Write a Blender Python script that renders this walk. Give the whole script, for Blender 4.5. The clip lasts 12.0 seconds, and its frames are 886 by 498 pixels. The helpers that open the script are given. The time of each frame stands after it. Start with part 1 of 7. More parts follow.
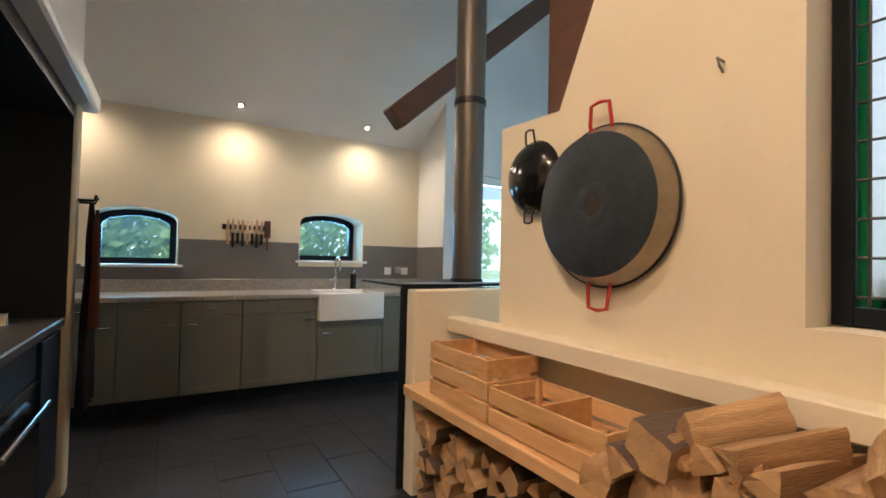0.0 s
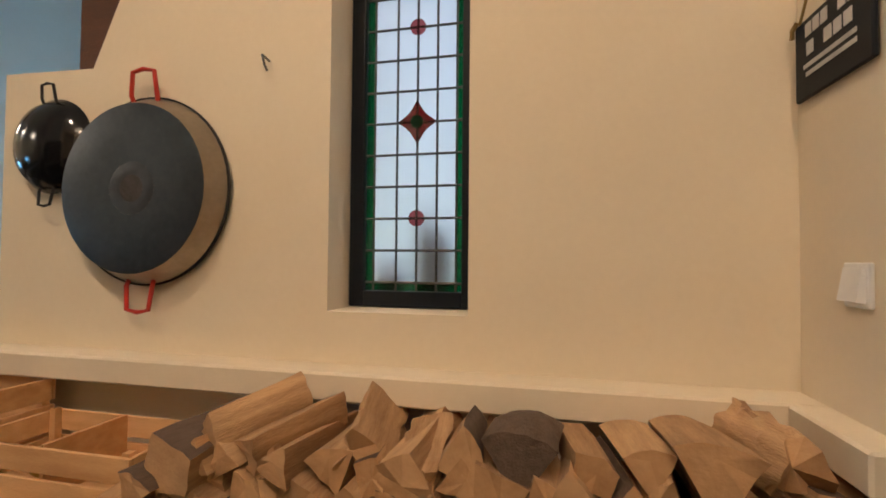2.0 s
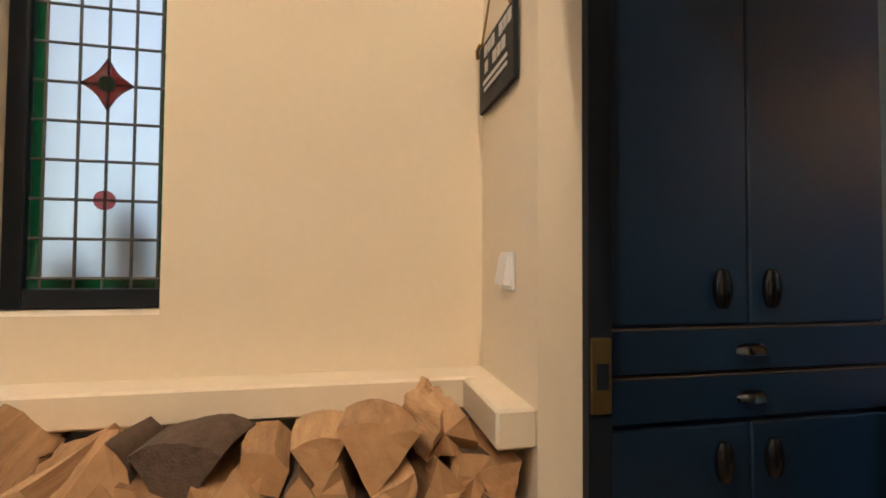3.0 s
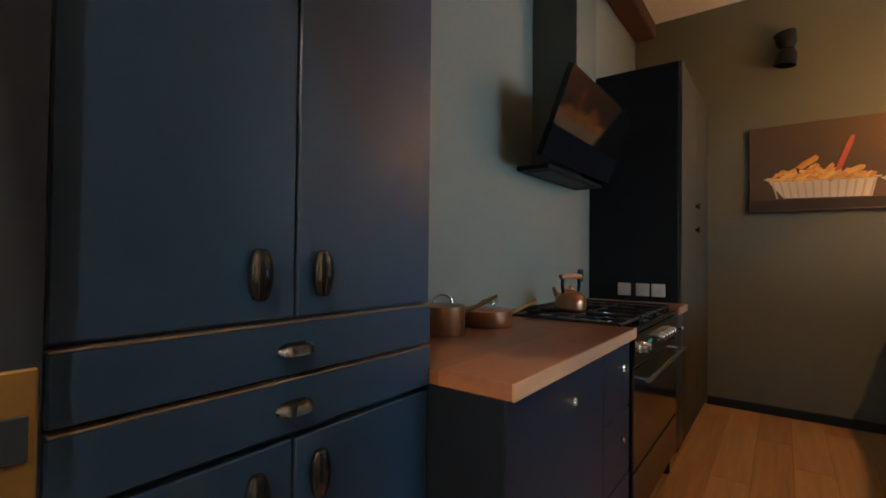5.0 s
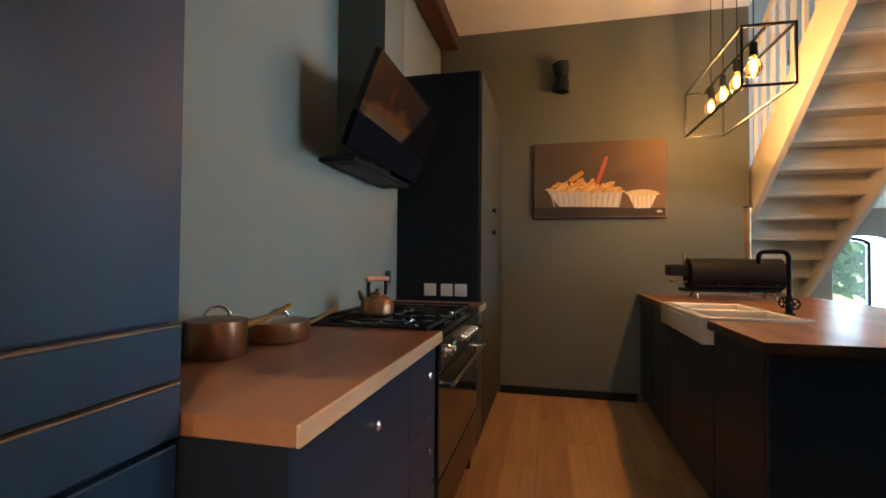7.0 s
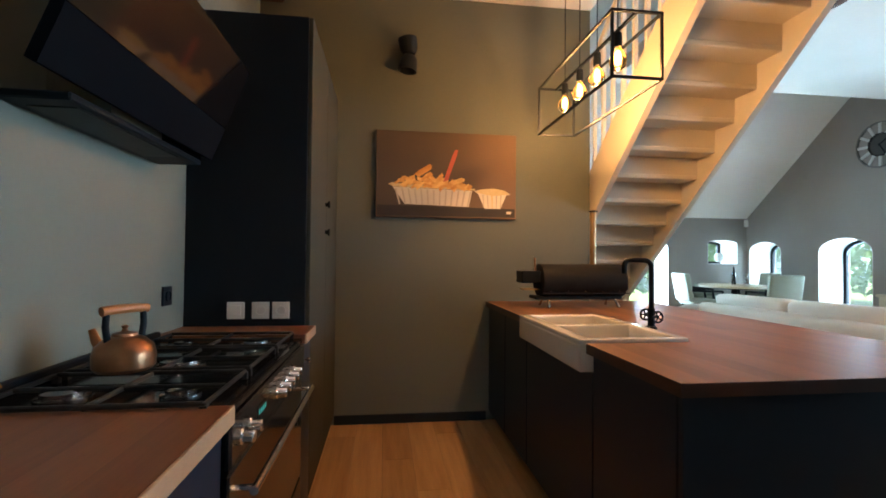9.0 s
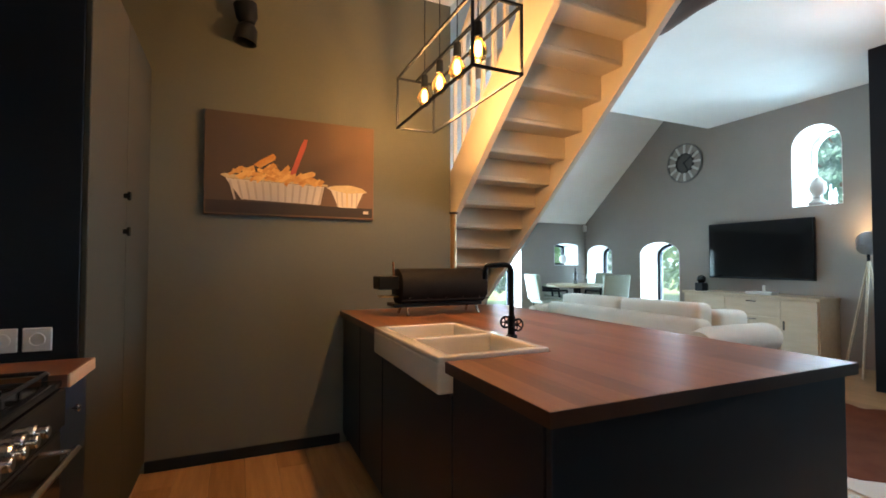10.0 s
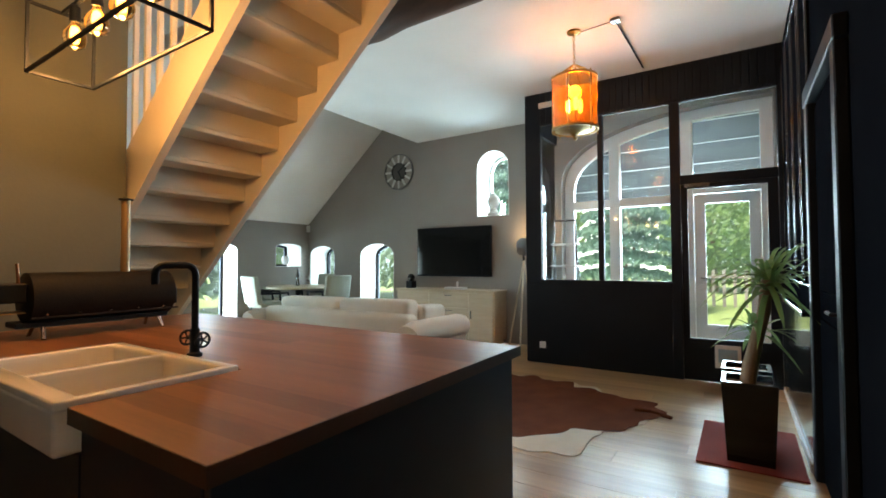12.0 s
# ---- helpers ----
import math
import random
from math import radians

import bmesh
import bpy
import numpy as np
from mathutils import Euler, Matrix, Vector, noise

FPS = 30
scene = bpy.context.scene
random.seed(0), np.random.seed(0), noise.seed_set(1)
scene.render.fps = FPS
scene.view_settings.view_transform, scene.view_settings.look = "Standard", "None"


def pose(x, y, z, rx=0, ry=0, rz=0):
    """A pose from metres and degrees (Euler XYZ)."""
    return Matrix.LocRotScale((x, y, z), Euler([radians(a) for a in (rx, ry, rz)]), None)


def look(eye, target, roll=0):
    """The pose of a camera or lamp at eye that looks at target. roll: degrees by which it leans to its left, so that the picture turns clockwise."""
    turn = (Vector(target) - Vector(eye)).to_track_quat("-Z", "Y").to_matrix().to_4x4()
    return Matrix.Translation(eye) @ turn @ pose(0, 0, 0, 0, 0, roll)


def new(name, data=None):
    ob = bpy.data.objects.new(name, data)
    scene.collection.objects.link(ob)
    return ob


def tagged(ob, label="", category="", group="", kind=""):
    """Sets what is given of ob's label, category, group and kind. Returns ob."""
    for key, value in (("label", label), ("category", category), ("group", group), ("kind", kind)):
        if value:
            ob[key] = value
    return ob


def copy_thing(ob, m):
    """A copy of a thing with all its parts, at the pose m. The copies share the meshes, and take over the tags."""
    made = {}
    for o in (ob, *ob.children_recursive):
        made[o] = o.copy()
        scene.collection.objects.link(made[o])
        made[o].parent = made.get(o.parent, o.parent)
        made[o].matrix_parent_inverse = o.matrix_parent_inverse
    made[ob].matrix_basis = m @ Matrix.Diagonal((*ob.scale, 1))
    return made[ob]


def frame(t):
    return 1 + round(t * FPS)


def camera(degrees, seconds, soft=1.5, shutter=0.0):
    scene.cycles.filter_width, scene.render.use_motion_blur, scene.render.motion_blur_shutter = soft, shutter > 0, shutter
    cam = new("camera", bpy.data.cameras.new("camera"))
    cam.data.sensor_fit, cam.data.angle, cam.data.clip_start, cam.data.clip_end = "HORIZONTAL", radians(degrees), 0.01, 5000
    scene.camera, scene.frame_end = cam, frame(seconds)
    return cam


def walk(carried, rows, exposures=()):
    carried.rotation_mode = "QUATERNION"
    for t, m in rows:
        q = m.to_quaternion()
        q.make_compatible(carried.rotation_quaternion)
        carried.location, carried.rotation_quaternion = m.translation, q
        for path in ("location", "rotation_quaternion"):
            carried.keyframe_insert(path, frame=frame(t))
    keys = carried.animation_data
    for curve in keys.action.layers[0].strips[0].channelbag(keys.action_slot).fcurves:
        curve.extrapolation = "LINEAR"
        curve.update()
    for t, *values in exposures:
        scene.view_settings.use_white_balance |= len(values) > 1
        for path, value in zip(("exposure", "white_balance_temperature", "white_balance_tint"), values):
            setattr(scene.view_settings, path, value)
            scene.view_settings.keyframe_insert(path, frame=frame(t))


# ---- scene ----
cam = camera(88.0, 12.0, soft=1.7, shutter=0.05)
PATH = [
    (0, (0.321, 0.998, 1.254), (1.347, 2.714, 1.302), 1.3),
    (0.5, (0.386, 0.972, 1.268), (1.687, 2.49, 1.312), 0.9),
    (1, (0.429, 0.955, 1.261), (2.011, 2.178, 1.319), 0.7),
    (1.5, (0.465, 0.927, 1.257), (2.261, 1.806, 1.316), 0.5),
    (2, (0.483, 0.899, 1.25), (2.433, 1.337, 1.304), 0.5),
    (2.5, (0.494, 0.796, 1.241), (2.494, 0.803, 1.294), 0.4),
    (3, (0.525, 0.663, 1.228), (2.482, 0.257, 1.287), 0.4),
    (3.5, (0.567, 0.519, 1.213), (2.421, -0.231, 1.266), 0.2),
    (5.5, (0.709, 0.273, 1.208), (1.639, -1.498, 1.24), 0.7),
    (6, (0.717, 0.258, 1.205), (1.435, -1.608, 1.239), 0.6),
    (6.5, (0.719, 0.201, 1.202), (1.288, -1.716, 1.242), 0.5),
    (8.5, (0.885, -0.412, 1.264), (0.896, -2.412, 1.305), 0.6),
    (9, (0.829, -0.569, 1.264), (0.574, -2.552, 1.306), 0.5),
    (9.5, (0.754, -0.716, 1.276), (0.241, -2.649, 1.322), 0.3),
    (10, (0.688, -0.851, 1.279), (-0.126, -2.677, 1.334), 0.1),
    (10.5, (0.637, -0.94, 1.282), (-0.506, -2.581, 1.338), 0.1),
    (11, (0.602, -0.96, 1.283), (-0.797, -2.387, 1.341), -0.0),
    (11.5, (0.569, -0.964, 1.283), (-0.995, -2.209, 1.341), -0.1),
    (12, (0.462, -0.971, 1.27), (-1.216, -2.057, 1.329), -0.3),
]
EXPOSURES = [(0, 0.12, 6100, 13), (1.4, -0.32, 6050, 13), (2.4, -0.18, 6050, 12), (3.4, 0.32, 5750, 11), (5.3, 1.25, 6400, 12), (9, 1.63, 6350, 13), (10.5, 1.42, 6700, 14), (12, 1.1, 7400, 14)]
walk(cam, [(t, look(eye, target, roll)) for t, eye, target, roll in PATH], EXPOSURES)

# ---- light ----
world = bpy.data.worlds.new("world")
scene.world = world
world.use_nodes = True
wn = world.node_tree
sky = wn.nodes.new("ShaderNodeTexSky")
sky.sky_type, sky.sun_disc = "NISHITA", False
sky.sun_elevation, sky.sun_rotation = radians(54), radians(125)
wn.nodes["Background"].inputs[1].default_value = 0.14
wn.links.new(sky.outputs[0], wn.nodes["Background"].inputs[0])


def lamp(name, kind, place, target, energy, colour, size=0.1, angle=60, size_y=0):
    d = bpy.data.lights.new(name, kind)
    d.energy, d.color = energy, colour
    if kind == "AREA":
        d.size = size
        if size_y:
            d.shape, d.size_y = "RECTANGLE", size_y
    elif kind == "SPOT":
        d.spot_size, d.spot_blend, d.shadow_soft_size = radians(angle), 0.8, size
    elif kind == "SUN":
        d.angle = radians(angle)
    else:
        d.shadow_soft_size = size
    ob = new(name, d)
    ob.matrix_world = look(place, target)
    return ob


WARM, AMBER, DAY = (1.0, 0.745, 0.505), (1.0, 0.49, 0.16), (0.52, 0.82, 1.0)
lamp("sun", "SUN", (14, -10, 24), (0, 0, 0), 5.0, (1.0, 0.97, 0.92), angle=10)
# daylight in the openings
lamp("daylight_entrance", "AREA", (-6.95, -1.9, 1.65), (-3.2, -2.1, -0.3), 175, DAY, 2.3, size_y=1.9)
for y, z, w, h, e in ((-4.32, 2.55, 0.55, 1.0, 30), (-6.79, 0.9, 0.75, 1.4, 44), (-8.28, 1.15, 0.6, 0.75, 14)):
    lamp("daylight_gable", "AREA", (-6.92, y, z), (0, y, z - 1.5), e, DAY, w, size_y=h)
for x, w, h, z, e in ((-5.69, 0.55, 0.4, 1.45, 8), (-4.15, 0.75, 1.5, 0.85, 75), (-2.35, 0.75, 1.5, 0.85, 100)):
    lamp("daylight_south", "AREA", (x, -9.42, z), (x, 0, z - 0.1), e, DAY, w, size_y=h)
# loft lamp: added fill for the stair, no opening stands behind it
lamp("loft_fill", "AREA", (-1.2, -6.6, 4.6), (-1.4, -4.5, 3.0), 60, DAY, 1.2, size_y=1.2)
lamp("daylight_leaded", "AREA", (2.7, 1.33, 1.9), (1.9, 1.33, 1.8), 4.2, (0.80, 0.90, 1.0), 0.9, size_y=1.6)
for x, z in ((0.06, 1.45), (1.82, 1.5)):
    lamp("daylight_kitchen", "AREA", (x, 6.5, z + 0.2), (x, 5.0, z - 0.4), 26, (0.22, 0.62, 1.0), 0.7, size_y=0.6)
lamp("daylight_garden_door", "AREA", (3.7, 5.75, 1.3), (3.2, 3.0, 1.2), 90, (0.45, 0.78, 1.0), 0.7, size_y=1.8)
# lamps of the house
for x, y in ((0.86, 5.62), (2.12, 5.62), (-0.4, 5.62)):
    lamp("kitchen_spot", "SPOT", (x, y, 2.60), (x, y - 0.9, 0), 37, (1.0, 0.82, 0.60), 0.12, 165)
for x, y, e in ((-0.25, 2.15, 185), (-1.15, 0.55, 235)):
    lamp("hall_spot", "SPOT", (x, y, 4.06), (x + 0.4, y, 0), e, WARM, 0.04, 165)
for y in (-3.45, -3.22, -2.99, -2.76):
    lamp("pendant_glow", "POINT", (-0.345, y, 2.20), (0, 0, 0), 5.9, AMBER, 0.03)
lamp("lantern_glow", "POINT", (-3.78, -2.24, 2.86), (0, 0, 0), 8.5, (1.0, 0.34, 0.05), 0.06)
lamp("studio_glow", "SPOT", (-5.93, -3.63, 1.52), (-6.2, -3.6, 1.66), 9, (1.0, 0.66, 0.32), 0.05, 150)

# ---- materials ----
def mat(name, a, b=None, rough=0.5, metal=0.0, scale=6.0, fine=60.0, bump=0.15, rvar=0.12, stretch=(1, 1, 1), island=0.0, spec=0.5, coat=0.0, detail=5.0):
    """Colour between a and b by a broad and a fine noise; bump from the fine one; pieces varied singly."""
    m = bpy.data.materials.new(name)
    m.use_nodes = True
    nt = m.node_tree
    n, link = nt.nodes, nt.links.new
    p = n["Principled BSDF"]
    b = b or tuple(c * 0.82 for c in a)
    co = n.new("ShaderNodeTexCoord")
    mp = n.new("ShaderNodeMapping")
    mp.inputs["Scale"].default_value = stretch
    link(co.outputs["Object"], mp.inputs["Vector"])
    n1, n2 = n.new("ShaderNodeTexNoise"), n.new("ShaderNodeTexNoise")
    n1.inputs["Scale"].default_value, n2.inputs["Scale"].default_value = scale, fine
    n1.inputs["Detail"].default_value, n2.inputs["Detail"].default_value = detail, 3.0
    link(mp.outputs[0], n1.inputs["Vector"])
    link(mp.outputs[0], n2.inputs["Vector"])
    mix = n.new("ShaderNodeMath")
    mix.operation = "MULTIPLY_ADD"
    link(n2.outputs["Fac"], mix.inputs[0])
    mix.inputs[1].default_value = 0.45
    ad = n.new("ShaderNodeMath")
    ad.operation = "MULTIPLY_ADD"
    link(n1.outputs["Fac"], ad.inputs[0])
    ad.inputs[1].default_value, ad.inputs[2].default_value = 1.5, -0.48
    link(ad.outputs[0], mix.inputs[2])
    fac = mix
    if island:
        oi = n.new("ShaderNodeObjectInfo")
        gi = n.new("ShaderNodeNewGeometry")
        s1 = n.new("ShaderNodeMath")
        s1.operation = "ADD"
        link(oi.outputs["Random"], s1.inputs[0])
        link(gi.outputs["Random Per Island"], s1.inputs[1])
        fr = n.new("ShaderNodeMath")
        fr.operation = "FRACT"
        link(s1.outputs[0], fr.inputs[0])
        s2 = n.new("ShaderNodeMath")
        s2.operation = "MULTIPLY_ADD"
        link(fr.outputs[0], s2.inputs[0])
        s2.inputs[1].default_value = island
        sub = n.new("ShaderNodeMath")
        sub.operation = "SUBTRACT"
        link(mix.outputs[0], sub.inputs[0])
        sub.inputs[1].default_value = island / 2
        link(sub.outputs[0], s2.inputs[2])
        fac = s2
    cr = n.new("ShaderNodeMix")
    cr.data_type, cr.clamp_factor = "RGBA", True
    cr.inputs[6].default_value, cr.inputs[7].default_value = (*a, 1), (*b, 1)
    link(fac.outputs[0], cr.inputs[0])
    link(cr.outputs[2], p.inputs["Base Color"])
    rr = n.new("ShaderNodeMath")
    rr.operation = "MULTIPLY_ADD"
    rr.use_clamp = True
    link(n1.outputs["Fac"], rr.inputs[0])
    rr.inputs[1].default_value, rr.inputs[2].default_value = rvar, rough - rvar / 2
    link(rr.outputs[0], p.inputs["Roughness"])
    p.inputs["Metallic"].default_value = metal
    p.inputs["Specular IOR Level"].default_value = spec
    p.inputs["Coat Weight"].default_value = coat
    if bump:
        bp = n.new("ShaderNodeBump")
        bp.inputs["Strength"].default_value, bp.inputs["Distance"].default_value = bump, 0.004
        link(n2.outputs["Fac"], bp.inputs["Height"])
        link(bp.outputs[0], p.inputs["Normal"])
    return m


def glass(name, colour=(1, 1, 1), rough=0.0, bump=0.0):
    m = bpy.data.materials.new(name)
    m.use_nodes = True
    n = m.node_tree.nodes
    p = n["Principled BSDF"]
    p.inputs["Base Color"].default_value = (*colour, 1)
    p.inputs["Roughness"].default_value = rough
    p.inputs["Transmission Weight"].default_value = 1.0
    p.inputs["IOR"].default_value = 1.45
    if bump:
        t, bp = n.new("ShaderNodeTexNoise"), n.new("ShaderNodeBump")
        t.inputs["Scale"].default_value = 90
        bp.inputs["Strength"].default_value, bp.inputs["Distance"].default_value = bump, 0.003
        m.node_tree.links.new(t.outputs[0], bp.inputs["Height"])
        m.node_tree.links.new(bp.outputs[0], p.inputs["Normal"])
    return m


def glow(name, colour, strength):
    m = bpy.data.materials.new(name)
    m.use_nodes = True
    p = m.node_tree.nodes["Principled BSDF"]
    p.inputs["Base Color"].default_value = (*colour, 1)
    p.inputs["Emission Color"].default_value = (*colour, 1)
    p.inputs["Emission Strength"].default_value = strength
    return m


def thin_glass(name, tint=(1, 1, 1), veil=0.0):
    """Flat clear window glass: light goes straight through, with a mirror gloss on top."""
    m = bpy.data.materials.new(name)
    m.use_nodes = True
    n, link = m.node_tree.nodes, m.node_tree.links.new
    tr, gl, mx, fr = n.new("ShaderNodeBsdfTransparent"), n.new("ShaderNodeBsdfGlossy"), n.new("ShaderNodeMixShader"), n.new("ShaderNodeFresnel")
    tr.inputs[0].default_value = (*tint, 1)
    gl.inputs["Roughness"].default_value = 0.01
    fr.inputs[0].default_value = 1.35
    link(fr.outputs[0], mx.inputs[0])
    link(tr.outputs[0], mx.inputs[1])
    link(gl.outputs[0], mx.inputs[2])
    # translucent share that imitates glare over the view
    if veil:
        tl, md, no, ma = n.new("ShaderNodeBsdfTranslucent"), n.new("ShaderNodeMixShader"), n.new("ShaderNodeTexNoise"), n.new("ShaderNodeMath")
        tl.inputs[0].default_value = (0.9, 0.93, 0.92, 1)
        no.inputs["Scale"].default_value = 3.0
        ma.operation = "MULTIPLY_ADD"
        ma.inputs[1].default_value, ma.inputs[2].default_value = veil * 0.8, veil * 0.6
        link(no.outputs[0], ma.inputs[0])
        link(ma.outputs[0], md.inputs[0])
        link(mx.outputs[0], md.inputs[1])
        link(tl.outputs[0], md.inputs[2])
        mx = md
    link(mx.outputs[0], n["Material Output"].inputs[0])
    return m


CREAM = mat("cream_plaster", (0.70, 0.60, 0.44), (0.78, 0.69, 0.53), 0.85, scale=1.6, fine=45, bump=0.12)
WHITE = mat("white_plaster", (0.74, 0.73, 0.70), (0.82, 0.81, 0.79), 0.85, scale=1.5, fine=40, bump=0.25)
GREIGE = mat("grey_brown_paint", (0.25, 0.225, 0.205), (0.30, 0.27, 0.245), 0.8, scale=1.4, fine=60, bump=0.2)
GREEN = mat("olive_grey_paint", (0.104, 0.117, 0.098), (0.130, 0.142, 0.120), 0.72, scale=1.3, fine=60, bump=0.15)
SAGE = mat("pale_sage_paint", (0.172, 0.190, 0.165), (0.20, 0.218, 0.19), 0.7, scale=1.3, fine=60, bump=0.15)
NAVY = mat("midnight_blue_lacquer", (0.007, 0.027, 0.064), (0.010, 0.033, 0.076), 0.42, scale=2.5, fine=120, bump=0.04)
BLACK = mat("black_paint", (0.006, 0.009, 0.014), (0.010, 0.014, 0.020), 0.5, scale=3, fine=90, bump=0.05, spec=0.18)
MATTBLACK = mat("matt_black_wall", (0.005, 0.006, 0.009), (0.008, 0.010, 0.013), 0.85, scale=3, fine=90, bump=0.05, spec=0.0)
INK = mat("blue_black_lacquer", (0.006, 0.016, 0.034), (0.009, 0.021, 0.043), 0.42, scale=2.5, fine=120, bump=0.04, spec=0.4)
DARKOLIVE = mat("dark_olive_paint", (0.05, 0.049, 0.037), (0.065, 0.063, 0.048), 0.65, scale=1.5, fine=80, bump=0.1, spec=0.12)
BLACKGLOSS = mat("black_gloss", (0.008, 0.008, 0.009), (0.012, 0.012, 0.013), 0.12, scale=3, fine=90, bump=0)
FLUE = mat("brown_grey_flue_steel", (0.10, 0.085, 0.07), (0.15, 0.13, 0.11), 0.4, 0.5, scale=3, fine=60, stretch=(1, 1, 0.3))
HOODGLASS = mat("black_hood_glass", (0.006, 0.006, 0.007), rough=0.07, bump=0, rvar=0.02, spec=0.55)
IRON = mat("black_iron", (0.02, 0.02, 0.021), (0.035, 0.034, 0.033), 0.5, 0.6, scale=9, fine=140, bump=0.1)
OAK = mat("oak_planks", (0.29, 0.155, 0.066), (0.54, 0.335, 0.165), 0.3, scale=2.2, fine=16, stretch=(9, 0.6, 9), bump=0.015, rvar=0.04, island=0.6)
WALNUT = mat("walnut_worktop", (0.145, 0.056, 0.025), (0.285, 0.122, 0.055), 0.37, scale=2.0, fine=14, stretch=(9, 0.7, 9), bump=0, rvar=0.04, island=0.95, spec=0.42)
EDGEWOOD = mat("light_wood_edge", (0.40, 0.25, 0.15), (0.52, 0.34, 0.21), 0.5, scale=4, fine=60, stretch=(6, 1, 6))
BEAM = mat("old_brown_timber", (0.055, 0.022, 0.012), (0.12, 0.05, 0.025), 0.6, scale=5, fine=50, stretch=(1, 1, 5), bump=0.6)
PINE = mat("pine_crate_wood", (0.52, 0.27, 0.10), (0.74, 0.46, 0.22), 0.65, scale=5, fine=60, stretch=(5, 1, 7), bump=0.3, island=0.5)
LITEDGE = mat("lit_drawer_edge", (0.10, 0.075, 0.055), (0.20, 0.15, 0.11), 0.5, scale=9, fine=60)
LOG = mat("split_firewood", (0.27, 0.145, 0.066), (0.60, 0.38, 0.19), 0.85, scale=5, fine=40, stretch=(0.8, 9, 9), bump=0.8, island=0.7)
ENDCUT = mat("sawn_log_end", (0.36, 0.195, 0.085), (0.55, 0.335, 0.165), 0.9, scale=14, fine=90, bump=0.5, island=0.7)
BARK = mat("firewood_bark", (0.07, 0.045, 0.03), (0.15, 0.10, 0.07), 0.95, scale=16, fine=60, stretch=(1, 3, 3), bump=1.0, island=0.4)
SLATE = mat("slate_tiles", (0.014, 0.015, 0.020), (0.024, 0.026, 0.033), 0.42, spec=0.35, scale=4, fine=40, bump=0.35, island=0.5)
GROUT = mat("dark_grout", (0.02, 0.02, 0.022), rough=0.9)
OLIVE = mat("olive_grey_lacquer", (0.125, 0.12, 0.095), (0.15, 0.145, 0.115), 0.45, scale=2.5, fine=90, bump=0.05)
GRANITE = mat("speckled_granite", (0.17, 0.15, 0.13), (0.42, 0.39, 0.35), 0.3, scale=45, fine=160, bump=0.05, detail=8)
SPLASH = mat("grey_splashback_paint", (0.13, 0.125, 0.12), (0.165, 0.155, 0.15), 0.6, scale=3)
CERAMIC = mat("white_ceramic", (0.80, 0.78, 0.74), (0.84, 0.82, 0.78), 0.14, scale=2, fine=30, bump=0.02, coat=0.4)
CHROME = mat("chrome", (0.75, 0.75, 0.76), (0.68, 0.68, 0.69), 0.14, 1.0, scale=8, bump=0.02)
PEWTER = mat("worn_pewter", (0.26, 0.255, 0.25), (0.16, 0.155, 0.15), 0.26, 1.0, scale=14, bump=0.1)
STEEL = mat("blue_black_steel", (0.13, 0.15, 0.165), (0.055, 0.06, 0.068), 0.3, 0.75, scale=4, fine=50, bump=0.06)
SHEENRING = mat("pan_sheen_ring", (0.145, 0.155, 0.165), (0.06, 0.062, 0.066), 0.3, 0.75, scale=9, fine=50, bump=0.08)
BURNT = mat("burnt_pan_middle", (0.04, 0.033, 0.03), (0.12, 0.10, 0.09), 0.36, 0.6, scale=22, fine=90, bump=0.2)
RIMSTEEL = mat("worn_steel_rim", (0.42, 0.36, 0.28), (0.26, 0.22, 0.18), 0.36, 0.9, scale=9, bump=0.1)
REDPAINT = mat("red_enamel", (0.52, 0.035, 0.020), (0.38, 0.022, 0.014), 0.35, scale=12)
COPPER = mat("aged_copper", (0.44, 0.22, 0.12), (0.24, 0.115, 0.06), 0.3, 0.9, scale=9, fine=60, bump=0.1)
BRASS = mat("aged_brass", (0.50, 0.33, 0.12), (0.30, 0.19, 0.07), 0.35, 0.95, scale=9, bump=0.08)
STAIRW = mat("white_painted_stair", (0.66, 0.60, 0.50), (0.74, 0.68, 0.58), 0.55, scale=2, fine=50, bump=0.12)
PLASTIC = mat("white_plastic", (0.78, 0.77, 0.74), rough=0.35, bump=0.0)
CLEAR = glass("clear_glass")
PANE = thin_glass("window_glass")
# glare over the outlook is put into these two glasses as a translucent veil
VEILED = thin_glass("veiled_window_glass", veil=0.012)
THINVEIL = thin_glass("thinly_veiled_glass", veil=0.002)
MILKY = glass("rippled_glass", (0.92, 0.93, 0.96), 0.38, 0.9)
PANEGREEN = glass("green_glass", (0.002, 0.075, 0.02), 0.15, 0.6)
PANERED = glass("red_glass", (0.16, 0.004, 0.006), 0.2, 0.4)
LEAD = mat("lead_came", (0.06, 0.058, 0.055), (0.10, 0.095, 0.09), 0.5, 0.6, scale=20)
FABRIC = mat("cream_upholstery", (0.66, 0.59, 0.50), (0.74, 0.67, 0.58), 0.95, scale=4, fine=250, bump=0.5)
LIMED = mat("pale_limed_oak", (0.50, 0.40, 0.28), (0.60, 0.50, 0.36), 0.55, scale=3, fine=40, stretch=(6, 1, 6), bump=0.15)
GREENFAB = mat("grey_green_leather", (0.24, 0.255, 0.20), (0.30, 0.315, 0.25), 0.55, scale=5, fine=150, bump=0.3)
SCREEN = mat("dark_screen", (0.006, 0.006, 0.007), rough=0.08, bump=0)
HIDE = mat("brown_cowhide", (0.10, 0.027, 0.012), (0.18, 0.055, 0.025), 0.95, scale=5, fine=200, bump=0.6, spec=0.1)
HIDEW = mat("white_cowhide", (0.62, 0.55, 0.46), (0.74, 0.67, 0.58), 0.9, scale=6, fine=200, bump=0.6)
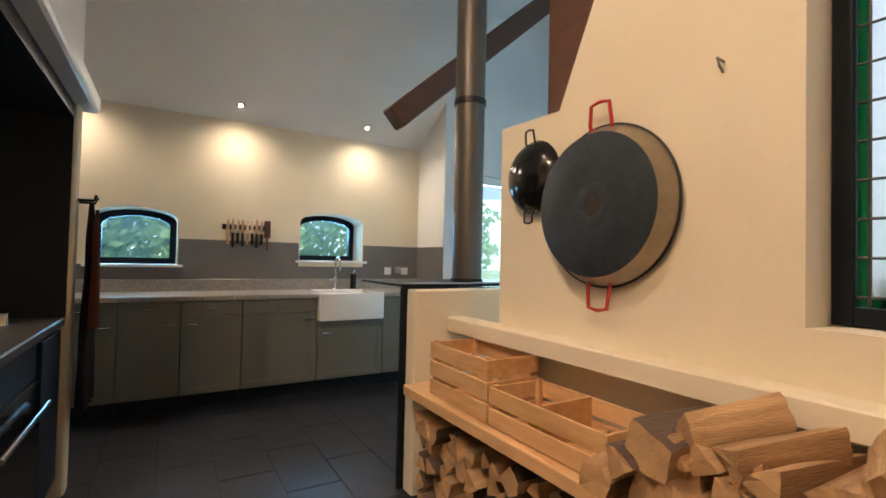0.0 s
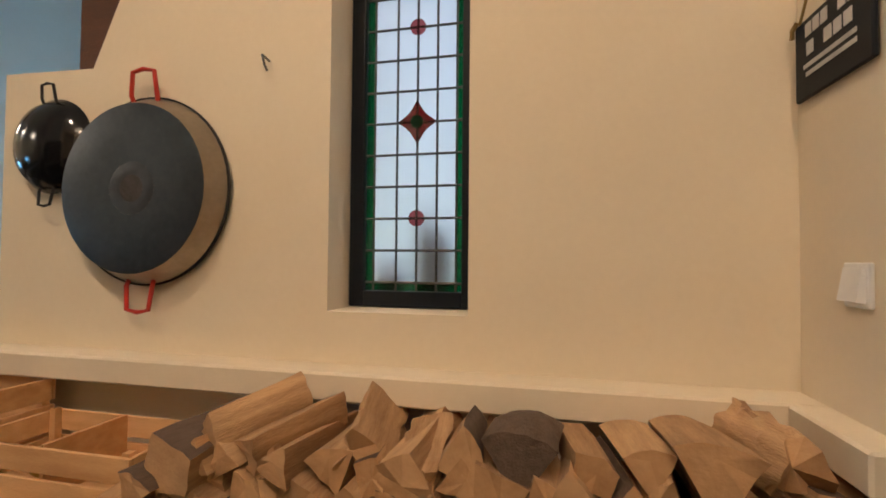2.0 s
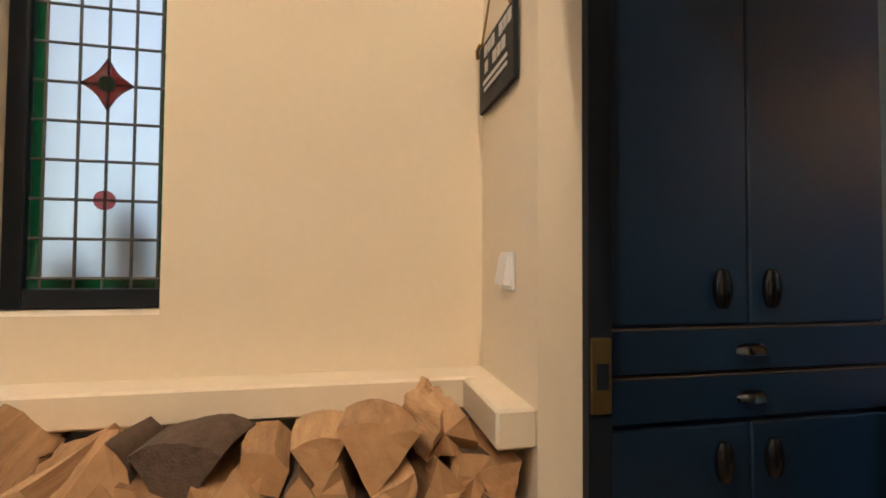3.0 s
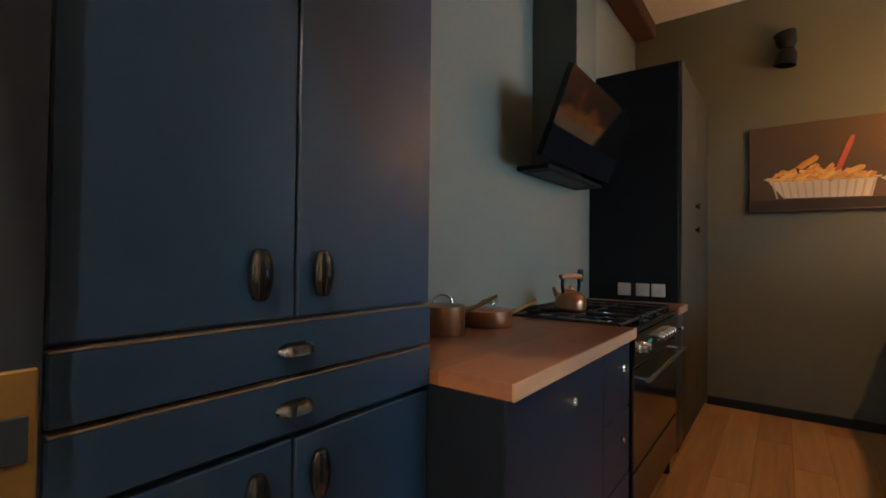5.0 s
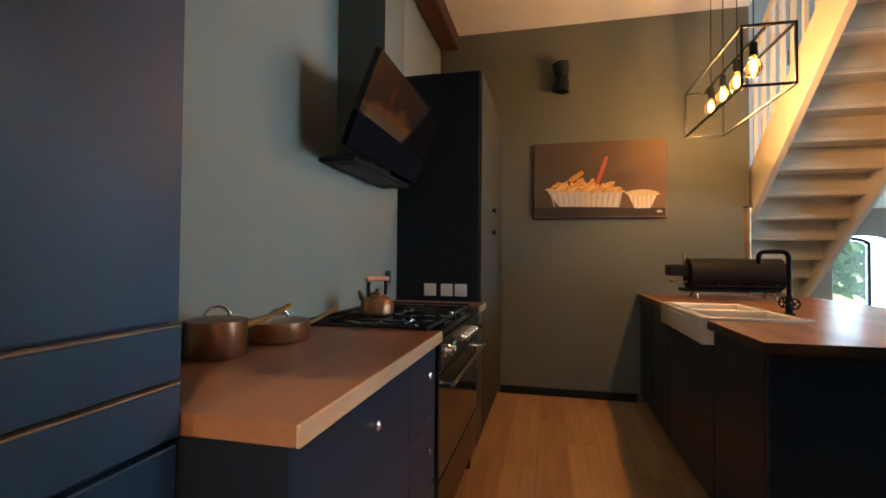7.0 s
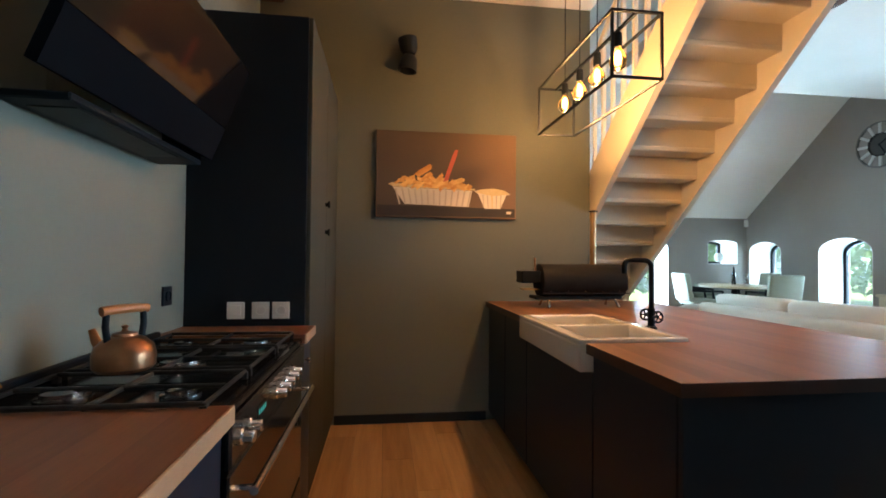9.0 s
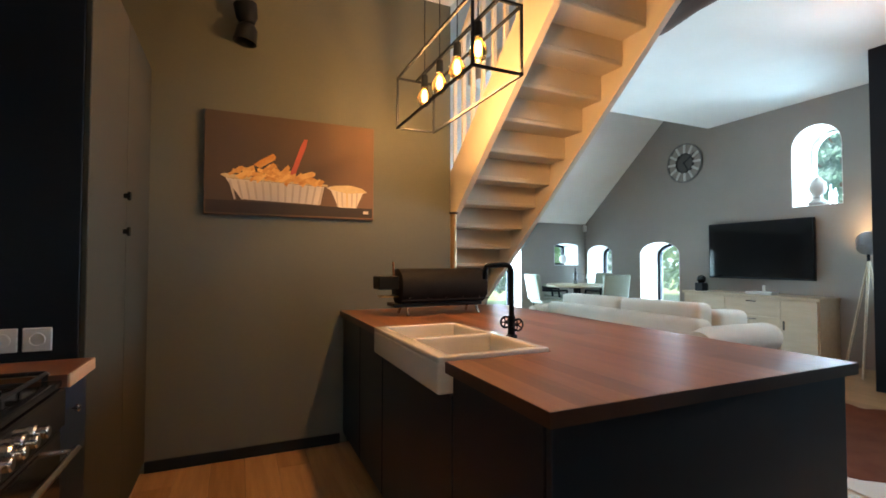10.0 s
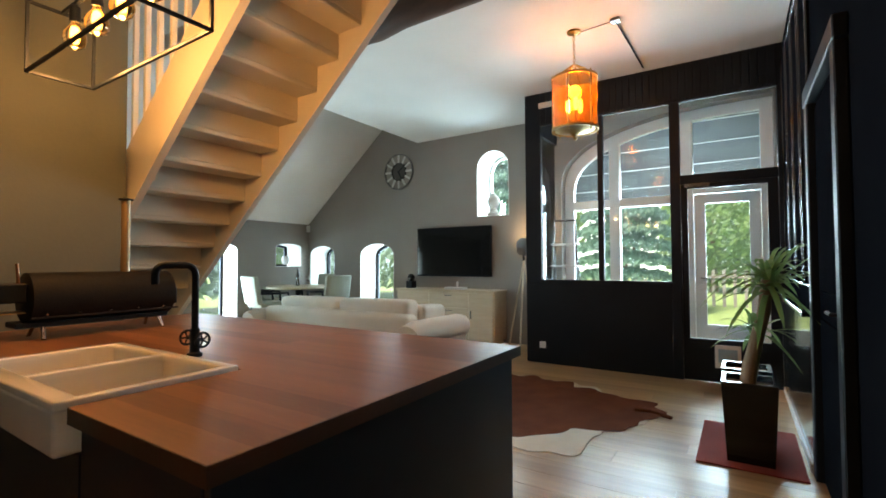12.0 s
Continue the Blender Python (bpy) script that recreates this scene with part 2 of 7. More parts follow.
REDMAT = mat("red_door_mat", (0.24, 0.028, 0.020), (0.32, 0.05, 0.035), 0.95, scale=6, fine=220, bump=0.8)
LEAF = mat("plant_leaf", (0.055, 0.14, 0.03), (0.12, 0.23, 0.06), 0.45, scale=6, fine=60, island=0.6)
TRUNK = mat("plant_trunk", (0.20, 0.13, 0.08), (0.30, 0.21, 0.13), 0.85, scale=14, fine=60, bump=0.8)
FOLIAGE = mat("garden_foliage", (0.12, 0.22, 0.07), (0.24, 0.36, 0.14), 0.7, scale=4, fine=40, island=0.8)
SPRUCE = mat("blue_spruce_foliage", (0.09, 0.20, 0.15), (0.17, 0.30, 0.23), 0.7, scale=4, fine=40, island=0.8)
for m in (FOLIAGE, SPRUCE, LEAF):
    n, link = m.node_tree.nodes, m.node_tree.links.new
    tl, mx = n.new("ShaderNodeBsdfTranslucent"), n.new("ShaderNodeMixShader")
    tl.inputs[0].default_value = (0.42, 0.62, 0.24, 1) if m != SPRUCE else (0.33, 0.56, 0.42, 1)
    mx.inputs[0].default_value = 0.45 if m != LEAF else 0.2
    link(n["Principled BSDF"].outputs[0], mx.inputs[1])
    link(tl.outputs[0], mx.inputs[2])
    link(mx.outputs[0], n["Material Output"].inputs[0])
GRASS = mat("lawn_grass", (0.16, 0.25, 0.07), (0.25, 0.33, 0.11), 0.9, scale=0.8, fine=30, bump=0.6)
PAVE = mat("grey_paving", (0.30, 0.29, 0.27), (0.40, 0.39, 0.37), 0.85, scale=1.5, fine=30)
APRON = mat("dark_apron_cloth", (0.018, 0.015, 0.02), (0.035, 0.028, 0.035), 0.95, scale=9, fine=200, bump=0.5)
APRON2 = mat("brown_apron_leather", (0.12, 0.035, 0.018), (0.18, 0.06, 0.03), 0.7, scale=9, fine=100, bump=0.3)
PAPER = mat("pale_letters", (0.62, 0.61, 0.58), rough=0.8)
AMBERGLASS = glass("amber_bulb_glass", (1.0, 0.70, 0.32))
BULB = glow("bulb_filament", (1.0, 0.50, 0.12), 7)
SPOTGLOW = glow("spot_lens", (1.0, 0.80, 0.52), 14)
LANTERNGLASS = mat("amber_lantern_glass", (0.95, 0.50, 0.12), (0.95, 0.58, 0.19), 0.14, scale=8, bump=0.1)
LANTERNGLASS.node_tree.nodes["Principled BSDF"].inputs["Transmission Weight"].default_value = 0.93


# ---- builders ----
def box(bm, x0, x1, y0, y1, z0, z1, m=None, bevel=0.0, seg=1):
    made = bmesh.ops.create_cube(bm, size=1.0)["verts"]
    t = Matrix.Translation(((x0 + x1) / 2, (y0 + y1) / 2, (z0 + z1) / 2)) @ Matrix.Diagonal((abs(x1 - x0), abs(y1 - y0), abs(z1 - z0), 1))
    bmesh.ops.transform(bm, matrix=(m @ t) if m else t, verts=made)
    if bevel:
        edges = list({e for v in made for e in v.link_edges})
        bmesh.ops.bevel(bm, geom=edges, offset=bevel, segments=seg, affect="EDGES", profile=0.5)
    return bm


def boxes(*specs, bevel=0.0, seg=1):
    bm = bmesh.new()
    for s in specs:
        box(bm, *s, bevel=bevel, seg=seg)
    return bm


def tube(bm, points, r, seg=10, r2=None):
    """A round bar along points, tapering from r to r2."""
    pts = [Vector(p) for p in points]
    rings = []
    side = None
    for i, p in enumerate(pts):
        d = (pts[min(i + 1, len(pts) - 1)] - pts[max(i - 1, 0)]).normalized()
        if side is None:
            side = d.orthogonal().normalized()
        side = (side - d * side.dot(d)).normalized()
        up = d.cross(side)
        rad = r if r2 is None else r + (r2 - r) * i / (len(pts) - 1)
        rings.append([bm.verts.new(p + rad * (math.cos(a) * side + math.sin(a) * up)) for a in (2 * math.pi * k / seg for k in range(seg))])
    for a, b in zip(rings, rings[1:]):
        for k in range(seg):
            bm.faces.new((a[k], a[(k + 1) % seg], b[(k + 1) % seg], b[k]))
    bm.faces.new(rings[0][::-1])
    bm.faces.new(rings[-1])
    return bm


def lathe(bm, profile, seg=28, m=Matrix()):
    """A turned body about z from (radius, height) pairs."""
    rings = []
    for r, z in profile:
        if r < 1e-5:
            rings.append([bm.verts.new(m @ Vector((0, 0, z)))])
        else:
            rings.append([bm.verts.new(m @ Vector((r * math.cos(2 * math.pi * k / seg), r * math.sin(2 * math.pi * k / seg), z))) for k in range(seg)])
    for a, b in zip(rings, rings[1:]):
        for k in range(seg):
            j = (k + 1) % seg
            if len(a) == 1 and len(b) == 1:
                continue
            if len(a) == 1:
                bm.faces.new((a[0], b[k], b[j]))
            elif len(b) == 1:
                bm.faces.new((a[k], a[j], b[0]))
            else:
                bm.faces.new((a[k], a[j], b[j], b[k]))
    return bm


def prism(bm, outline, axis, a, b):
    """A slab: an outline of (u, v) pairs drawn out along an axis from a to b."""
    def at(u, v, w):
        return {"x": (w, u, v), "y": (u, w, v), "z": (u, v, w)}[axis]
    lo = [bm.verts.new(at(u, v, a)) for u, v in outline]
    hi = [bm.verts.new(at(u, v, b)) for u, v in outline]
    n = len(outline)
    bm.faces.new(lo[::-1])
    bm.faces.new(hi)
    for k in range(n):
        bm.faces.new((lo[k], lo[(k + 1) % n], hi[(k + 1) % n], hi[k]))
    bmesh.ops.recalc_face_normals(bm, faces=bm.faces)
    return bm


def mesh_object(name, bm, material, smooth=False):
    bmesh.ops.recalc_face_normals(bm, faces=bm.faces)
    me = bpy.data.meshes.new(name)
    bm.to_mesh(me)
    bm.free()
    if smooth:
        me.polygons.foreach_set("use_smooth", [True] * len(me.polygons))
        me.set_sharp_from_angle(angle=radians(38))
    if material:
        me.materials.append(material)
    return new(name, me)


def thing(name, label, category, at=(0, 0, 0), group="", kind=""):
    ob = new(name)
    ob.location = at
    ob.empty_display_size = 0.1
    return tagged(ob, label, category, group, kind)


def part(name, bm, material, parent, label="", smooth=False):
    ob = mesh_object(name, bm, material, smooth)
    ob.parent = parent
    if parent.type == "EMPTY":
        ob.matrix_parent_inverse = Matrix.Translation(parent.location).inverted()
    return tagged(ob, label)


def solid(name, bm, material, label, category, kind="", smooth=False, group=""):
    return tagged(mesh_object(name, bm, material, smooth), label, category, group, kind)


def wall(name, bm, material, label, category="wall"):
    return solid(name, bm, material, label, category, "structure")


def arch(u0, u1, v0, v1, rise, n=10):
    """The outline of an opening with a curved head, from the bottom left round to the bottom right."""
    mid, half = (u0 + u1) / 2, (u1 - u0) / 2
    pts = [(u0, v0), (u0, v1 - rise)]
    pts += [(mid - half * math.cos(math.pi * k / n), v1 - rise + rise * math.sin(math.pi * k / n)) for k in range(1, n)]
    return pts + [(u1, v1 - rise), (u1, v0)]


def half_arch(u0, u1, v0, v1, rise, reach, n=14):
    """The outline of an opening whose head curves up from one side and runs on level to the other."""
    pts = [(u0, v0), (u0, v1 - rise)]
    pts += [(u0 + reach * (1 - math.cos(math.pi / 2 * k / n)), v1 - rise + rise * math.sin(math.pi / 2 * k / n) ** 0.85) for k in range(1, n + 1)]
    return pts + [(u1, v1), (u1, v0)]


def pierced(bm, axis, a, b, outer, holes):
    """A wall slab from a to b along axis with holes right through; outlines of (u, v). Built as a filled face drawn out."""
    def at(u, v, w):
        return {"x": (w, u, v), "y": (u, w, v), "z": (u, v, w)}[axis]
    edges = []
    for loop in [outer] + holes:
        vs = [bm.verts.new(at(u, v, a)) for u, v in loop]
        edges += [bm.edges.new((vs[k], vs[(k + 1) % len(vs)])) for k in range(len(vs))]
    bmesh.ops.triangle_fill(bm, use_beauty=True, use_dissolve=False, edges=edges)
    faces = list(bm.faces)
    ext = bmesh.ops.extrude_face_region(bm, geom=faces)
    vec = Vector(at(0, 0, b)) - Vector(at(0, 0, a))
    bmesh.ops.translate(bm, vec=vec, verts=[v for v in ext["geom"] if isinstance(v, bmesh.types.BMVert)])
    bmesh.ops.recalc_face_normals(bm, faces=bm.faces)
    return bm

# ---- structure ----
EAST, PICT, NORTH, TV, SOUTH, CEIL = 1.775, -4.14, -0.58, -6.2, -8.7, 3.43
VEST = -5.1

# floors
floor_hall = wall("floor_slate", boxes((-3.2, 2.0, 0.215, 3.28, -0.12, -0.006), (-3.2, 4.2, 3.28, 6.2, -0.12, -0.006)), GROUT, "dark slate tiled kitchen floor", "floor")
floor_oak = wall("floor_oak", boxes((-6.77, 2.1, -9.27, 0.215, -0.12, -0.006)), BLACK, "warm oak plank floor", "floor")

# the long east wall with the leaded window, stepped down beside the stove
bm = bmesh.new()
pierced(bm, "x", EAST, EAST + 0.32, [(0.14, 0), (0.14, 4.2), (1.37, 4.2), (2.26, 2.36), (2.46, 1.92), (2.86, 1.93), (2.86, 0)],
        [[(1.115, 1.095), (1.115, 2.62), (1.55, 2.62), (1.55, 1.095)]])
wall("wall_east_hall", bm, CREAM, "rough cream plastered wall with a deep window niche")
wall("wall_east_kitchen", boxes((EAST, EAST + 0.32, -4.5, 0.14, 0, 4.2)), SAGE, "smooth pale sage painted kitchen wall")
# wall between hall and kitchen, doorway beside the dresser
bm = boxes((1.387, EAST, 0.14, 0.29, 0, 4.2), (-3.2, 0.28, 0.14, 0.29, 0, 4.2), (0.28, 1.387, 0.14, 0.29, 2.15, 4.2))
wall("wall_doorway", bm, CREAM, "cream plastered wall round the doorway")
# picture wall
wall("wall_picture", boxes((-0.84, EAST, PICT - 0.22, PICT, 0, CEIL)), GREEN, "dark olive grey painted wall behind the kitchen")
# living room
gable = [(SOUTH, 0), (SOUTH, 2.09), (-5.0, 5.17), (NORTH, 5.17), (NORTH, 0)]
gw = [arch(-4.61, -4.03, 2.02, 3.09, 0.28), arch(-7.21, -6.37, 0.12, 1.64, 0.22), arch(-8.64, -7.92, 0.75, 1.63, 0.18),
      half_arch(-3.18, -0.60, 0.05, 3.28, 0.88, 2.17)]
bm = bmesh.new()
pierced(bm, "x", TV - 0.58, TV, gable, gw)
wall("wall_gable", bm, GREIGE, "grey-brown gable wall with deep arched windows")
sw = [arch(-6.0, -5.37, 1.205, 1.67, 0.06), arch(-4.55, -3.75, 0.05, 1.65, 0.12), arch(-2.75, -1.95, 0.05, 1.65, 0.12)]
bm = bmesh.new()
pierced(bm, "y", SOUTH - 0.58, SOUTH, [(TV - 0.58, 0), (TV - 0.58, 2.09), (2.1, 2.09), (2.1, 0)], sw)
wall("wall_south", bm, GREIGE, "low grey-brown wall under the roof slope")
wall("wall_east_living", boxes((EAST, EAST + 0.32, SOUTH, -4.5, 0, 5.2)), GREIGE, "grey-brown end wall of the living room")
wall("wall_north_living", boxes((-6.2, 0.12, NORTH, NORTH + 0.14, 0, CEIL)), MATTBLACK, "black panelled wall of the living room")
wall("wall_north_return", boxes((0.12, 0.20, NORTH, 0.14, 0, CEIL)), BLACK, "black return wall beside the doorway")
bm = bmesh.new()
prism(bm, [(SOUTH, 2.09), (-5.0, 5.17), (-5.0, 5.3), (SOUTH - 0.58, 2.2), (SOUTH - 0.58, 2.09)], "x", TV - 0.58, 2.1)
wall("roof_slope", bm, WHITE, "white plastered sloping roof", "ceiling")
# flat ceiling with the stair opening
bm = boxes((TV, -1.86, -5.82, NORTH, CEIL, CEIL + 0.16), (-1.86, -0.84, -2.45, NORTH, CEIL, CEIL + 0.16))
wall("ceiling_living", bm, WHITE, "flat white plastered ceiling", "ceiling")
wall("ceiling_kitchen", boxes((-0.84, EAST, PICT, 0.14, 3.325, 3.48)), WHITE, "flat white kitchen ceiling", "ceiling")
wall("ceiling_loft", boxes((TV - 0.58, 2.1, -5.0, 0.3, 5.17, 5.3)), WHITE, "white ceiling of the loft", "ceiling")
wall("wall_loft", boxes((-6.2, 1.775, -0.44, -0.3, CEIL + 0.16, 5.17), (1.775, 2.1, -5.0, -0.3, 4.2, 5.17)), WHITE, "white loft wall")

# front kitchen: back wall with two low arched windows, sloping ceiling
BACK = 5.82
kw = [arch(-0.26, 0.385, 1.155, 1.66, 0.10), arch(1.48, 2.16, 1.215, 1.72, 0.10)]
bm = bmesh.new()
pierced(bm, "y", BACK, BACK + 0.4, [(-3.2, 0), (-3.2, 2.55), (2.85, 2.55), (2.85, 0)], kw)
wall("wall_back_kitchen", bm, CREAM, "cream plastered wall over the kitchen sink")
bm = bmesh.new()
pierced(bm, "y", 5.22, 5.6, [(2.85, 0), (2.85, 4.2), (4.5, 4.2), (4.5, 0)], [[(3.32, 0.25), (3.32, 2.22), (4.1, 2.22), (4.1, 0.25)]])
wall("wall_stove_room", bm, WHITE, "white wall with a garden door beside the stove")
wall("wall_kitchen_return", boxes((2.85, 3.0, 5.6, 6.2, 0, 4.2)), WHITE, "white return wall at the end of the worktop")
bm = bmesh.new()
prism(bm, [(BACK + 0.4, 2.55), (BACK, 2.55), (3.6, 4.1), (0.2, 4.1), (0.2, 4.25), (3.7, 4.25), (BACK + 0.4, 2.8)], "x", -3.2, 2.85)
wall("ceiling_front_kitchen", bm, WHITE, "white sloping kitchen ceiling", "ceiling")
wall("ceiling_stove_room", boxes((2.85, 4.5, 2.7, 5.22, 4.1, 4.25)), WHITE, "white ceiling over the stove", "ceiling")
wall("wall_far_east", boxes((4.5, 4.7, 2.86, 5.6, 0, 4.2), (2.095, 4.5, 2.7, 2.86, 0, 4.2)), WHITE, "white outer wall beside the stove")
wall("wall_west_hall", boxes((-3.4, -3.2, 0.14, 6.2, 0, 4.2), (-3.2, -0.9, 2.6, 2.75, 0, 4.2)), CREAM, "cream plastered wall")

# stub wall that ends the firewood nook, ledge along the wall
wall("stub_wall", boxes((1.455, 2.04, 3.17, 3.27, 0, 1.09), bevel=0.008), CREAM, "low cream wall between firewood and stove")
bm = boxes((1.655, EAST, 0.29, 3.17, 0.86, 0.94), (1.387, 1.655, 0.29, 0.375, 0.86, 0.94), bevel=0.006)
wall("ledge", bm, CREAM, "cream plastered ledge along the wall", "ledge")


# ---- floors, piece by piece is at the end; trim ----
solid("baseboard", boxes((0.02, 1.19, PICT, PICT + 0.015, 0, 0.07), bevel=0.003), BLACK, "black painted baseboard along the olive wall", "baseboard", "structure")
solid("door_lining", boxes((1.362, 1.387, 0.142, 0.193, 0, 2.15)), BLACK, "black painted door lining", "trim", "structure")
latch = thing("strike_plate", "worn brass strike plate on the door lining", "strike plate", (1.36, 0.165, 1.0))
part("plate", boxes((1.355, 1.363, 0.146, 0.19, 0.93, 1.08), bevel=0.002), BRASS, latch)
part("keep", boxes((1.350, 1.356, 0.155, 0.18, 0.98, 1.03), bevel=0.001), BLACK, latch, "dark latch hole")

# open black door in the doorway
door = thing("door_1", "black panelled door standing open against the wall", "door", (0.27, -0.30, 0), kind="structure")
part("leaf", boxes((0.222, 0.262, -0.70, 0.12, 0.008, 2.1), bevel=0.004), BLACK, door)
for z0, z1 in ((0.2, 0.85), (1.15, 1.95)):
    part("panel", boxes((0.261, 0.268, -0.58, -0.02, z0, z1), bevel=0.005), BLACK, door)
bm = tube(bmesh.new(), [(0.262, -0.645, 1.03), (0.306, -0.645, 1.03), (0.309, -0.62, 1.03), (0.309, -0.53, 1.03)], 0.009)
part("door_handle", bm, PEWTER, door, "worn metal lever handle", True)
part("lock_plate", boxes((0.261, 0.266, -0.672, -0.618, 0.86, 1.09), bevel=0.003), PEWTER, door, "worn metal lock plate")

# ---- kitchen: dresser ----
def cup_handle(parent, x, y, z, w=0.075):
    """A cup pull on a front that faces west."""
    bm = bmesh.new()
    n, m = 10, 5
    grid = []
    for i in range(n + 1):
        u = -1 + 2 * i / n
        row = []
        for j in range(m + 1):
            a = math.pi / 2 * j / m
            prof = (1 - u ** 4)
            row.append(bm.verts.new((x - 0.026 * prof * math.cos(a) ** 0.7 if j < m else x, y + u * w / 2, z + 0.022 * math.sin(a) * (0.5 + 0.5 * prof) - 0.008)))
        grid.append(row)
    for i in range(n):
        for j in range(m):
            bm.faces.new((grid[i][j], grid[i + 1][j], grid[i + 1][j + 1], grid[i][j + 1]))
    bmesh.ops.solidify(bm, geom=bm.faces[:], thickness=0.0025)
    return part("handle", bm, PEWTER, parent, "worn pewter cup handle", True)


def oval_pull(parent, x, y, z, h=0.088, w=0.045):
    bm = bmesh.new()
    bmesh.ops.create_uvsphere(bm, u_segments=14, v_segments=10, radius=1)
    bmesh.ops.transform(bm, matrix=Matrix.Translation((x - 0.008, y, z)) @ Matrix.Diagonal((0.017, w / 2, h / 2, 1)), verts=bm.verts)
    for v in bm.verts:
        d = v.co.z - z
        v.co.z = z + math.copysign(min(abs(d) * 1.15, h / 2), d)
    return part("handle", bm, BLACKGLOSS, parent, "glossy black oval pull", True)


D0, D1, DX = 0.135, -0.61, 1.395
dresser = thing("dresser", "tall midnight blue dresser with doors and drawers", "dresser", (1.58, -0.24, 0))
part("body", boxes((DX + 0.022, EAST, D1, D0, 0.06, 2.95), bevel=0.003), NAVY, dresser)
part("plinth", boxes((DX + 0.06, EAST, D1 + 0.02, D0, 0.0, 0.06)), BLACK, dresser)
for a, b, hy in ((D0 - 0.003, -0.216, -0.155), (-0.222, D1 + 0.002, -0.285)):
    d = part("door", boxes((DX, DX + 0.021, b, a, 1.097, 2.93), bevel=0.003), NAVY, dresser)
    oval_pull(d, DX, hy + 0.012, 1.175)
    d = part("door", boxes((DX, DX + 0.021, b, a, 0.07, 0.878), bevel=0.003), NAVY, dresser)
    oval_pull(d, DX, hy + 0.012, 0.80)
for z0, z1 in ((0.995, 1.088), (0.892, 0.986)):
    d = part("drawer", boxes((DX - 0.006, DX + 0.021, D1 + 0.002, D0 - 0.003, z0, z1), bevel=0.003), NAVY, dresser)
    # pale strip paints the light along the drawer's top edge
    part("drawer_edge", boxes((DX - 0.0065, DX + 0.019, D1 + 0.004, D0 - 0.005, z1 - 0.0005, z1 + 0.0025)), LITEDGE, d, "pale tan strip for the lit drawer edge")
    cup_handle(d, DX - 0.006, -0.215, z0 + 0.045)


# ---- worktops and base cabinets ----
def staves(parent, x0, x1, y0, y1, z0, z1, w, seed, gap=0.00004):
    rnd = random.Random(seed)
    n = round((x1 - x0) / w)
    w = (x1 - x0) / n
    for i in range(n):
        y = y0
        first = rnd.uniform(0.3, 1.1)
        while y < y1 - 1e-4:
            step = first if y == y0 else rnd.uniform(0.7, 1.3)
            e = min(y1, y + step) if y1 - y0 > 1.02 else y1
            if y1 - e < 0.2:
                e = y1
            part("stave", boxes((x0 + i * w + gap, x0 + (i + 1) * w - gap, y + gap, e - gap, z0, z1)), WALNUT, parent)
            y = e


def knob(parent, x, y, z, r=0.013):
    bm = lathe(bmesh.new(), [(0.006, 0), (0.005, 0.012), (r, 0.016), (r, 0.024), (r * 0.6, 0.029), (0, 0.03)], 14, Matrix.Translation((x, y, z)) @ Matrix.Rotation(-math.pi / 2, 4, "Y"))
    return part("knob", bm, CHROME, parent, "small chrome knob", True)


top1 = thing("worktop", "walnut block worktop with a pale front edge", "worktop", (1.47, -1.14, 0.89))
staves(top1, 1.165, EAST, -1.66, -0.614, 0.891, 0.93, 0.1, 4)
part("edging", boxes((1.157, 1.165, -1.66, -0.614, 0.889, 0.9305), bevel=0.002), EDGEWOOD, top1, "pale wood front edge")
cab = thing("base_cabinet", "midnight blue base cabinet under the walnut worktop", "cabinet", (1.47, -1.14, 0))
part("body", boxes((1.205, EAST, -1.655, -0.62, 0.08, 0.889)), INK, cab)
part("plinth", boxes((1.24, EAST, -1.655, -0.62, 0, 0.08)), BLACK, cab)
part("end_panel", boxes((1.183, EAST, -0.62, -0.6145, 0.0, 0.889)), BLACK, cab)
for y0, y1 in ((-1.652, -1.32), (-1.316, -0.622)):
    edges_z = (0.085, 0.36, 0.62, 0.885) if y1 < -1 else (0.085, 0.885)
    for z0, z1 in zip(edges_z, edges_z[1:]):
        d = part("drawer" if y1 < -1 else "door", boxes((1.183, 1.204, y0, y1, z0 + 0.002, z1 - 0.002), bevel=0.003), INK, cab)
        knob(d, 1.183, (y0 + y1) / 2 if y1 < -1 else y0 + 0.33, z1 - 0.085)

top2 = thing("worktop", "short walnut worktop between range and tall cabinet", "worktop", (1.47, -2.76, 0.89))
staves(top2, 1.165, EAST, -2.896, -2.622, 0.891, 0.93, 0.1, 7)
part("edging", boxes((1.157, 1.165, -2.896, -2.622, 0.889, 0.9305), bevel=0.002), EDGEWOOD, top2, "pale wood front edge")
cab = thing("base_cabinet", "narrow midnight blue base cabinet beside the range", "cabinet", (1.47, -2.76, 0))
part("body", boxes((1.205, EAST, -2.896, -2.63, 0.08, 0.889)), INK, cab)
part("plinth", boxes((1.24, EAST, -2.896, -2.63, 0, 0.08)), BLACK, cab)
d = part("door", boxes((1.183, 1.204, -2.893, -2.633, 0.085, 0.885), bevel=0.003), INK, cab)
knob(d, 1.183, -2.72, 0.80)

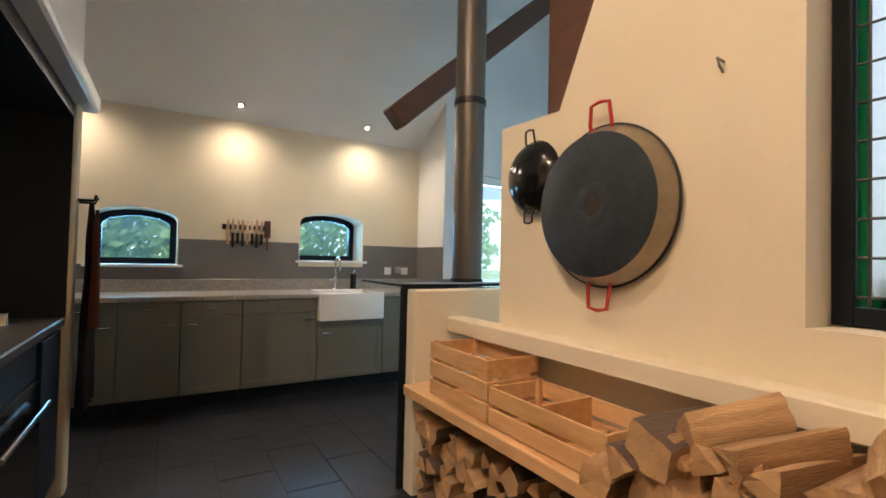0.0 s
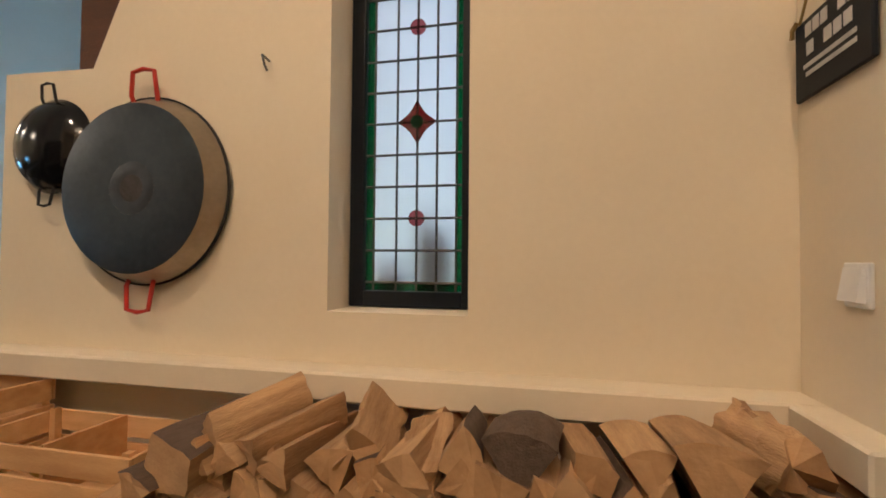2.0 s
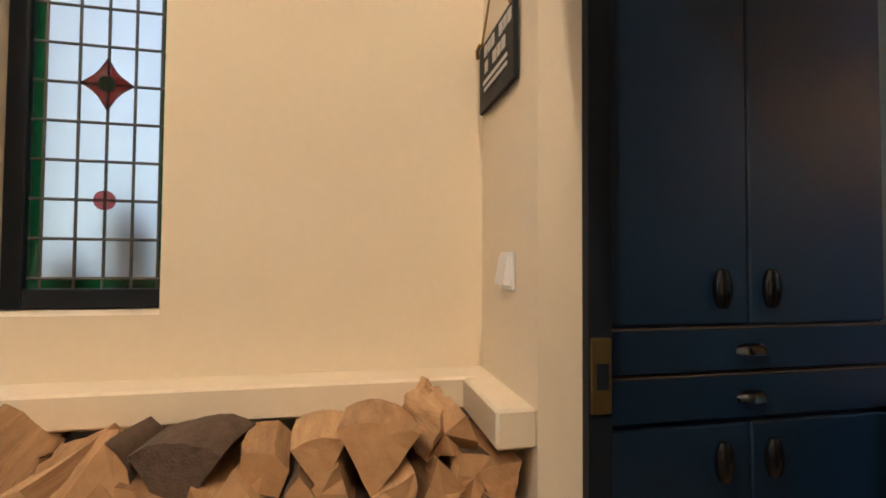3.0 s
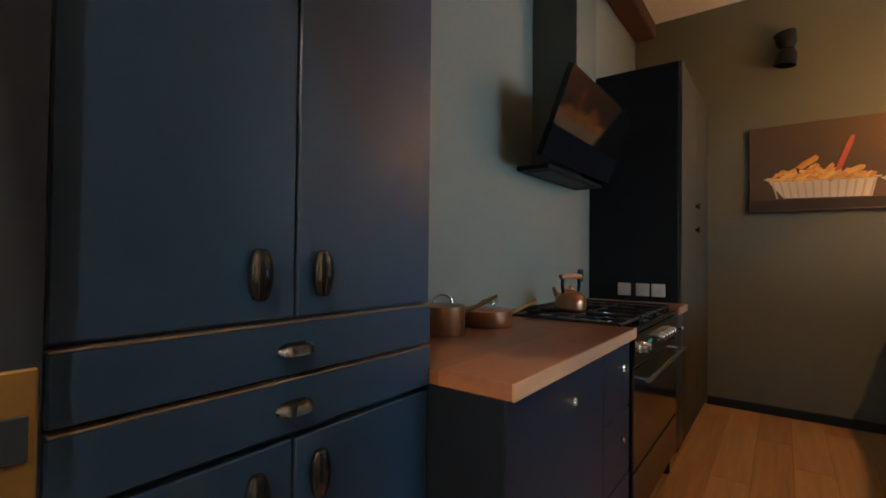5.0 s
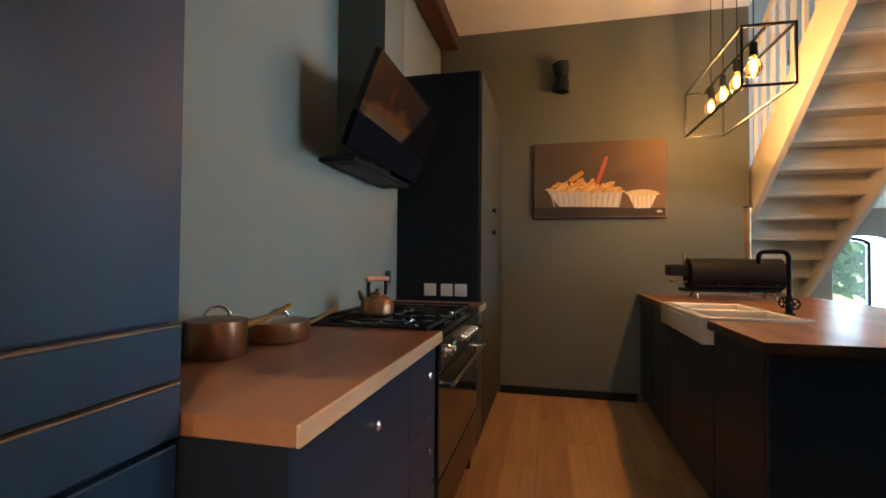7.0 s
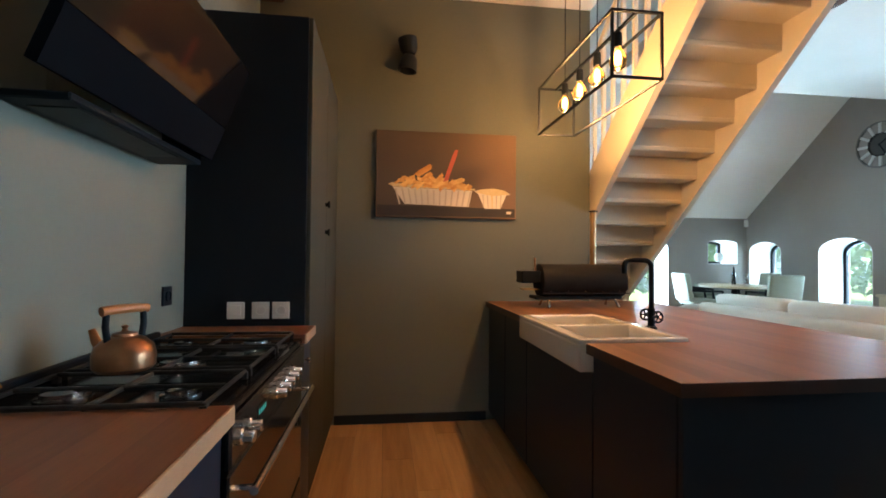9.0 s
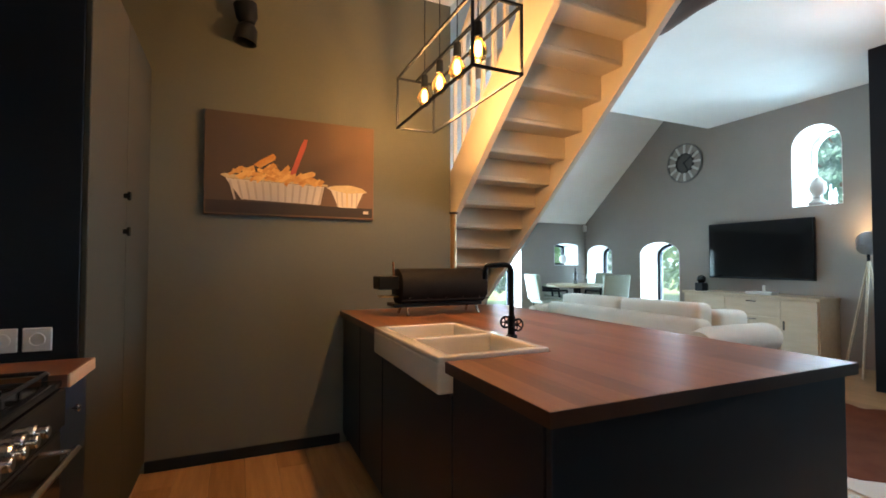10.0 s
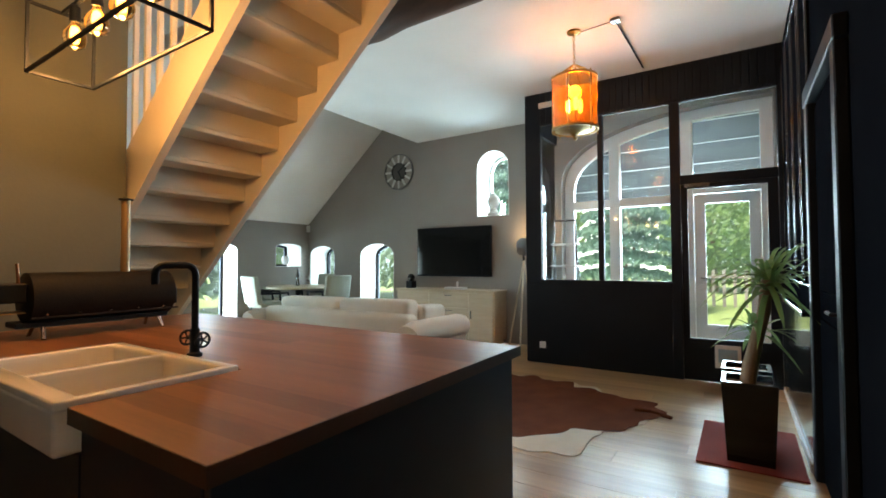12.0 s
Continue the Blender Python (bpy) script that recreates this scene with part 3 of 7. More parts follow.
tall = thing("tall_cabinet", "tall black cabinet with olive painted doors", "cabinet", (1.48, -3.5, 0))
part("body", boxes((1.212, EAST, -4.135, -2.902, 0.0, 2.465), bevel=0.002), BLACK, tall)
for y0, y1 in ((-4.133, -3.52), (-3.516, -2.904)):
    d = part("door", boxes((1.19, 1.211, y0, y1, 0.07, 2.463), bevel=0.003), DARKOLIVE, tall, "dark olive painted door")
for z in (1.42, 1.59):
    bm = lathe(bmesh.new(), [(0.012, 0), (0.012, 0.012), (0.022, 0.018), (0.022, 0.028), (0, 0.03)], 16, Matrix.Translation((1.19, -3.46, z)) @ Matrix.Rotation(-math.pi / 2, 4, "Y"))
    part("knob", bm, BLACKGLOSS, tall, "round black knob", True)


def socket(name, label, m, two_pole=True, body=PLASTIC, s=0.082):
    """A wall socket that faces -y before m."""
    t = thing(name, label, "socket")
    part("plate", boxes((-s / 2, s / 2, -0.009, 0, -s / 2, s / 2), bevel=0.003), body, t)
    if two_pole:
        bm = lathe(bmesh.new(), [(0.024, 0), (0.024, 0.006), (0.020, 0.006), (0.019, 0.0015), (0, 0.001)], 20, Matrix.Translation((0, -0.009, 0)) @ Matrix.Rotation(math.pi / 2, 4, "X"))
        part("well", bm, body, t, smooth=True)
    else:
        part("rocker", boxes((-0.026, 0.026, -0.013, -0.008, -0.027, 0.027), bevel=0.002), body, t)
    t.matrix_basis = m
    return t


for x, tp in ((1.535, False), (1.42, True), (1.325, True)):
    o = socket("wall_socket" if tp else "light_switch", "white square socket on the black cabinet side" if tp else "white square switch on the black cabinet side", pose(x, -2.9015, 1.005, 0, 0, 180), tp)
    tagged(o, group="sockets beside the range")
socket("wall_socket", "dark square socket on the sage wall", pose(EAST - 0.0005, -2.72, 1.09, 0, 0, -90), True, BLACK, 0.085)

# ---- range cooker ----
BURNER = mat("dark_burner_metal", (0.42, 0.42, 0.43), (0.25, 0.25, 0.26), 0.2, 1.0, scale=20, bump=0.05)
stove = thing("range_cooker", "wide black range cooker with chrome knobs", "cooker", (1.47, -2.14, 0))
SY0, SY1 = -2.618, -1.664
part("body", boxes((1.21, EAST - 0.01, SY0, SY1, 0.10, 0.895), bevel=0.004), BLACK, stove)
part("hob", boxes((1.175, EAST - 0.01, SY0, SY1, 0.895, 0.915), bevel=0.004), BLACKGLOSS, stove, "glossy black hob plate")
part("splash_rail", boxes((EAST - 0.03, EAST - 0.01, SY0, SY1, 0.915, 0.95), bevel=0.003), BLACK, stove)
part("control_panel", boxes((1.165, 1.21, SY0, SY1, 0.775, 0.893), bevel=0.006), BLACKGLOSS, stove, "glossy black control panel")
d = part("oven_door", boxes((1.172, 1.21, SY0 + 0.01, SY1 - 0.01, 0.34, 0.765), bevel=0.005), BLACKGLOSS, stove, "black glass oven door")
bm = tube(bmesh.new(), [(1.125, SY0 + 0.04, 0.715), (1.125, SY1 - 0.04, 0.715)], 0.011)
for y in (SY0 + 0.06, SY1 - 0.06):
    tube(bm, [(1.125, y, 0.715), (1.172, y, 0.715)], 0.008)
part("handle", bm, CHROME, d, "chrome bar handle", True)
d = part("drawer", boxes((1.172, 1.21, SY0 + 0.01, SY1 - 0.01, 0.12, 0.33), bevel=0.005), BLACKGLOSS, stove)
for y in (SY0 + 0.05, SY1 - 0.05):
    for x in (1.22, 1.70):
        part("leg", tube(bmesh.new(), [(x, y, 0), (x, y, 0.11)], 0.022), BLACK, stove)
for y in (-1.72, -1.79, -2.08, -2.15, -2.22, -2.29, -2.36):
    bm = lathe(bmesh.new(), [(0.021, 0), (0.021, 0.008), (0.017, 0.012), (0.016, 0.034), (0.013, 0.037), (0, 0.037)], 18, Matrix.Translation((1.165, y, 0.838)) @ Matrix.Rotation(-math.pi / 2, 4, "Y"))
    part("knob", bm, CHROME, stove, "chrome control knob", True)
part("clock_display", boxes((1.1635, 1.1655, -1.97, -1.88, 0.82, 0.855)), SCREEN, stove, "small dark display")
for k, y in enumerate((-1.955, -1.935, -1.915, -1.895)):
    part("digit", boxes((1.1625, 1.1634, y - 0.0035, y + 0.0035, 0.831, 0.845)), glow("teal_digit", (0.02, 0.30, 0.26), 0.3), bpy.data.objects["clock_display"], "glowing teal digit")
for y, x, r in ((-1.80, 1.33, 0.035), (-1.80, 1.60, 0.045), (-2.14, 1.47, 0.06), (-2.48, 1.33, 0.045), (-2.48, 1.60, 0.035)):
    bm = lathe(bmesh.new(), [(r + 0.012, 0.914), (r + 0.012, 0.922), (r, 0.924), (r, 0.934), (r * 0.7, 0.938), (0, 0.938)], 22, Matrix.Translation((x, y, 0)))
    part("burner", bm, BURNER, stove, "metal gas burner with black cap", True)
for yc in (-1.80, -2.14, -2.48):
    for x in (1.22, 1.465, 1.71):
        part("grate_bar", boxes((x - 0.005, x + 0.005, yc - 0.155, yc + 0.155, 0.930, 0.942), bevel=0.003), IRON, stove, "cast iron pan support bar")
    for y in (-0.15, 0.0, 0.15):
        part("grate_bar", boxes((1.22, 1.71, yc + y - 0.005, yc + y + 0.005, 0.932, 0.944), bevel=0.003), IRON, stove, "cast iron pan support bar")
    for x in (1.22, 1.71):
        for y in (-0.15, 0.15):
            part("grate_foot", boxes((x - 0.008, x + 0.008, yc + y - 0.008, yc + y + 0.008, 0.914, 0.935)), IRON, stove)

# kettle on the range
kt = thing("kettle", "aged copper kettle with a wooden handle", "kettle", (1.55, -1.97, 0.944))
M = Matrix.Translation((1.55, -1.97, 0.9445)) @ Matrix.Rotation(0.5, 4, "Z") @ Matrix.Diagonal((0.78, 0.78, 0.9, 1))
bm = lathe(bmesh.new(), [(0, 0), (0.085, 0), (0.098, 0.012), (0.100, 0.045), (0.092, 0.075), (0.065, 0.098), (0.040, 0.106), (0, 0.108)], 32, M)
part("body", bm, COPPER, kt, smooth=True)
part("lid", lathe(bmesh.new(), [(0.040, 0.105), (0.038, 0.114), (0.012, 0.120), (0.008, 0.128), (0.013, 0.136), (0, 0.140)], 20, M), COPPER, kt, smooth=True)
part("spout", tube(bmesh.new(), [M @ Vector(p) for p in ((0.06, -0.06, 0.05), (0.085, -0.085, 0.085), (0.098, -0.098, 0.12))], 0.017, 12, 0.009), COPPER, kt, smooth=True)
for s in (-1, 1):
    part("bracket", tube(bmesh.new(), [M @ Vector((s * 0.05, s * 0.03, 0.08)), M @ Vector((s * 0.058, s * 0.035, 0.14)), M @ Vector((s * 0.055, s * 0.033, 0.185))], 0.009), BLACK, kt, "dark upright bracket", True)
part("grip", tube(bmesh.new(), [M @ Vector((-0.07, -0.042, 0.186)), M @ Vector((-0.03, -0.018, 0.190)), M @ Vector((0.03, 0.018, 0.190)), M @ Vector((0.07, 0.042, 0.186))], 0.013), mat("orange_wood_grip", (0.50, 0.19, 0.06), (0.38, 0.13, 0.04), 0.4), kt, "orange wooden grip", True)


def copper_pan(x, y, r, h, turn, label):
    t = thing("saucepan", label, "saucepan", (0, 0, 0), "copper pans on the worktop")
    part("pot", lathe(bmesh.new(), [(0, 0), (r * 0.96, 0), (r, 0.006), (r, h), (r + 0.003, h), (r - 0.003, h), (r - 0.003, h - 0.01), (0, h - 0.01)], 32), COPPER, t, smooth=True)
    part("lid", lathe(bmesh.new(), [(r + 0.002, h), (r + 0.002, h + 0.006), (r * 0.8, h + 0.012), (0, h + 0.016)], 32), COPPER, t, smooth=True)
    arc = [(0.035 * math.cos(a), 0, h + 0.014 + 0.032 * math.sin(a)) for a in (math.pi * k / 8 for k in range(9))]
    part("lid_handle", tube(bmesh.new(), arc, 0.005), CHROME, t, "bright metal lid handle", True)
    part("handle", tube(bmesh.new(), [(r - 0.004, 0, h - 0.02), (r + 0.05, 0, h), (r + 0.13, 0, h + 0.035)], 0.007, 8, 0.009), BRASS, t, "brass side handle", True)
    t.matrix_basis = pose(x, y, 0.931, 0, 0, turn)
    return t


copper_pan(1.675, -1.045, 0.082, 0.095, -128, "deep copper saucepan with a lid")
copper_pan(1.66, -1.325, 0.105, 0.058, -122, "shallow copper saute pan with a lid")

# ---- extractor hood ----
hood = thing("extractor_hood", "slanted black glass extractor hood with chimney", "extractor", (1.7, -2.13, 1.6))
part("chimney", boxes((1.53, EAST, -2.28, -1.98, 1.90, 3.325), (1.605, EAST, -2.28, -1.98, 1.671, 1.90)), GREEN, hood, "dark painted chimney")
part("tray", boxes((1.60, EAST, -2.615, -1.80, 1.648, 1.670), bevel=0.004), BLACK, hood, "thin black filter tray")
part("canopy", boxes((1.60, EAST, -2.615, -2.285, 1.671, 1.93), bevel=0.003), MATTBLACK, hood, "dark housing behind the glass")
part("bracket", boxes((1.527, 1.533, -2.2, -2.06, 1.82, 1.90)), BLACK, hood)
bm = bmesh.new()
prism(bm, [(1.506, 1.810), (1.410, 2.055), (1.436, 2.066), (1.532, 1.821)], "y", -2.62, -1.63)
part("glass_panel", bm, HOODGLASS, hood, "slanted glossy black glass panel")
# lower glass split off in matt black, so no reflection shows there
bm = bmesh.new()
prism(bm, [(1.560, 1.672), (1.507, 1.8075), (1.533, 1.8185), (1.586, 1.683)], "y", -2.62, -1.63)
part("dull_glass_strip", bm, MATTBLACK, hood, "lower glass, made matt so it mirrors nothing")
part("light_strip", boxes((1.62, 1.74, -2.44, -1.86, 1.644, 1.6485)), IRON, hood, "dark metal filter strip")

# timber along the top of the east wall
solid("beam", boxes((1.60, EAST, PICT, 0.13, 3.19, 3.33), bevel=0.012), BEAM, "dark stained timber along the ceiling edge", "beam", "structure")

# wall spotlight
sp = thing("wall_spotlight", "black twin wall spotlight on the olive wall", "spotlight", (0.65, PICT, 2.87))
part("rose", lathe(bmesh.new(), [(0.05, 0), (0.05, 0.02), (0.02, 0.03), (0.018, 0.06), (0, 0.06)], 20, Matrix.Translation((0.65, PICT, 2.82)) @ Matrix.Rotation(-math.pi / 2, 4, "X")), BLACK, sp, smooth=True)
for s in (-1, 1):
    bm = lathe(bmesh.new(), [(0, 0), (0.035, 0.004), (0.052, 0.03), (0.058, 0.10), (0.052, 0.10), (0.045, 0.04), (0, 0.03)], 24, Matrix.Translation((0.65, PICT + 0.085, 2.82)) @ Matrix.Scale(1.25, 4) @ Matrix.Rotation(0 if s > 0 else math.pi, 4, "X") @ Matrix.Rotation(0.15, 4, "Y"))
    part("shade", bm, BLACK, sp, smooth=True)

# ---- canvas picture of chips ----
PY = PICT + 0.035
pic = thing("canvas_picture", "dark canvas print of chips in a white tray", "picture", (0.345, PICT, 1.58))
CANV = mat("dark_canvas", (0.045, 0.032, 0.024), (0.085, 0.055, 0.036), 0.7, scale=1.2, fine=400, bump=0.2)
part("canvas", boxes((-0.207, 0.897, PICT + 0.002, PY, 1.58, 2.25), bevel=0.004), CANV, pic)
PT = mat("print_tray", (0.50, 0.44, 0.36), (0.70, 0.64, 0.55), 0.7, scale=4, fine=200, bump=0.0)
PT2 = mat("print_tray_shade", (0.40, 0.35, 0.28), (0.50, 0.45, 0.37), 0.7, scale=9, fine=200, bump=0.0)
PF = mat("print_chips", (0.50, 0.20, 0.035), (0.78, 0.48, 0.15), 0.7, scale=12, fine=100, bump=0.0, island=0.8)
PR = mat("print_fork", (0.50, 0.10, 0.06), rough=0.7)
PS = mat("print_sauce", (0.62, 0.50, 0.28), (0.5, 0.38, 0.18), 0.7, scale=15, bump=0.0)
# the print's own ground runs from dark to light brown
nt = CANV.node_tree
co, sx, mr, mx = (nt.nodes.new("ShaderNode" + k) for k in ("TexCoord", "SeparateXYZ", "MapRange", "Mix"))
nt.links.new(co.outputs["Object"], sx.inputs[0])
nt.links.new(sx.outputs[0], mr.inputs[0])
mr.inputs[1].default_value, mr.inputs[2].default_value = 0.55, -0.25
mr.interpolation_type = "SMOOTHSTEP"
mx.data_type = "RGBA"
mx.inputs[7].default_value = (0.165, 0.095, 0.055, 1)
base = nt.nodes["Principled BSDF"].inputs["Base Color"]
nt.links.new(base.links[0].from_socket, mx.inputs[6])
nt.links.new(mr.outputs[0], mx.inputs[0])
nt.links.new(mx.outputs[2], base)


def printed(name, outline, material, lift):
    bm = bmesh.new()
    prism(bm, [(0.897 - u * 1.104, 1.58 + v * 0.67) for u, v in outline], "y", PY - 0.001, PY + lift)
    return part(name, bm, material, pic)


printed("table_line", [(0.01, 0.02), (0.99, 0.02), (0.99, 0.12), (0.01, 0.14)], mat("print_table", (0.03, 0.022, 0.018), rough=0.7), 0.0008)
printed("tray", [(0.115, 0.35), (0.68, 0.325), (0.655, 0.135), (0.20, 0.155)], PT, 0.0012)
printed("tray_rim", [(0.085, 0.385), (0.11, 0.40), (0.20, 0.385), (0.45, 0.365), (0.70, 0.35), (0.70, 0.33), (0.45, 0.338), (0.12, 0.352)], PS, 0.0015)
printed("sauce_cup", [(0.72, 0.30), (0.93, 0.29), (0.885, 0.12), (0.77, 0.12)], PT, 0.0012)
printed("cup_rim", [(0.695, 0.32), (0.72, 0.335), (0.93, 0.32), (0.955, 0.295), (0.93, 0.283), (0.72, 0.295)], PT, 0.0015)
for k in range(13):
    u = 0.165 + 0.040 * k
    lean = 0.0045 * (6 - k)
    printed("rib", [(u - 0.009 - lean, 0.338 - 0.002 * k), (u + 0.005 - lean, 0.338 - 0.002 * k), (u + 0.006, 0.152 - 0.0012 * k), (u - 0.005, 0.152 - 0.0012 * k)], PT2, 0.0018)
for k in range(5):
    u = 0.765 + 0.03 * k
    printed("rib", [(u - 0.008 + 0.003 * (k - 2), 0.285), (u + 0.004 + 0.003 * (k - 2), 0.285), (u + 0.004, 0.128), (u - 0.004, 0.128)], PT2 if k != 2 else PS, 0.0018)
rnd = random.Random(11)
for k in range(64):
    u = 0.16 + 0.5 * rnd.random()
    heap = 0.13 * max(0.0, 1 - abs(u - 0.36) / 0.34)
    v = 0.375 - 0.05 * (u - 0.2) + rnd.random() * heap
    a, l, w = rnd.uniform(-0.7, 1.1), rnd.uniform(0.018, 0.046), rnd.uniform(0.008, 0.013)
    c, s = math.cos(a), math.sin(a)
    q = [rnd.uniform(0.7, 1.25) for _ in range(6)]
    printed("chip", [(u + (x * c - y * s), v + (x * s + y * c) * 1.6) for x, y in ((-l * q[0], -w * q[1]), (0, -w * 1.2), (l * q[2], -w * q[3]), (l * 1.05, w * q[4]), (0.1 * l, w * 1.25), (-l, w * q[5]))], PF, 0.0022 + 0.00003 * k)
printed("chip", [(0.265, 0.50), (0.30, 0.55), (0.375, 0.625), (0.39, 0.60), (0.385, 0.565), (0.30, 0.47)], PF, 0.0045)
printed("chip", [(0.51, 0.42), (0.60, 0.475), (0.625, 0.465), (0.62, 0.43), (0.55, 0.39)], PF, 0.0046)
printed("sauce", [(0.70, 0.31), (0.74, 0.345), (0.84, 0.36), (0.92, 0.335), (0.95, 0.29), (0.82, 0.27)], PS, 0.0024)
printed("fork", [(0.47, 0.42), (0.535, 0.73), (0.555, 0.80), (0.575, 0.80), (0.565, 0.72), (0.505, 0.44)], PR, 0.005)
printed("signature", [(0.93, 0.09), (0.965, 0.09), (0.965, 0.06), (0.93, 0.06)], PT, 0.0014)

# ---- island ----
isl = thing("kitchen_island", "midnight blue kitchen island with panelled sides", "island", (-0.63, -2.93, 0))
part("body", boxes((-1.24, -0.02, PICT + 0.004, -1.78, 0.07, 0.70)), INK, isl)
part("upper_body", boxes((-1.24, -0.02, -2.318, -1.78, 0.70, 0.889)), INK, isl)
part("upper_body", boxes((-1.24, -0.02, PICT + 0.004, -3.156, 0.70, 0.889)), INK, isl)
part("upper_body", boxes((-1.24, -0.432, -3.156, -2.318, 0.70, 0.889)), INK, isl)
part("plinth", boxes((-1.2, -0.06, PICT + 0.004, -1.82, 0, 0.07)), BLACK, isl)
part("end_panel", boxes((-1.262, 0.0, -1.779, -1.757, 0.0, 0.889), bevel=0.002), INK, isl)
for y0, y1 in ((-2.31, -1.785), (-3.16, -2.315), (-3.64, -3.165), (-4.13, -3.645)):
    part("front_panel", boxes((-0.019, 0.0, y0 + 0.002, y1 - 0.002, 0.075, 0.811 if -3.17 < y0 < -2.4 else 0.885), bevel=0.003), INK, isl)
for y0, y1 in ((-2.55, -1.785), (-3.34, -2.555), (-4.13, -3.345)):
    part("back_panel", boxes((-1.262, -1.241, y0 + 0.002, y1 - 0.002, 0.075, 0.885), bevel=0.003), INK, isl)
itop = thing("worktop", "walnut block worktop of the kitchen island", "worktop", (-0.63, -2.93, 0.889))
staves(itop, -1.285, -0.43, PICT + 0.004, -1.732, 0.891, 0.93, 0.1, 21)
for a, b, sd in ((-2.322, -1.732, 3), (PICT + 0.004, -3.152, 5)):
    staves(itop, -0.43, 0.022, a, b, 0.891, 0.93, 0.1, sd)
DARKEDGE = mat("dark_walnut_edge", (0.06, 0.028, 0.017), (0.09, 0.04, 0.025), 0.4)
for e in ((-1.2855, 0.0225, -1.7315, -1.7285), (0.0225, 0.0245, -2.32, -1.7285), (0.0225, 0.0245, PICT + 0.004, -3.154)):
    part("edging", boxes((*e, 0.8905, 0.9295)), DARKEDGE, itop, "dark walnut edge")

sink = thing("double_sink", "white ceramic double butler sink let into the worktop", "sink", (-0.19, -2.737, 0.8))
X0, X1, Y0, Y1 = -0.425, 0.05, -3.15, -2.324
bm = bmesh.new()
pierced(bm, "z", 0.925, 0.946, [(X0, Y0), (X1, Y0), (X1, Y1), (X0, Y1)],
        [[(X0 + 0.04, Y0 + 0.035), (X1 - 0.058, Y0 + 0.035), (X1 - 0.058, -2.75), (X0 + 0.04, -2.75)], [(X0 + 0.04, -2.722), (X1 - 0.058, -2.722), (X1 - 0.058, Y1 - 0.035), (X0 + 0.04, Y1 - 0.035)]])
sharp = [e for e in bm.edges if len(e.link_faces) == 2 and e.calc_face_angle() > 1.0 and max(v.co.z for v in e.verts) > 0.94]
bmesh.ops.bevel(bm, geom=sharp, offset=0.008, segments=3, affect="EDGES", profile=0.5, clamp_overlap=True)
part("rim", bm, CERAMIC, sink, smooth=True)
part("apron", boxes((X1 - 0.070, X1 + 0.001, Y0, Y1, 0.812, 0.9265), bevel=0.012, seg=3), CERAMIC, sink, smooth=True)
part("back", boxes((X0, X0 + 0.039, Y0, Y1, 0.72, 0.926)), CERAMIC, sink)
part("side", boxes((X0 + 0.039, X1 - 0.072, Y0, Y0 + 0.034, 0.72, 0.926)), CERAMIC, sink)
part("side", boxes((X0 + 0.039, X1 - 0.072, Y1 - 0.034, Y1, 0.72, 0.926)), CERAMIC, sink)
part("divider", boxes((X0 + 0.039, X1 - 0.072, -2.749, -2.723, 0.72, 0.926)), CERAMIC, sink)
part("bottom", boxes((X0 + 0.039, X1 - 0.072, Y0 + 0.034, Y1 - 0.034, 0.72, 0.74)), CERAMIC, sink)

tap = thing("kitchen_tap", "matt black bridge tap with wheel handles", "tap", (-0.465, -2.66, 0.93))
T = Matrix.Translation((-0.465, -2.66, 0.93))
pts = [(0, 0, 0), (0, 0, 0.30)] + [(0.035 - 0.035 * math.cos(a), 0, 0.30 + 0.035 * math.sin(a)) for a in (math.pi / 2 * k / 4 for k in range(1, 5))] + [(0.11, 0, 0.335)] + [(0.11 + 0.03 * math.sin(a), 0, 0.305 + 0.03 * math.cos(a)) for a in (math.pi / 2 * k / 4 for k in range(1, 5))] + [(0.14, 0, 0.27)]
part("spout", tube(bmesh.new(), [T @ Vector(p) for p in pts], 0.0125, 12), BLACK, tap, smooth=True)
part("base", lathe(bmesh.new(), [(0.026, 0), (0.026, 0.012), (0.017, 0.018), (0.017, 0.10), (0.013, 0.105)], 20, T), BLACK, tap, smooth=True)
for s in (-1, 1):
    bm = tube(bmesh.new(), [T @ Vector((0, 0, 0.065)), T @ Vector((0, s * 0.05, 0.065))], 0.007)
    part("valve", bm, BLACK, tap, smooth=True)
    bm = bmesh.new()
    ring = [T @ Vector((0.026 * math.cos(a), s * 0.052, 0.065 + 0.026 * math.sin(a))) for a in (2 * math.pi * k / 16 for k in range(17))]
    tube(bm, ring, 0.0045, 6)
    for k in range(5):
        a = 2 * math.pi * k / 5
        tube(bm, [T @ Vector((0, s * 0.052, 0.065)), T @ Vector((0.026 * math.cos(a), s * 0.052, 0.065 + 0.026 * math.sin(a)))], 0.003, 6)
    part("wheel_handle", bm, BLACK, tap, "black wheel-shaped handle", True)

# table grill on the island
gr = thing("table_grill", "black barrel table grill on the island", "grill", (-0.61, -3.72, 0.93))
G = Matrix.Translation((-0.615, -3.72, 1.115)) @ Matrix.Rotation(math.pi / 2, 4, "Y")
bm = lathe(bmesh.new(), [(0, -0.315), (0.10, -0.315), (0.118, -0.305), (0.118, 0.305), (0.10, 0.315), (0, 0.315)], 32, G)
part("barrel", bm, mat("matt_black_steel", (0.008, 0.008, 0.008), (0.016, 0.015, 0.014), 0.6, 0.0, scale=14, fine=80, bump=0.3, spec=0.15), gr, smooth=True)
part("seam", boxes((-0.93, -0.30, -3.602, -3.596, 1.028, 1.036)), IRON, gr)
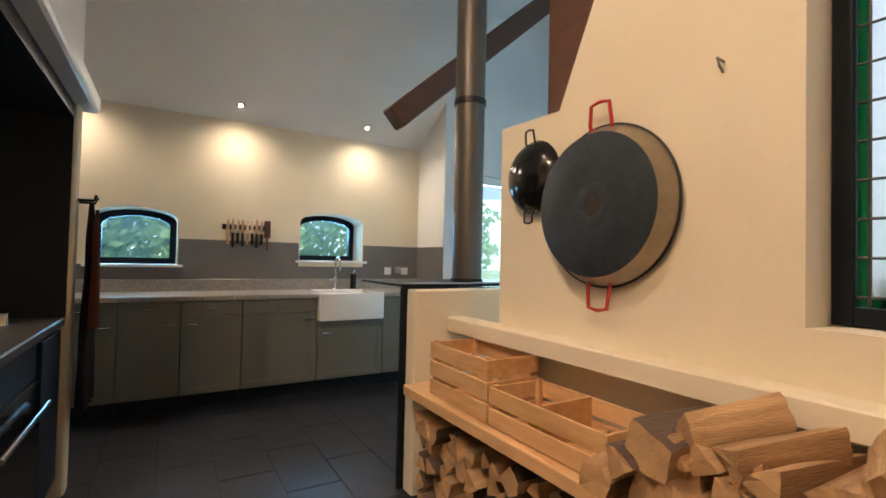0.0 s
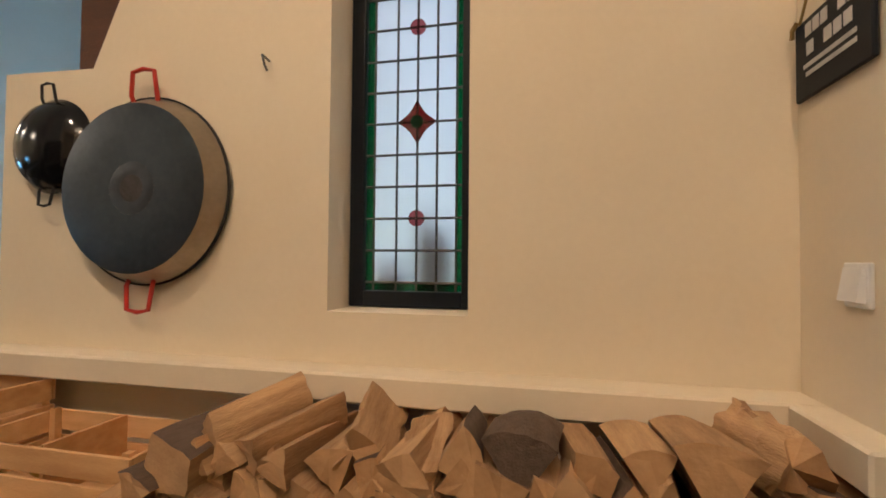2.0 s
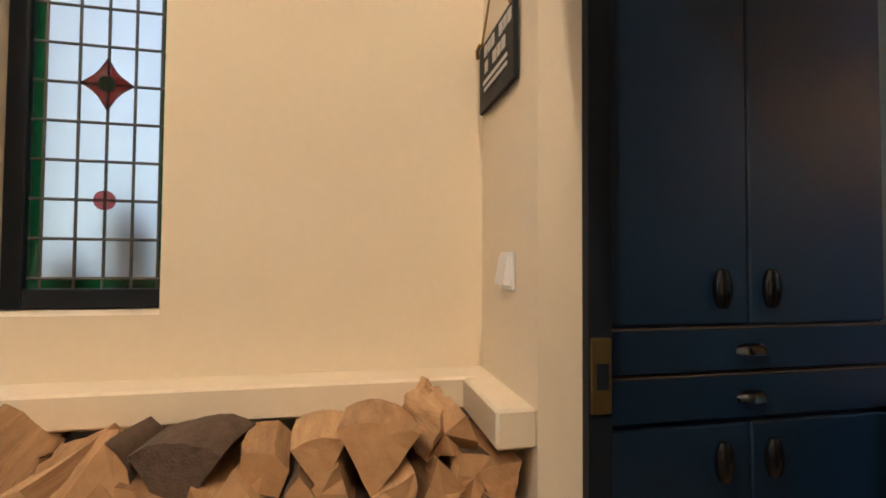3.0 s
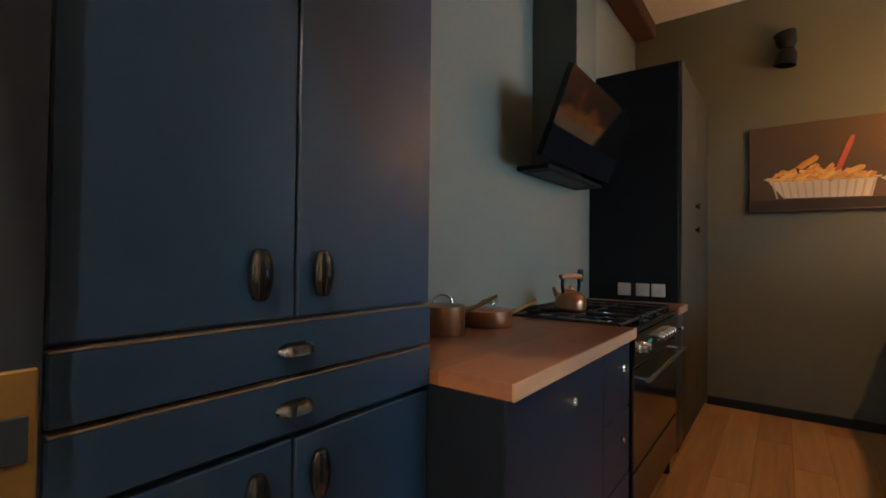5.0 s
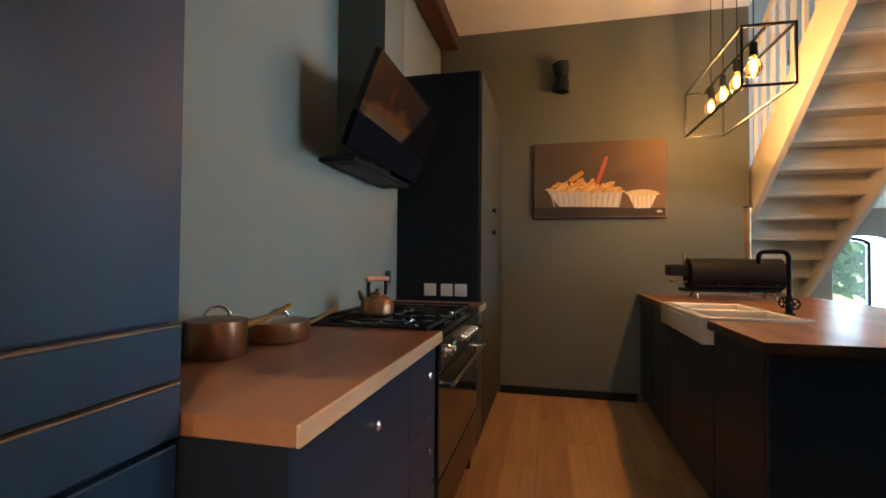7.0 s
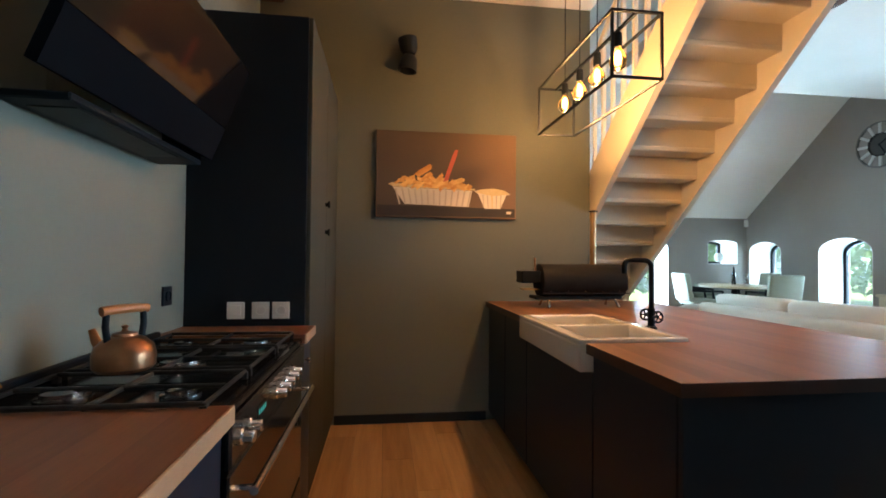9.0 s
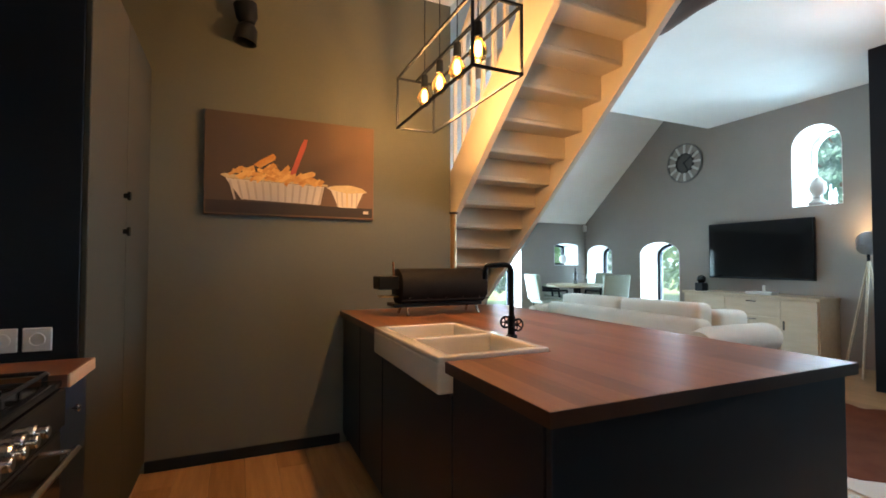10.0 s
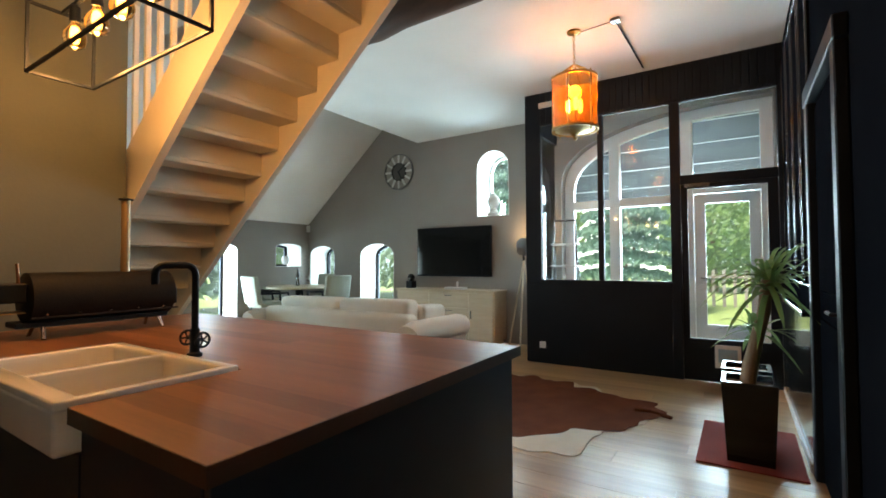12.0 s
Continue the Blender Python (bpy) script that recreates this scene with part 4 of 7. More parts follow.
for k in range(5):
    part("rivet", lathe(bmesh.new(), [(0.006, 0), (0.005, 0.004), (0, 0.006)], 10, Matrix.Translation((-0.36 - 0.125 * k, -3.612, 1.045)) @ Matrix.Rotation(-math.pi / 2, 4, "X")), CHROME, gr, "bright rivet", True)
part("burner_box", boxes((-0.30, -0.165, -3.79, -3.65, 1.10, 1.185), bevel=0.006), BLACK, gr, "black box at the end")
part("tray", boxes((-0.31, -0.19, -3.77, -3.67, 1.05, 1.058)), BRASS, gr, "thin metal tray")
part("stand", boxes((-0.90, -0.26, -3.79, -3.65, 0.985, 1.01), bevel=0.004), BLACK, gr)
for x in (-0.85, -0.36):
    for s in (-1, 1):
        part("leg", tube(bmesh.new(), [(x + 0.0, -3.72 + s * 0.05, 1.0), (x - 0.01 if x < -0.5 else x + 0.01, -3.72 + s * 0.10, 0.931)], 0.009), CHROME, gr, "bright metal leg", True)
part("flue", tube(bmesh.new(), [(-0.715, -3.72, 1.22), (-0.715, -3.72, 1.61)], 0.021, 16), mat("heat_stained_flue", (0.30, 0.20, 0.11), (0.42, 0.30, 0.17), 0.4, 0.7), gr, "heat-stained metal flue", True)
part("cap", lathe(bmesh.new(), [(0.034, 0), (0.034, 0.006), (0, 0.014)], 18, Matrix.Translation((-0.715, -3.72, 1.612))), BLACK, gr, smooth=True)
part("side_handle", tube(bmesh.new(), [(-0.932, -3.70, 1.13), (-0.965, -3.70, 1.13), (-0.965, -3.70, 1.05), (-0.932, -3.70, 1.05)], 0.008), IRON, gr, smooth=True)

part("lever", tube(bmesh.new(), [(-0.285, -3.72, 1.18), (-0.28, -3.72, 1.275)], 0.007), COPPER, gr, "short copper lever", True)
gr.location.x += 0.045

# ---- pendant lamp with a wire cage ----
pend = thing("pendant_lamp", "black wire box pendant with four glowing bulbs", "pendant lamp", (-0.345, -3.09, 3.325))
CX0, CX1, CY0, CY1, CZ0, CZ1 = -0.47, -0.22, -3.6, -2.58, 2.125, 2.44
for a, b in [((x, CY0, z), (x, CY1, z)) for x in (CX0, CX1) for z in (CZ0, CZ1)] + [((CX0, y, z), (CX1, y, z)) for y in (CY0, CY1) for z in (CZ0, CZ1)] + [((x, y, CZ0), (x, y, CZ1)) for x in (CX0, CX1) for y in (CY0, CY1)]:
    lo, hi = [min(p, q) - 0.006 for p, q in zip(a, b)], [max(p, q) + 0.006 for p, q in zip(a, b)]
    part("cage_bar", boxes((lo[0], hi[0], lo[1], hi[1], lo[2], hi[2])), BLACK, pend)
part("rail", boxes((-0.352, -0.338, CY0 + 0.006, CY1 - 0.006, 2.432, 2.446)), BLACK, pend)
for y in (-3.45, -3.22, -2.99, -2.76):
    part("cord", tube(bmesh.new(), [(-0.345, y, 2.44), (-0.345, y, 3.325)], 0.003, 6), BLACK, pend)
    h = part("lamp_holder", lathe(bmesh.new(), [(0.006, 0.085), (0.02, 0.07), (0.022, 0), (0, 0)], 16, Matrix.Translation((-0.345, y, 2.352))), BLACK, pend, smooth=True)
    b = part("bulb", lathe(bmesh.new(), [(0.014, 0), (0.022, -0.02), (0.041, -0.05), (0.045, -0.075), (0.036, -0.105), (0.015, -0.12), (0, -0.122)], 22, Matrix.Translation((-0.345, y, 2.353))), AMBERGLASS, pend, "amber glass bulb", True)
    b.visible_shadow = False
    part("filament", lathe(bmesh.new(), [(0, -0.022), (0.008, -0.03), (0.013, -0.06), (0.011, -0.085), (0, -0.095)], 14, Matrix.Translation((-0.345, y, 2.353))), BULB, b, "glowing filament", True)
part("ceiling_plate", boxes((-0.40, -0.29, -3.5, -2.7, 3.305, 3.325), bevel=0.004), BLACK, pend)

# ---- stair to the loft ----
stair = thing("staircase", "white painted closed stair seen from below", "staircase", (-1.27, -4.5, 0), kind="structure")
SX0, SX1 = -1.65, -0.92


def stair_y(k):
    return -4.535 + 0.1995 * k


def stair_z(k):
    return 1.402 + 0.170 * k


for k in range(-8, 12):
    y, z = stair_y(k), stair_z(k)
    part("tread", boxes((SX0, SX1, y - 0.235, y, z, z + 0.034), bevel=0.006), STAIRW, stair)
    part("riser", boxes((SX0, SX1, y - 0.020, y - 0.002, z + 0.034, z + 0.170)), STAIRW, stair)


def string_low(y):
    return 1.252 + 0.826 * (y + 4.64)


for x0, x1 in ((SX0 - 0.045, SX0), (SX1, SX1 + 0.045)):
    bm = bmesh.new()
    ya, yb = -6.15, -2.33
    lift = 0.40
    prism(bm, [(ya + 0.05, 0.0), (ya, string_low(ya) + lift), (yb, string_low(yb) + lift), (yb, string_low(yb))], "x", x0, x1)
    part("stringer", bm, STAIRW, stair)
for k in range(0, 17):
    y = -4.95 + 0.155 * k
    part("baluster", boxes((-0.913, -0.885, y - 0.014, y + 0.014, string_low(y) + 0.38, string_low(y) + 1.28)), WHITE, stair, "square white baluster")
bm = tube(bmesh.new(), [(-0.90, y, string_low(y) + 1.30) for y in (-5.1, -4.0, -3.0, -2.35)], 0.024)
part("handrail", bm, STAIRW, stair, smooth=True)

# crooked timber under the living room ceiling
bm = bmesh.new()
pts = [(-2.52 - 0.05 * math.sin(k * 1.3), -5.82 + 0.32 * k, CEIL - 0.04 - 0.03 * math.sin(k * 0.9) - 0.07 * max(0, 1 - abs(k - 7) / 4)) for k in range(15)]
tube(bm, pts, 0.115, 14)
for v in bm.verts:
    v.co += 0.018 * noise.noise_vector(v.co * 4)
solid("timber_beam", bm, BEAM, "crooked old timber under the white ceiling", "beam", "structure", True)


# ---- windows and partition of the living room ----
def arch_frame(parent, axis, plane, u0, u1, v0, v1, rise, w, d, material, n=10, reach=0):
    """A frame round an arched opening, a face w wide and d deep."""
    if reach:
        outer, inner = half_arch(u0, u1, v0, v1, rise, reach), half_arch(u0 + w, u1 - w, v0 + w, v1 - w, rise - w * 0.2, reach - w)
    else:
        outer, inner = arch(u0, u1, v0, v1, rise, n), arch(u0 + w, u1 - w, v0 + w, v1 - w, max(0.01, rise - w * 0.2), n)
    bm = bmesh.new()

    def at(u, v, t):
        return (t, u, v) if axis == "x" else (u, t, v)
    rows = [[bm.verts.new(at(u, v, t)) for u, v in loop] for loop, t in ((outer, plane), (inner, plane), (inner, plane + d), (outer, plane + d))]
    cnt = len(outer)
    for a, b in ((0, 1), (1, 2), (2, 3), (3, 0)):
        for k in range(cnt):
            bm.faces.new((rows[a][k], rows[a][(k + 1) % cnt], rows[b][(k + 1) % cnt], rows[b][k]))
    part("window_frame", bm, material, parent)
    bm = bmesh.new()
    prism(bm, inner, axis, plane + d * 0.4, plane + d * 0.4 + 0.006)
    g = part("pane", bm, VEILED if plane > 5 else THINVEIL, parent, "clear glass pane")
    g.visible_shadow = False


WFRAME = mat("white_window_paint", (0.72, 0.72, 0.70), (0.78, 0.78, 0.76), 0.45, scale=4, bump=0.05)
for k, (u0, u1, v0, v1, rise, label) in enumerate(((-4.61, -4.03, 2.02, 3.09, 0.28, "high arched window in a deep white reveal"), (-7.21, -6.37, 0.12, 1.64, 0.22, "low arched window in a deep white reveal"), (-8.64, -7.92, 0.75, 1.63, 0.18, "small arched window near the dining table"))):
    w = thing("window_%d" % (k + 1), label, "window", (TV - 0.3, (u0 + u1) / 2, v0), kind="structure")
    arch_frame(w, "x", TV - 0.51, u0 + 0.004, u1 - 0.004, v0 + 0.004, v1 - 0.004, rise, 0.045, 0.05, WFRAME if k == 0 else BLACK)
    o, i = arch(u0, u1, v0, v1, rise), arch(u0 + 0.006, u1 - 0.006, v0 + 0.006, v1 - 0.006, rise)
    bm = bmesh.new()
    a, b, c, e = ([bm.verts.new((x, u, v)) for u, v in l] for l, x in ((o, TV - 0.45), (o, TV + 0.003), (i, TV + 0.003), (i, TV - 0.45)))
    for p, q in ((b, c), (c, e)):
        for j in range(len(p)):
            bm.faces.new((p[j], p[(j + 1) % len(p)], q[(j + 1) % len(q)], q[j]))
    part("reveal", bm, WHITE, w, "white painted reveal")
for k, (u0, u1, v0, v1, rise, label) in enumerate(((-6.0, -5.37, 1.205, 1.67, 0.06, "small low window with a black frame"), (-4.55, -3.75, 0.05, 1.65, 0.12, "tall window with a black frame"), (-2.75, -1.95, 0.05, 1.65, 0.12, "tall window with a black frame"))):
    w = thing("window_%d" % (k + 4), label, "window", ((u0 + u1) / 2, SOUTH - 0.3, v0), kind="structure")
    arch_frame(w, "y", SOUTH - 0.51, u0 + 0.004, u1 - 0.004, v0 + 0.004, v1 - 0.004, rise, 0.045, 0.05, BLACK)
    o, i = arch(u0, u1, v0, v1, rise), arch(u0 + 0.006, u1 - 0.006, v0 + 0.006, v1 - 0.006, rise)
    bm = bmesh.new()
    a, b, c, e = ([bm.verts.new((u, y, v)) for u, v in l] for l, y in ((o, SOUTH - 0.45), (o, SOUTH + 0.003), (i, SOUTH + 0.003), (i, SOUTH - 0.45)))
    for p, q in ((b, c), (c, e)):
        for j in range(len(p)):
            bm.faces.new((p[j], p[(j + 1) % len(p)], q[(j + 1) % len(q)], q[j]))
    part("reveal", bm, WHITE, w, "white painted reveal")

# great arched entrance window with white bars and a white door
ent = thing("window_entrance", "great arched entrance window with white bars", "window", (TV - 0.2, -1.87, 0), kind="structure")
arch_frame(ent, "x", TV - 0.25, -3.175, -0.605, 0.055, 3.275, 0.88, 0.13, 0.09, WFRAME, 16, 2.165)
for y, w, z in ((-2.46, 0.14, 2.99), (-1.55, 0.16, 3.13)):
    part("mullion", boxes((TV - 0.26, TV - 0.15, y - w / 2, y + w / 2, 0.16, z), bevel=0.006), WFRAME, ent)
for y0, y1, z in ((-3.05, -2.53, 2.04), (-2.39, -1.63, 2.04), (-1.47, -0.735, 2.15)):
    part("transom", boxes((TV - 0.26, TV - 0.15, y0, y1, z, z + 0.12), bevel=0.006), WFRAME, ent)
for y0, y1 in ((-3.05, -2.53), (-2.39, -1.63)):
    part("panel", boxes((TV - 0.25, TV - 0.17, y0, y1, 0.16, 0.75), bevel=0.006), WFRAME, ent)
dr = part("door", boxes((TV - 0.245, TV - 0.185, -1.465, -1.34, 0.16, 2.14), (TV - 0.245, TV - 0.185, -0.86, -0.74, 0.16, 2.14), (TV - 0.245, TV - 0.185, -1.34, -0.86, 0.16, 0.45), (TV - 0.245, TV - 0.185, -1.34, -0.86, 2.02, 2.14)), WFRAME, ent, "white glazed front door")
part("door_handle", tube(bmesh.new(), [(TV - 0.185, -1.40, 1.05), (TV - 0.13, -1.40, 1.05), (TV - 0.13, -1.29, 1.05)], 0.01), PEWTER, dr, smooth=True)
# striped awning outside it
aw = thing("awning", "grey awning with pale stripes over the entrance", "awning", (TV - 0.9, -1.87, 2.4))
bm = bmesh.new()
prism(bm, [(TV - 0.62, 3.35), (TV - 1.75, 2.30), (TV - 1.75, 2.32), (TV - 0.62, 3.38)], "y", -3.6, 0.6)
part("cloth", bm, mat("grey_awning_cloth", (0.09, 0.095, 0.10), (0.12, 0.125, 0.13), 0.85, scale=3, fine=120), aw)
for k in range(4):
    t = 0.1 + 0.27 * k
    x, z = TV - 0.62 - t, 3.35 - 0.93 * t
    part("stripe", boxes((x - 0.012, x + 0.012, -3.6, 0.6, z - 0.012, z - 0.002)), WFRAME, aw, "pale stripe")
for y in (-3.5, 0.5):
    part("arm", tube(bmesh.new(), [(TV - 0.62, y, 2.35), (TV - 1.75, y, 2.30)], 0.02), WFRAME, aw)

# black glazed vestibule partition
ve = thing("vestibule_partition", "black panelled vestibule partition with large panes", "partition", (VEST - 0.03, -1.93, 0), kind="structure")
part("lower_panel", boxes((VEST - 0.06, VEST - 0.005, -3.29, -1.53, 0, 1.0)), BLACK, ve)
part("sill_rail", boxes((VEST - 0.07, VEST + 0.012, -3.09, -1.585, 1.0, 1.05), bevel=0.004), BLACK, ve)
part("side_panel", boxes((TV, VEST - 0.06, -3.29, -3.24, 0, 1.0)), BLACK, ve)
part("side_panel", boxes((TV, VEST - 0.06, -3.29, -3.24, 3.01, CEIL)), BLACK, ve)
part("post", boxes((VEST - 0.07, VEST, -3.29, -3.085, 1.0, CEIL), bevel=0.004), BLACK, ve)
part("post", boxes((VEST - 0.07, VEST + 0.004, -2.375, -2.315, 1.05, 3.01), bevel=0.004), BLACK, ve)
part("post", boxes((VEST - 0.07, VEST + 0.004, -1.60, -1.50, 0, 3.01), bevel=0.004), BLACK, ve)
part("post", boxes((VEST - 0.07, VEST + 0.004, -0.635, NORTH, 0, 3.01), bevel=0.004), BLACK, ve)
part("header", boxes((VEST - 0.06, VEST - 0.012, -3.085, NORTH, 3.01, CEIL)), BLACK, ve)
for k in range(34):
    y = -3.05 + 0.072 * k
    part("header_board", boxes((VEST - 0.013, VEST - 0.002, y - 0.033, y + 0.033, 3.03, CEIL - 0.01), bevel=0.004), BLACK, ve)
part("transom", boxes((VEST - 0.07, VEST + 0.002, -1.50, -0.635, 2.10, 2.20), bevel=0.004), BLACK, ve)
dr = part("door", boxes((VEST - 0.055, VEST - 0.012, -1.497, -1.435, 0.01, 2.097), (VEST - 0.055, VEST - 0.012, -0.725, -0.637, 0.01, 2.097), (VEST - 0.055, VEST - 0.012, -1.435, -0.725, 0.01, 0.45), (VEST - 0.055, VEST - 0.012, -1.435, -0.725, 2.05, 2.097)), BLACK, ve, "black glazed door")
part("closer", boxes((VEST - 0.01, VEST + 0.03, -1.46, -1.22, 2.06, 2.10), bevel=0.004), PEWTER, dr, "metal door closer")
part("flap", boxes((VEST - 0.011, VEST - 0.004, -1.21, -0.98, 0.16, 0.40), bevel=0.004), PLASTIC, dr, "white pet flap")
part("flap_window", boxes((VEST - 0.0035, VEST - 0.001, -1.18, -1.01, 0.22, 0.36)), mat("pale_flap_glass", (0.35, 0.5, 0.62), rough=0.15, bump=0), dr, "pale blue flap window")
for y0, y1, z0, z1 in ((-3.085, -2.375, 1.05, 3.01), (-2.315, -1.60, 1.05, 3.01), (-1.50, -0.635, 2.20, 3.01), (-1.435, -0.725, 0.45, 2.05)):
    g = part("pane", boxes((VEST - 0.038, VEST - 0.033, y0, y1, z0, z1)), PANE, ve, "large clear pane")
    g.visible_shadow = False
g = part("pane", boxes((TV + 0.01, VEST - 0.07, -3.268, -3.263, 1.0, 3.01)), PANE, ve, "large clear pane")
g.visible_shadow = False
vt = thing("air_grille", "small cream air grille over the partition", "grille", (VEST, -3.0, 3.27))
part("grille", boxes((VEST, VEST + 0.012, -3.10, -2.90, 3.23, 3.30), bevel=0.003), PLASTIC, vt)
socket("wall_socket", "cream socket low on the black partition", pose(VEST - 0.004, -3.08, 0.23, 0, 0, 90))

# black north wall: door, panels, shelf
nd = thing("door_2", "closed black door in the black panelled wall", "door", (-2.5, NORTH, 0), kind="structure")
part("leaf", boxes((-2.93, -2.10, NORTH - 0.012, NORTH - 0.002, 0.01, 2.16), bevel=0.003), MATTBLACK, nd)
part("casing", boxes((-3.03, -2.935, NORTH - 0.05, NORTH, 0, 2.19), bevel=0.006), BLACK, nd)
part("casing", boxes((-2.095, -2.0, NORTH - 0.05, NORTH, 0, 2.19), bevel=0.006), BLACK, nd)
part("lintel", boxes((-3.05, -1.98, NORTH - 0.055, NORTH, 2.19, 2.29), bevel=0.006), BLACK, nd)
for z0, z1 in ((0.2, 0.95), (1.1, 2.0)):
    part("panel", boxes((-2.83, -2.20, NORTH - 0.022, NORTH - 0.011, z0, z1), bevel=0.006), MATTBLACK, nd)
part("door_handle", tube(bmesh.new(), [(-2.17, NORTH - 0.012, 1.03), (-2.17, NORTH - 0.06, 1.03), (-2.29, NORTH - 0.06, 1.03)], 0.009), IRON, nd, smooth=True)
for k in range(4):
    x = -5.05 + 0.5 * k
    wp = thing("wall_panel", "raised black wall panel with thin glossy mouldings", "panelling", (x + 0.21, NORTH, 1.1), kind="structure")
    part("field", boxes((x + 0.02, x + 0.40, NORTH - 0.014, NORTH - 0.001, 1.12, 3.18)), MATTBLACK, wp)
    for e in (x, x + 0.40):
        part("moulding", boxes((e, e + 0.02, NORTH - 0.026, NORTH - 0.001, 1.10, 3.2), bevel=0.007, seg=3), BLACKGLOSS, wp, "thin glossy moulding", True)
    for z in (1.10, 3.18):
        part("moulding", boxes((x + 0.021, x + 0.399, NORTH - 0.026, NORTH - 0.001, z, z + 0.02), bevel=0.007, seg=3), BLACKGLOSS, wp, "thin glossy moulding", True)
sh = thing("radiator_cover", "glossy black radiator cover with a shelf", "radiator cover", (-4.1, NORTH - 0.05, 0))
part("front", boxes((-5.08, -3.08, NORTH - 0.045, NORTH - 0.001, 0.06, 0.93), bevel=0.004), BLACKGLOSS, sh)
part("shelf", boxes((-5.08, -3.06, NORTH - 0.09, NORTH - 0.001, 0.93, 0.96), bevel=0.005), BLACKGLOSS, sh)
solid("baseboard_north", boxes((-5.08, -3.06, NORTH - 0.06, NORTH - 0.046, 0, 0.055), bevel=0.003), WFRAME, "pale skirting under the radiator cover", "baseboard", "structure")

# ---- living room things ----
tv = thing("television", "large black flat television on the wall", "television", (TV + 0.05, -5.1, 1.0))
part("bracket", boxes((TV + 0.002, TV + 0.03, -5.35, -4.85, 1.25, 1.6)), BLACK, tv)
part("casing", boxes((TV + 0.03, TV + 0.075, -5.78, -4.32, 1.035, 1.87), bevel=0.005), BLACK, tv)
part("screen", boxes((TV + 0.0745, TV + 0.077, -5.765, -4.335, 1.06, 1.855)), SCREEN, tv, "glossy dark screen")

sb = thing("sideboard", "pale limed oak sideboard under the television", "sideboard", (-5.97, -4.92, 0))
SB0, SB1 = -5.95, -4.09
part("body", boxes((TV + 0.004, -5.775, SB0, SB1, 0.06, 0.80), bevel=0.003), LIMED, sb)
part("top", boxes((TV + 0.004, -5.74, SB0 - 0.015, SB1 + 0.015, 0.80, 0.835), bevel=0.004), LIMED, sb)
part("plinth", boxes((TV + 0.05, -5.80, SB0 + 0.03, SB1 - 0.03, 0, 0.06)), LIMED, sb)
for y0, y1 in ((SB0 + 0.02, -5.28), (-4.53, SB1 - 0.02)):
    d = part("door", boxes((-5.775, -5.755, y0, y1, 0.08, 0.79), bevel=0.003), LIMED, sb)
    part("handle", boxes((-5.755, -5.745, y1 - 0.05 if y0 < -5.5 else y0 + 0.03, y1 - 0.03 if y0 < -5.5 else y0 + 0.05, 0.4, 0.52)), PEWTER, d)
for z0, z1 in ((0.08, 0.31), (0.315, 0.55), (0.555, 0.79)):
    d = part("drawer", boxes((-5.775, -5.755, -5.275, -4.535, z0, z1), bevel=0.003), LIMED, sb)
    part("handle", boxes((-5.755, -5.745, -4.97, -4.84, z1 - 0.05, z1 - 0.035)), PEWTER, d)
sk = thing("loudspeaker", "small black speaker with a round top", "speaker", (-5.9, -5.75, 0.835))
part("base", boxes((-5.97, -5.84, -5.82, -5.68, 0.835, 0.96), bevel=0.01), BLACK, sk)
bm = bmesh.new()
bmesh.ops.create_uvsphere(bm, u_segments=18, v_segments=12, radius=0.065, matrix=Matrix.Translation((-5.905, -5.75, 1.015)))
part("globe", bm, BLACKGLOSS, sk, smooth=True)
rt = thing("router", "flat white router box on the sideboard", "router", (-5.9, -4.85, 0.835))
part("box", boxes((-6.0, -5.83, -5.03, -4.68, 0.836, 0.872), bevel=0.008), PLASTIC, rt)
part("stand", boxes((-5.96, -5.93, -4.86, -4.83, 0.872, 0.96), bevel=0.004), PLASTIC, rt)

# clock
ck = thing("wall_clock", "round iron skeleton clock with pale numerals", "clock", (TV, -6.23, 2.95))
C = Matrix.Translation((TV + 0.003, -6.24, 2.95)) @ Matrix.Rotation(math.pi / 2, 4, "Y")
part("rim", lathe(bmesh.new(), [(0.33, 0), (0.33, 0.03), (0.312, 0.03), (0.312, 0), (0.33, 0)], 40, C), mat("grey_clock_iron", (0.10, 0.10, 0.098), (0.15, 0.148, 0.14), 0.55, scale=12), ck, smooth=True)
part("inner_ring", lathe(bmesh.new(), [(0.17, 0.002), (0.17, 0.02), (0.15, 0.02), (0.15, 0.002), (0.17, 0.002)], 32, C), IRON, ck, smooth=True)
part("face", lathe(bmesh.new(), [(0, 0.001), (0.16, 0.001), (0.16, 0.004), (0, 0.004)], 40, C), mat("grey_clock_face", (0.07, 0.066, 0.062), rough=0.7), ck)
for k in range(12):
    a = 2 * math.pi * k / 12
    part("numeral_bar", box(bmesh.new(), 0.165, 0.315, -0.018, 0.018, 0.002, 0.022, C @ Matrix.Rotation(a, 4, "Z")), PAPER, ck, "pale numeral bar")
for a, l in ((0.5, 0.16), (2.2, 0.24)):
    part("pointer", box(bmesh.new(), -0.02, l, -0.009, 0.009, 0.024, 0.028, C @ Matrix.Rotation(a, 4, "Z")), BLACK, ck)

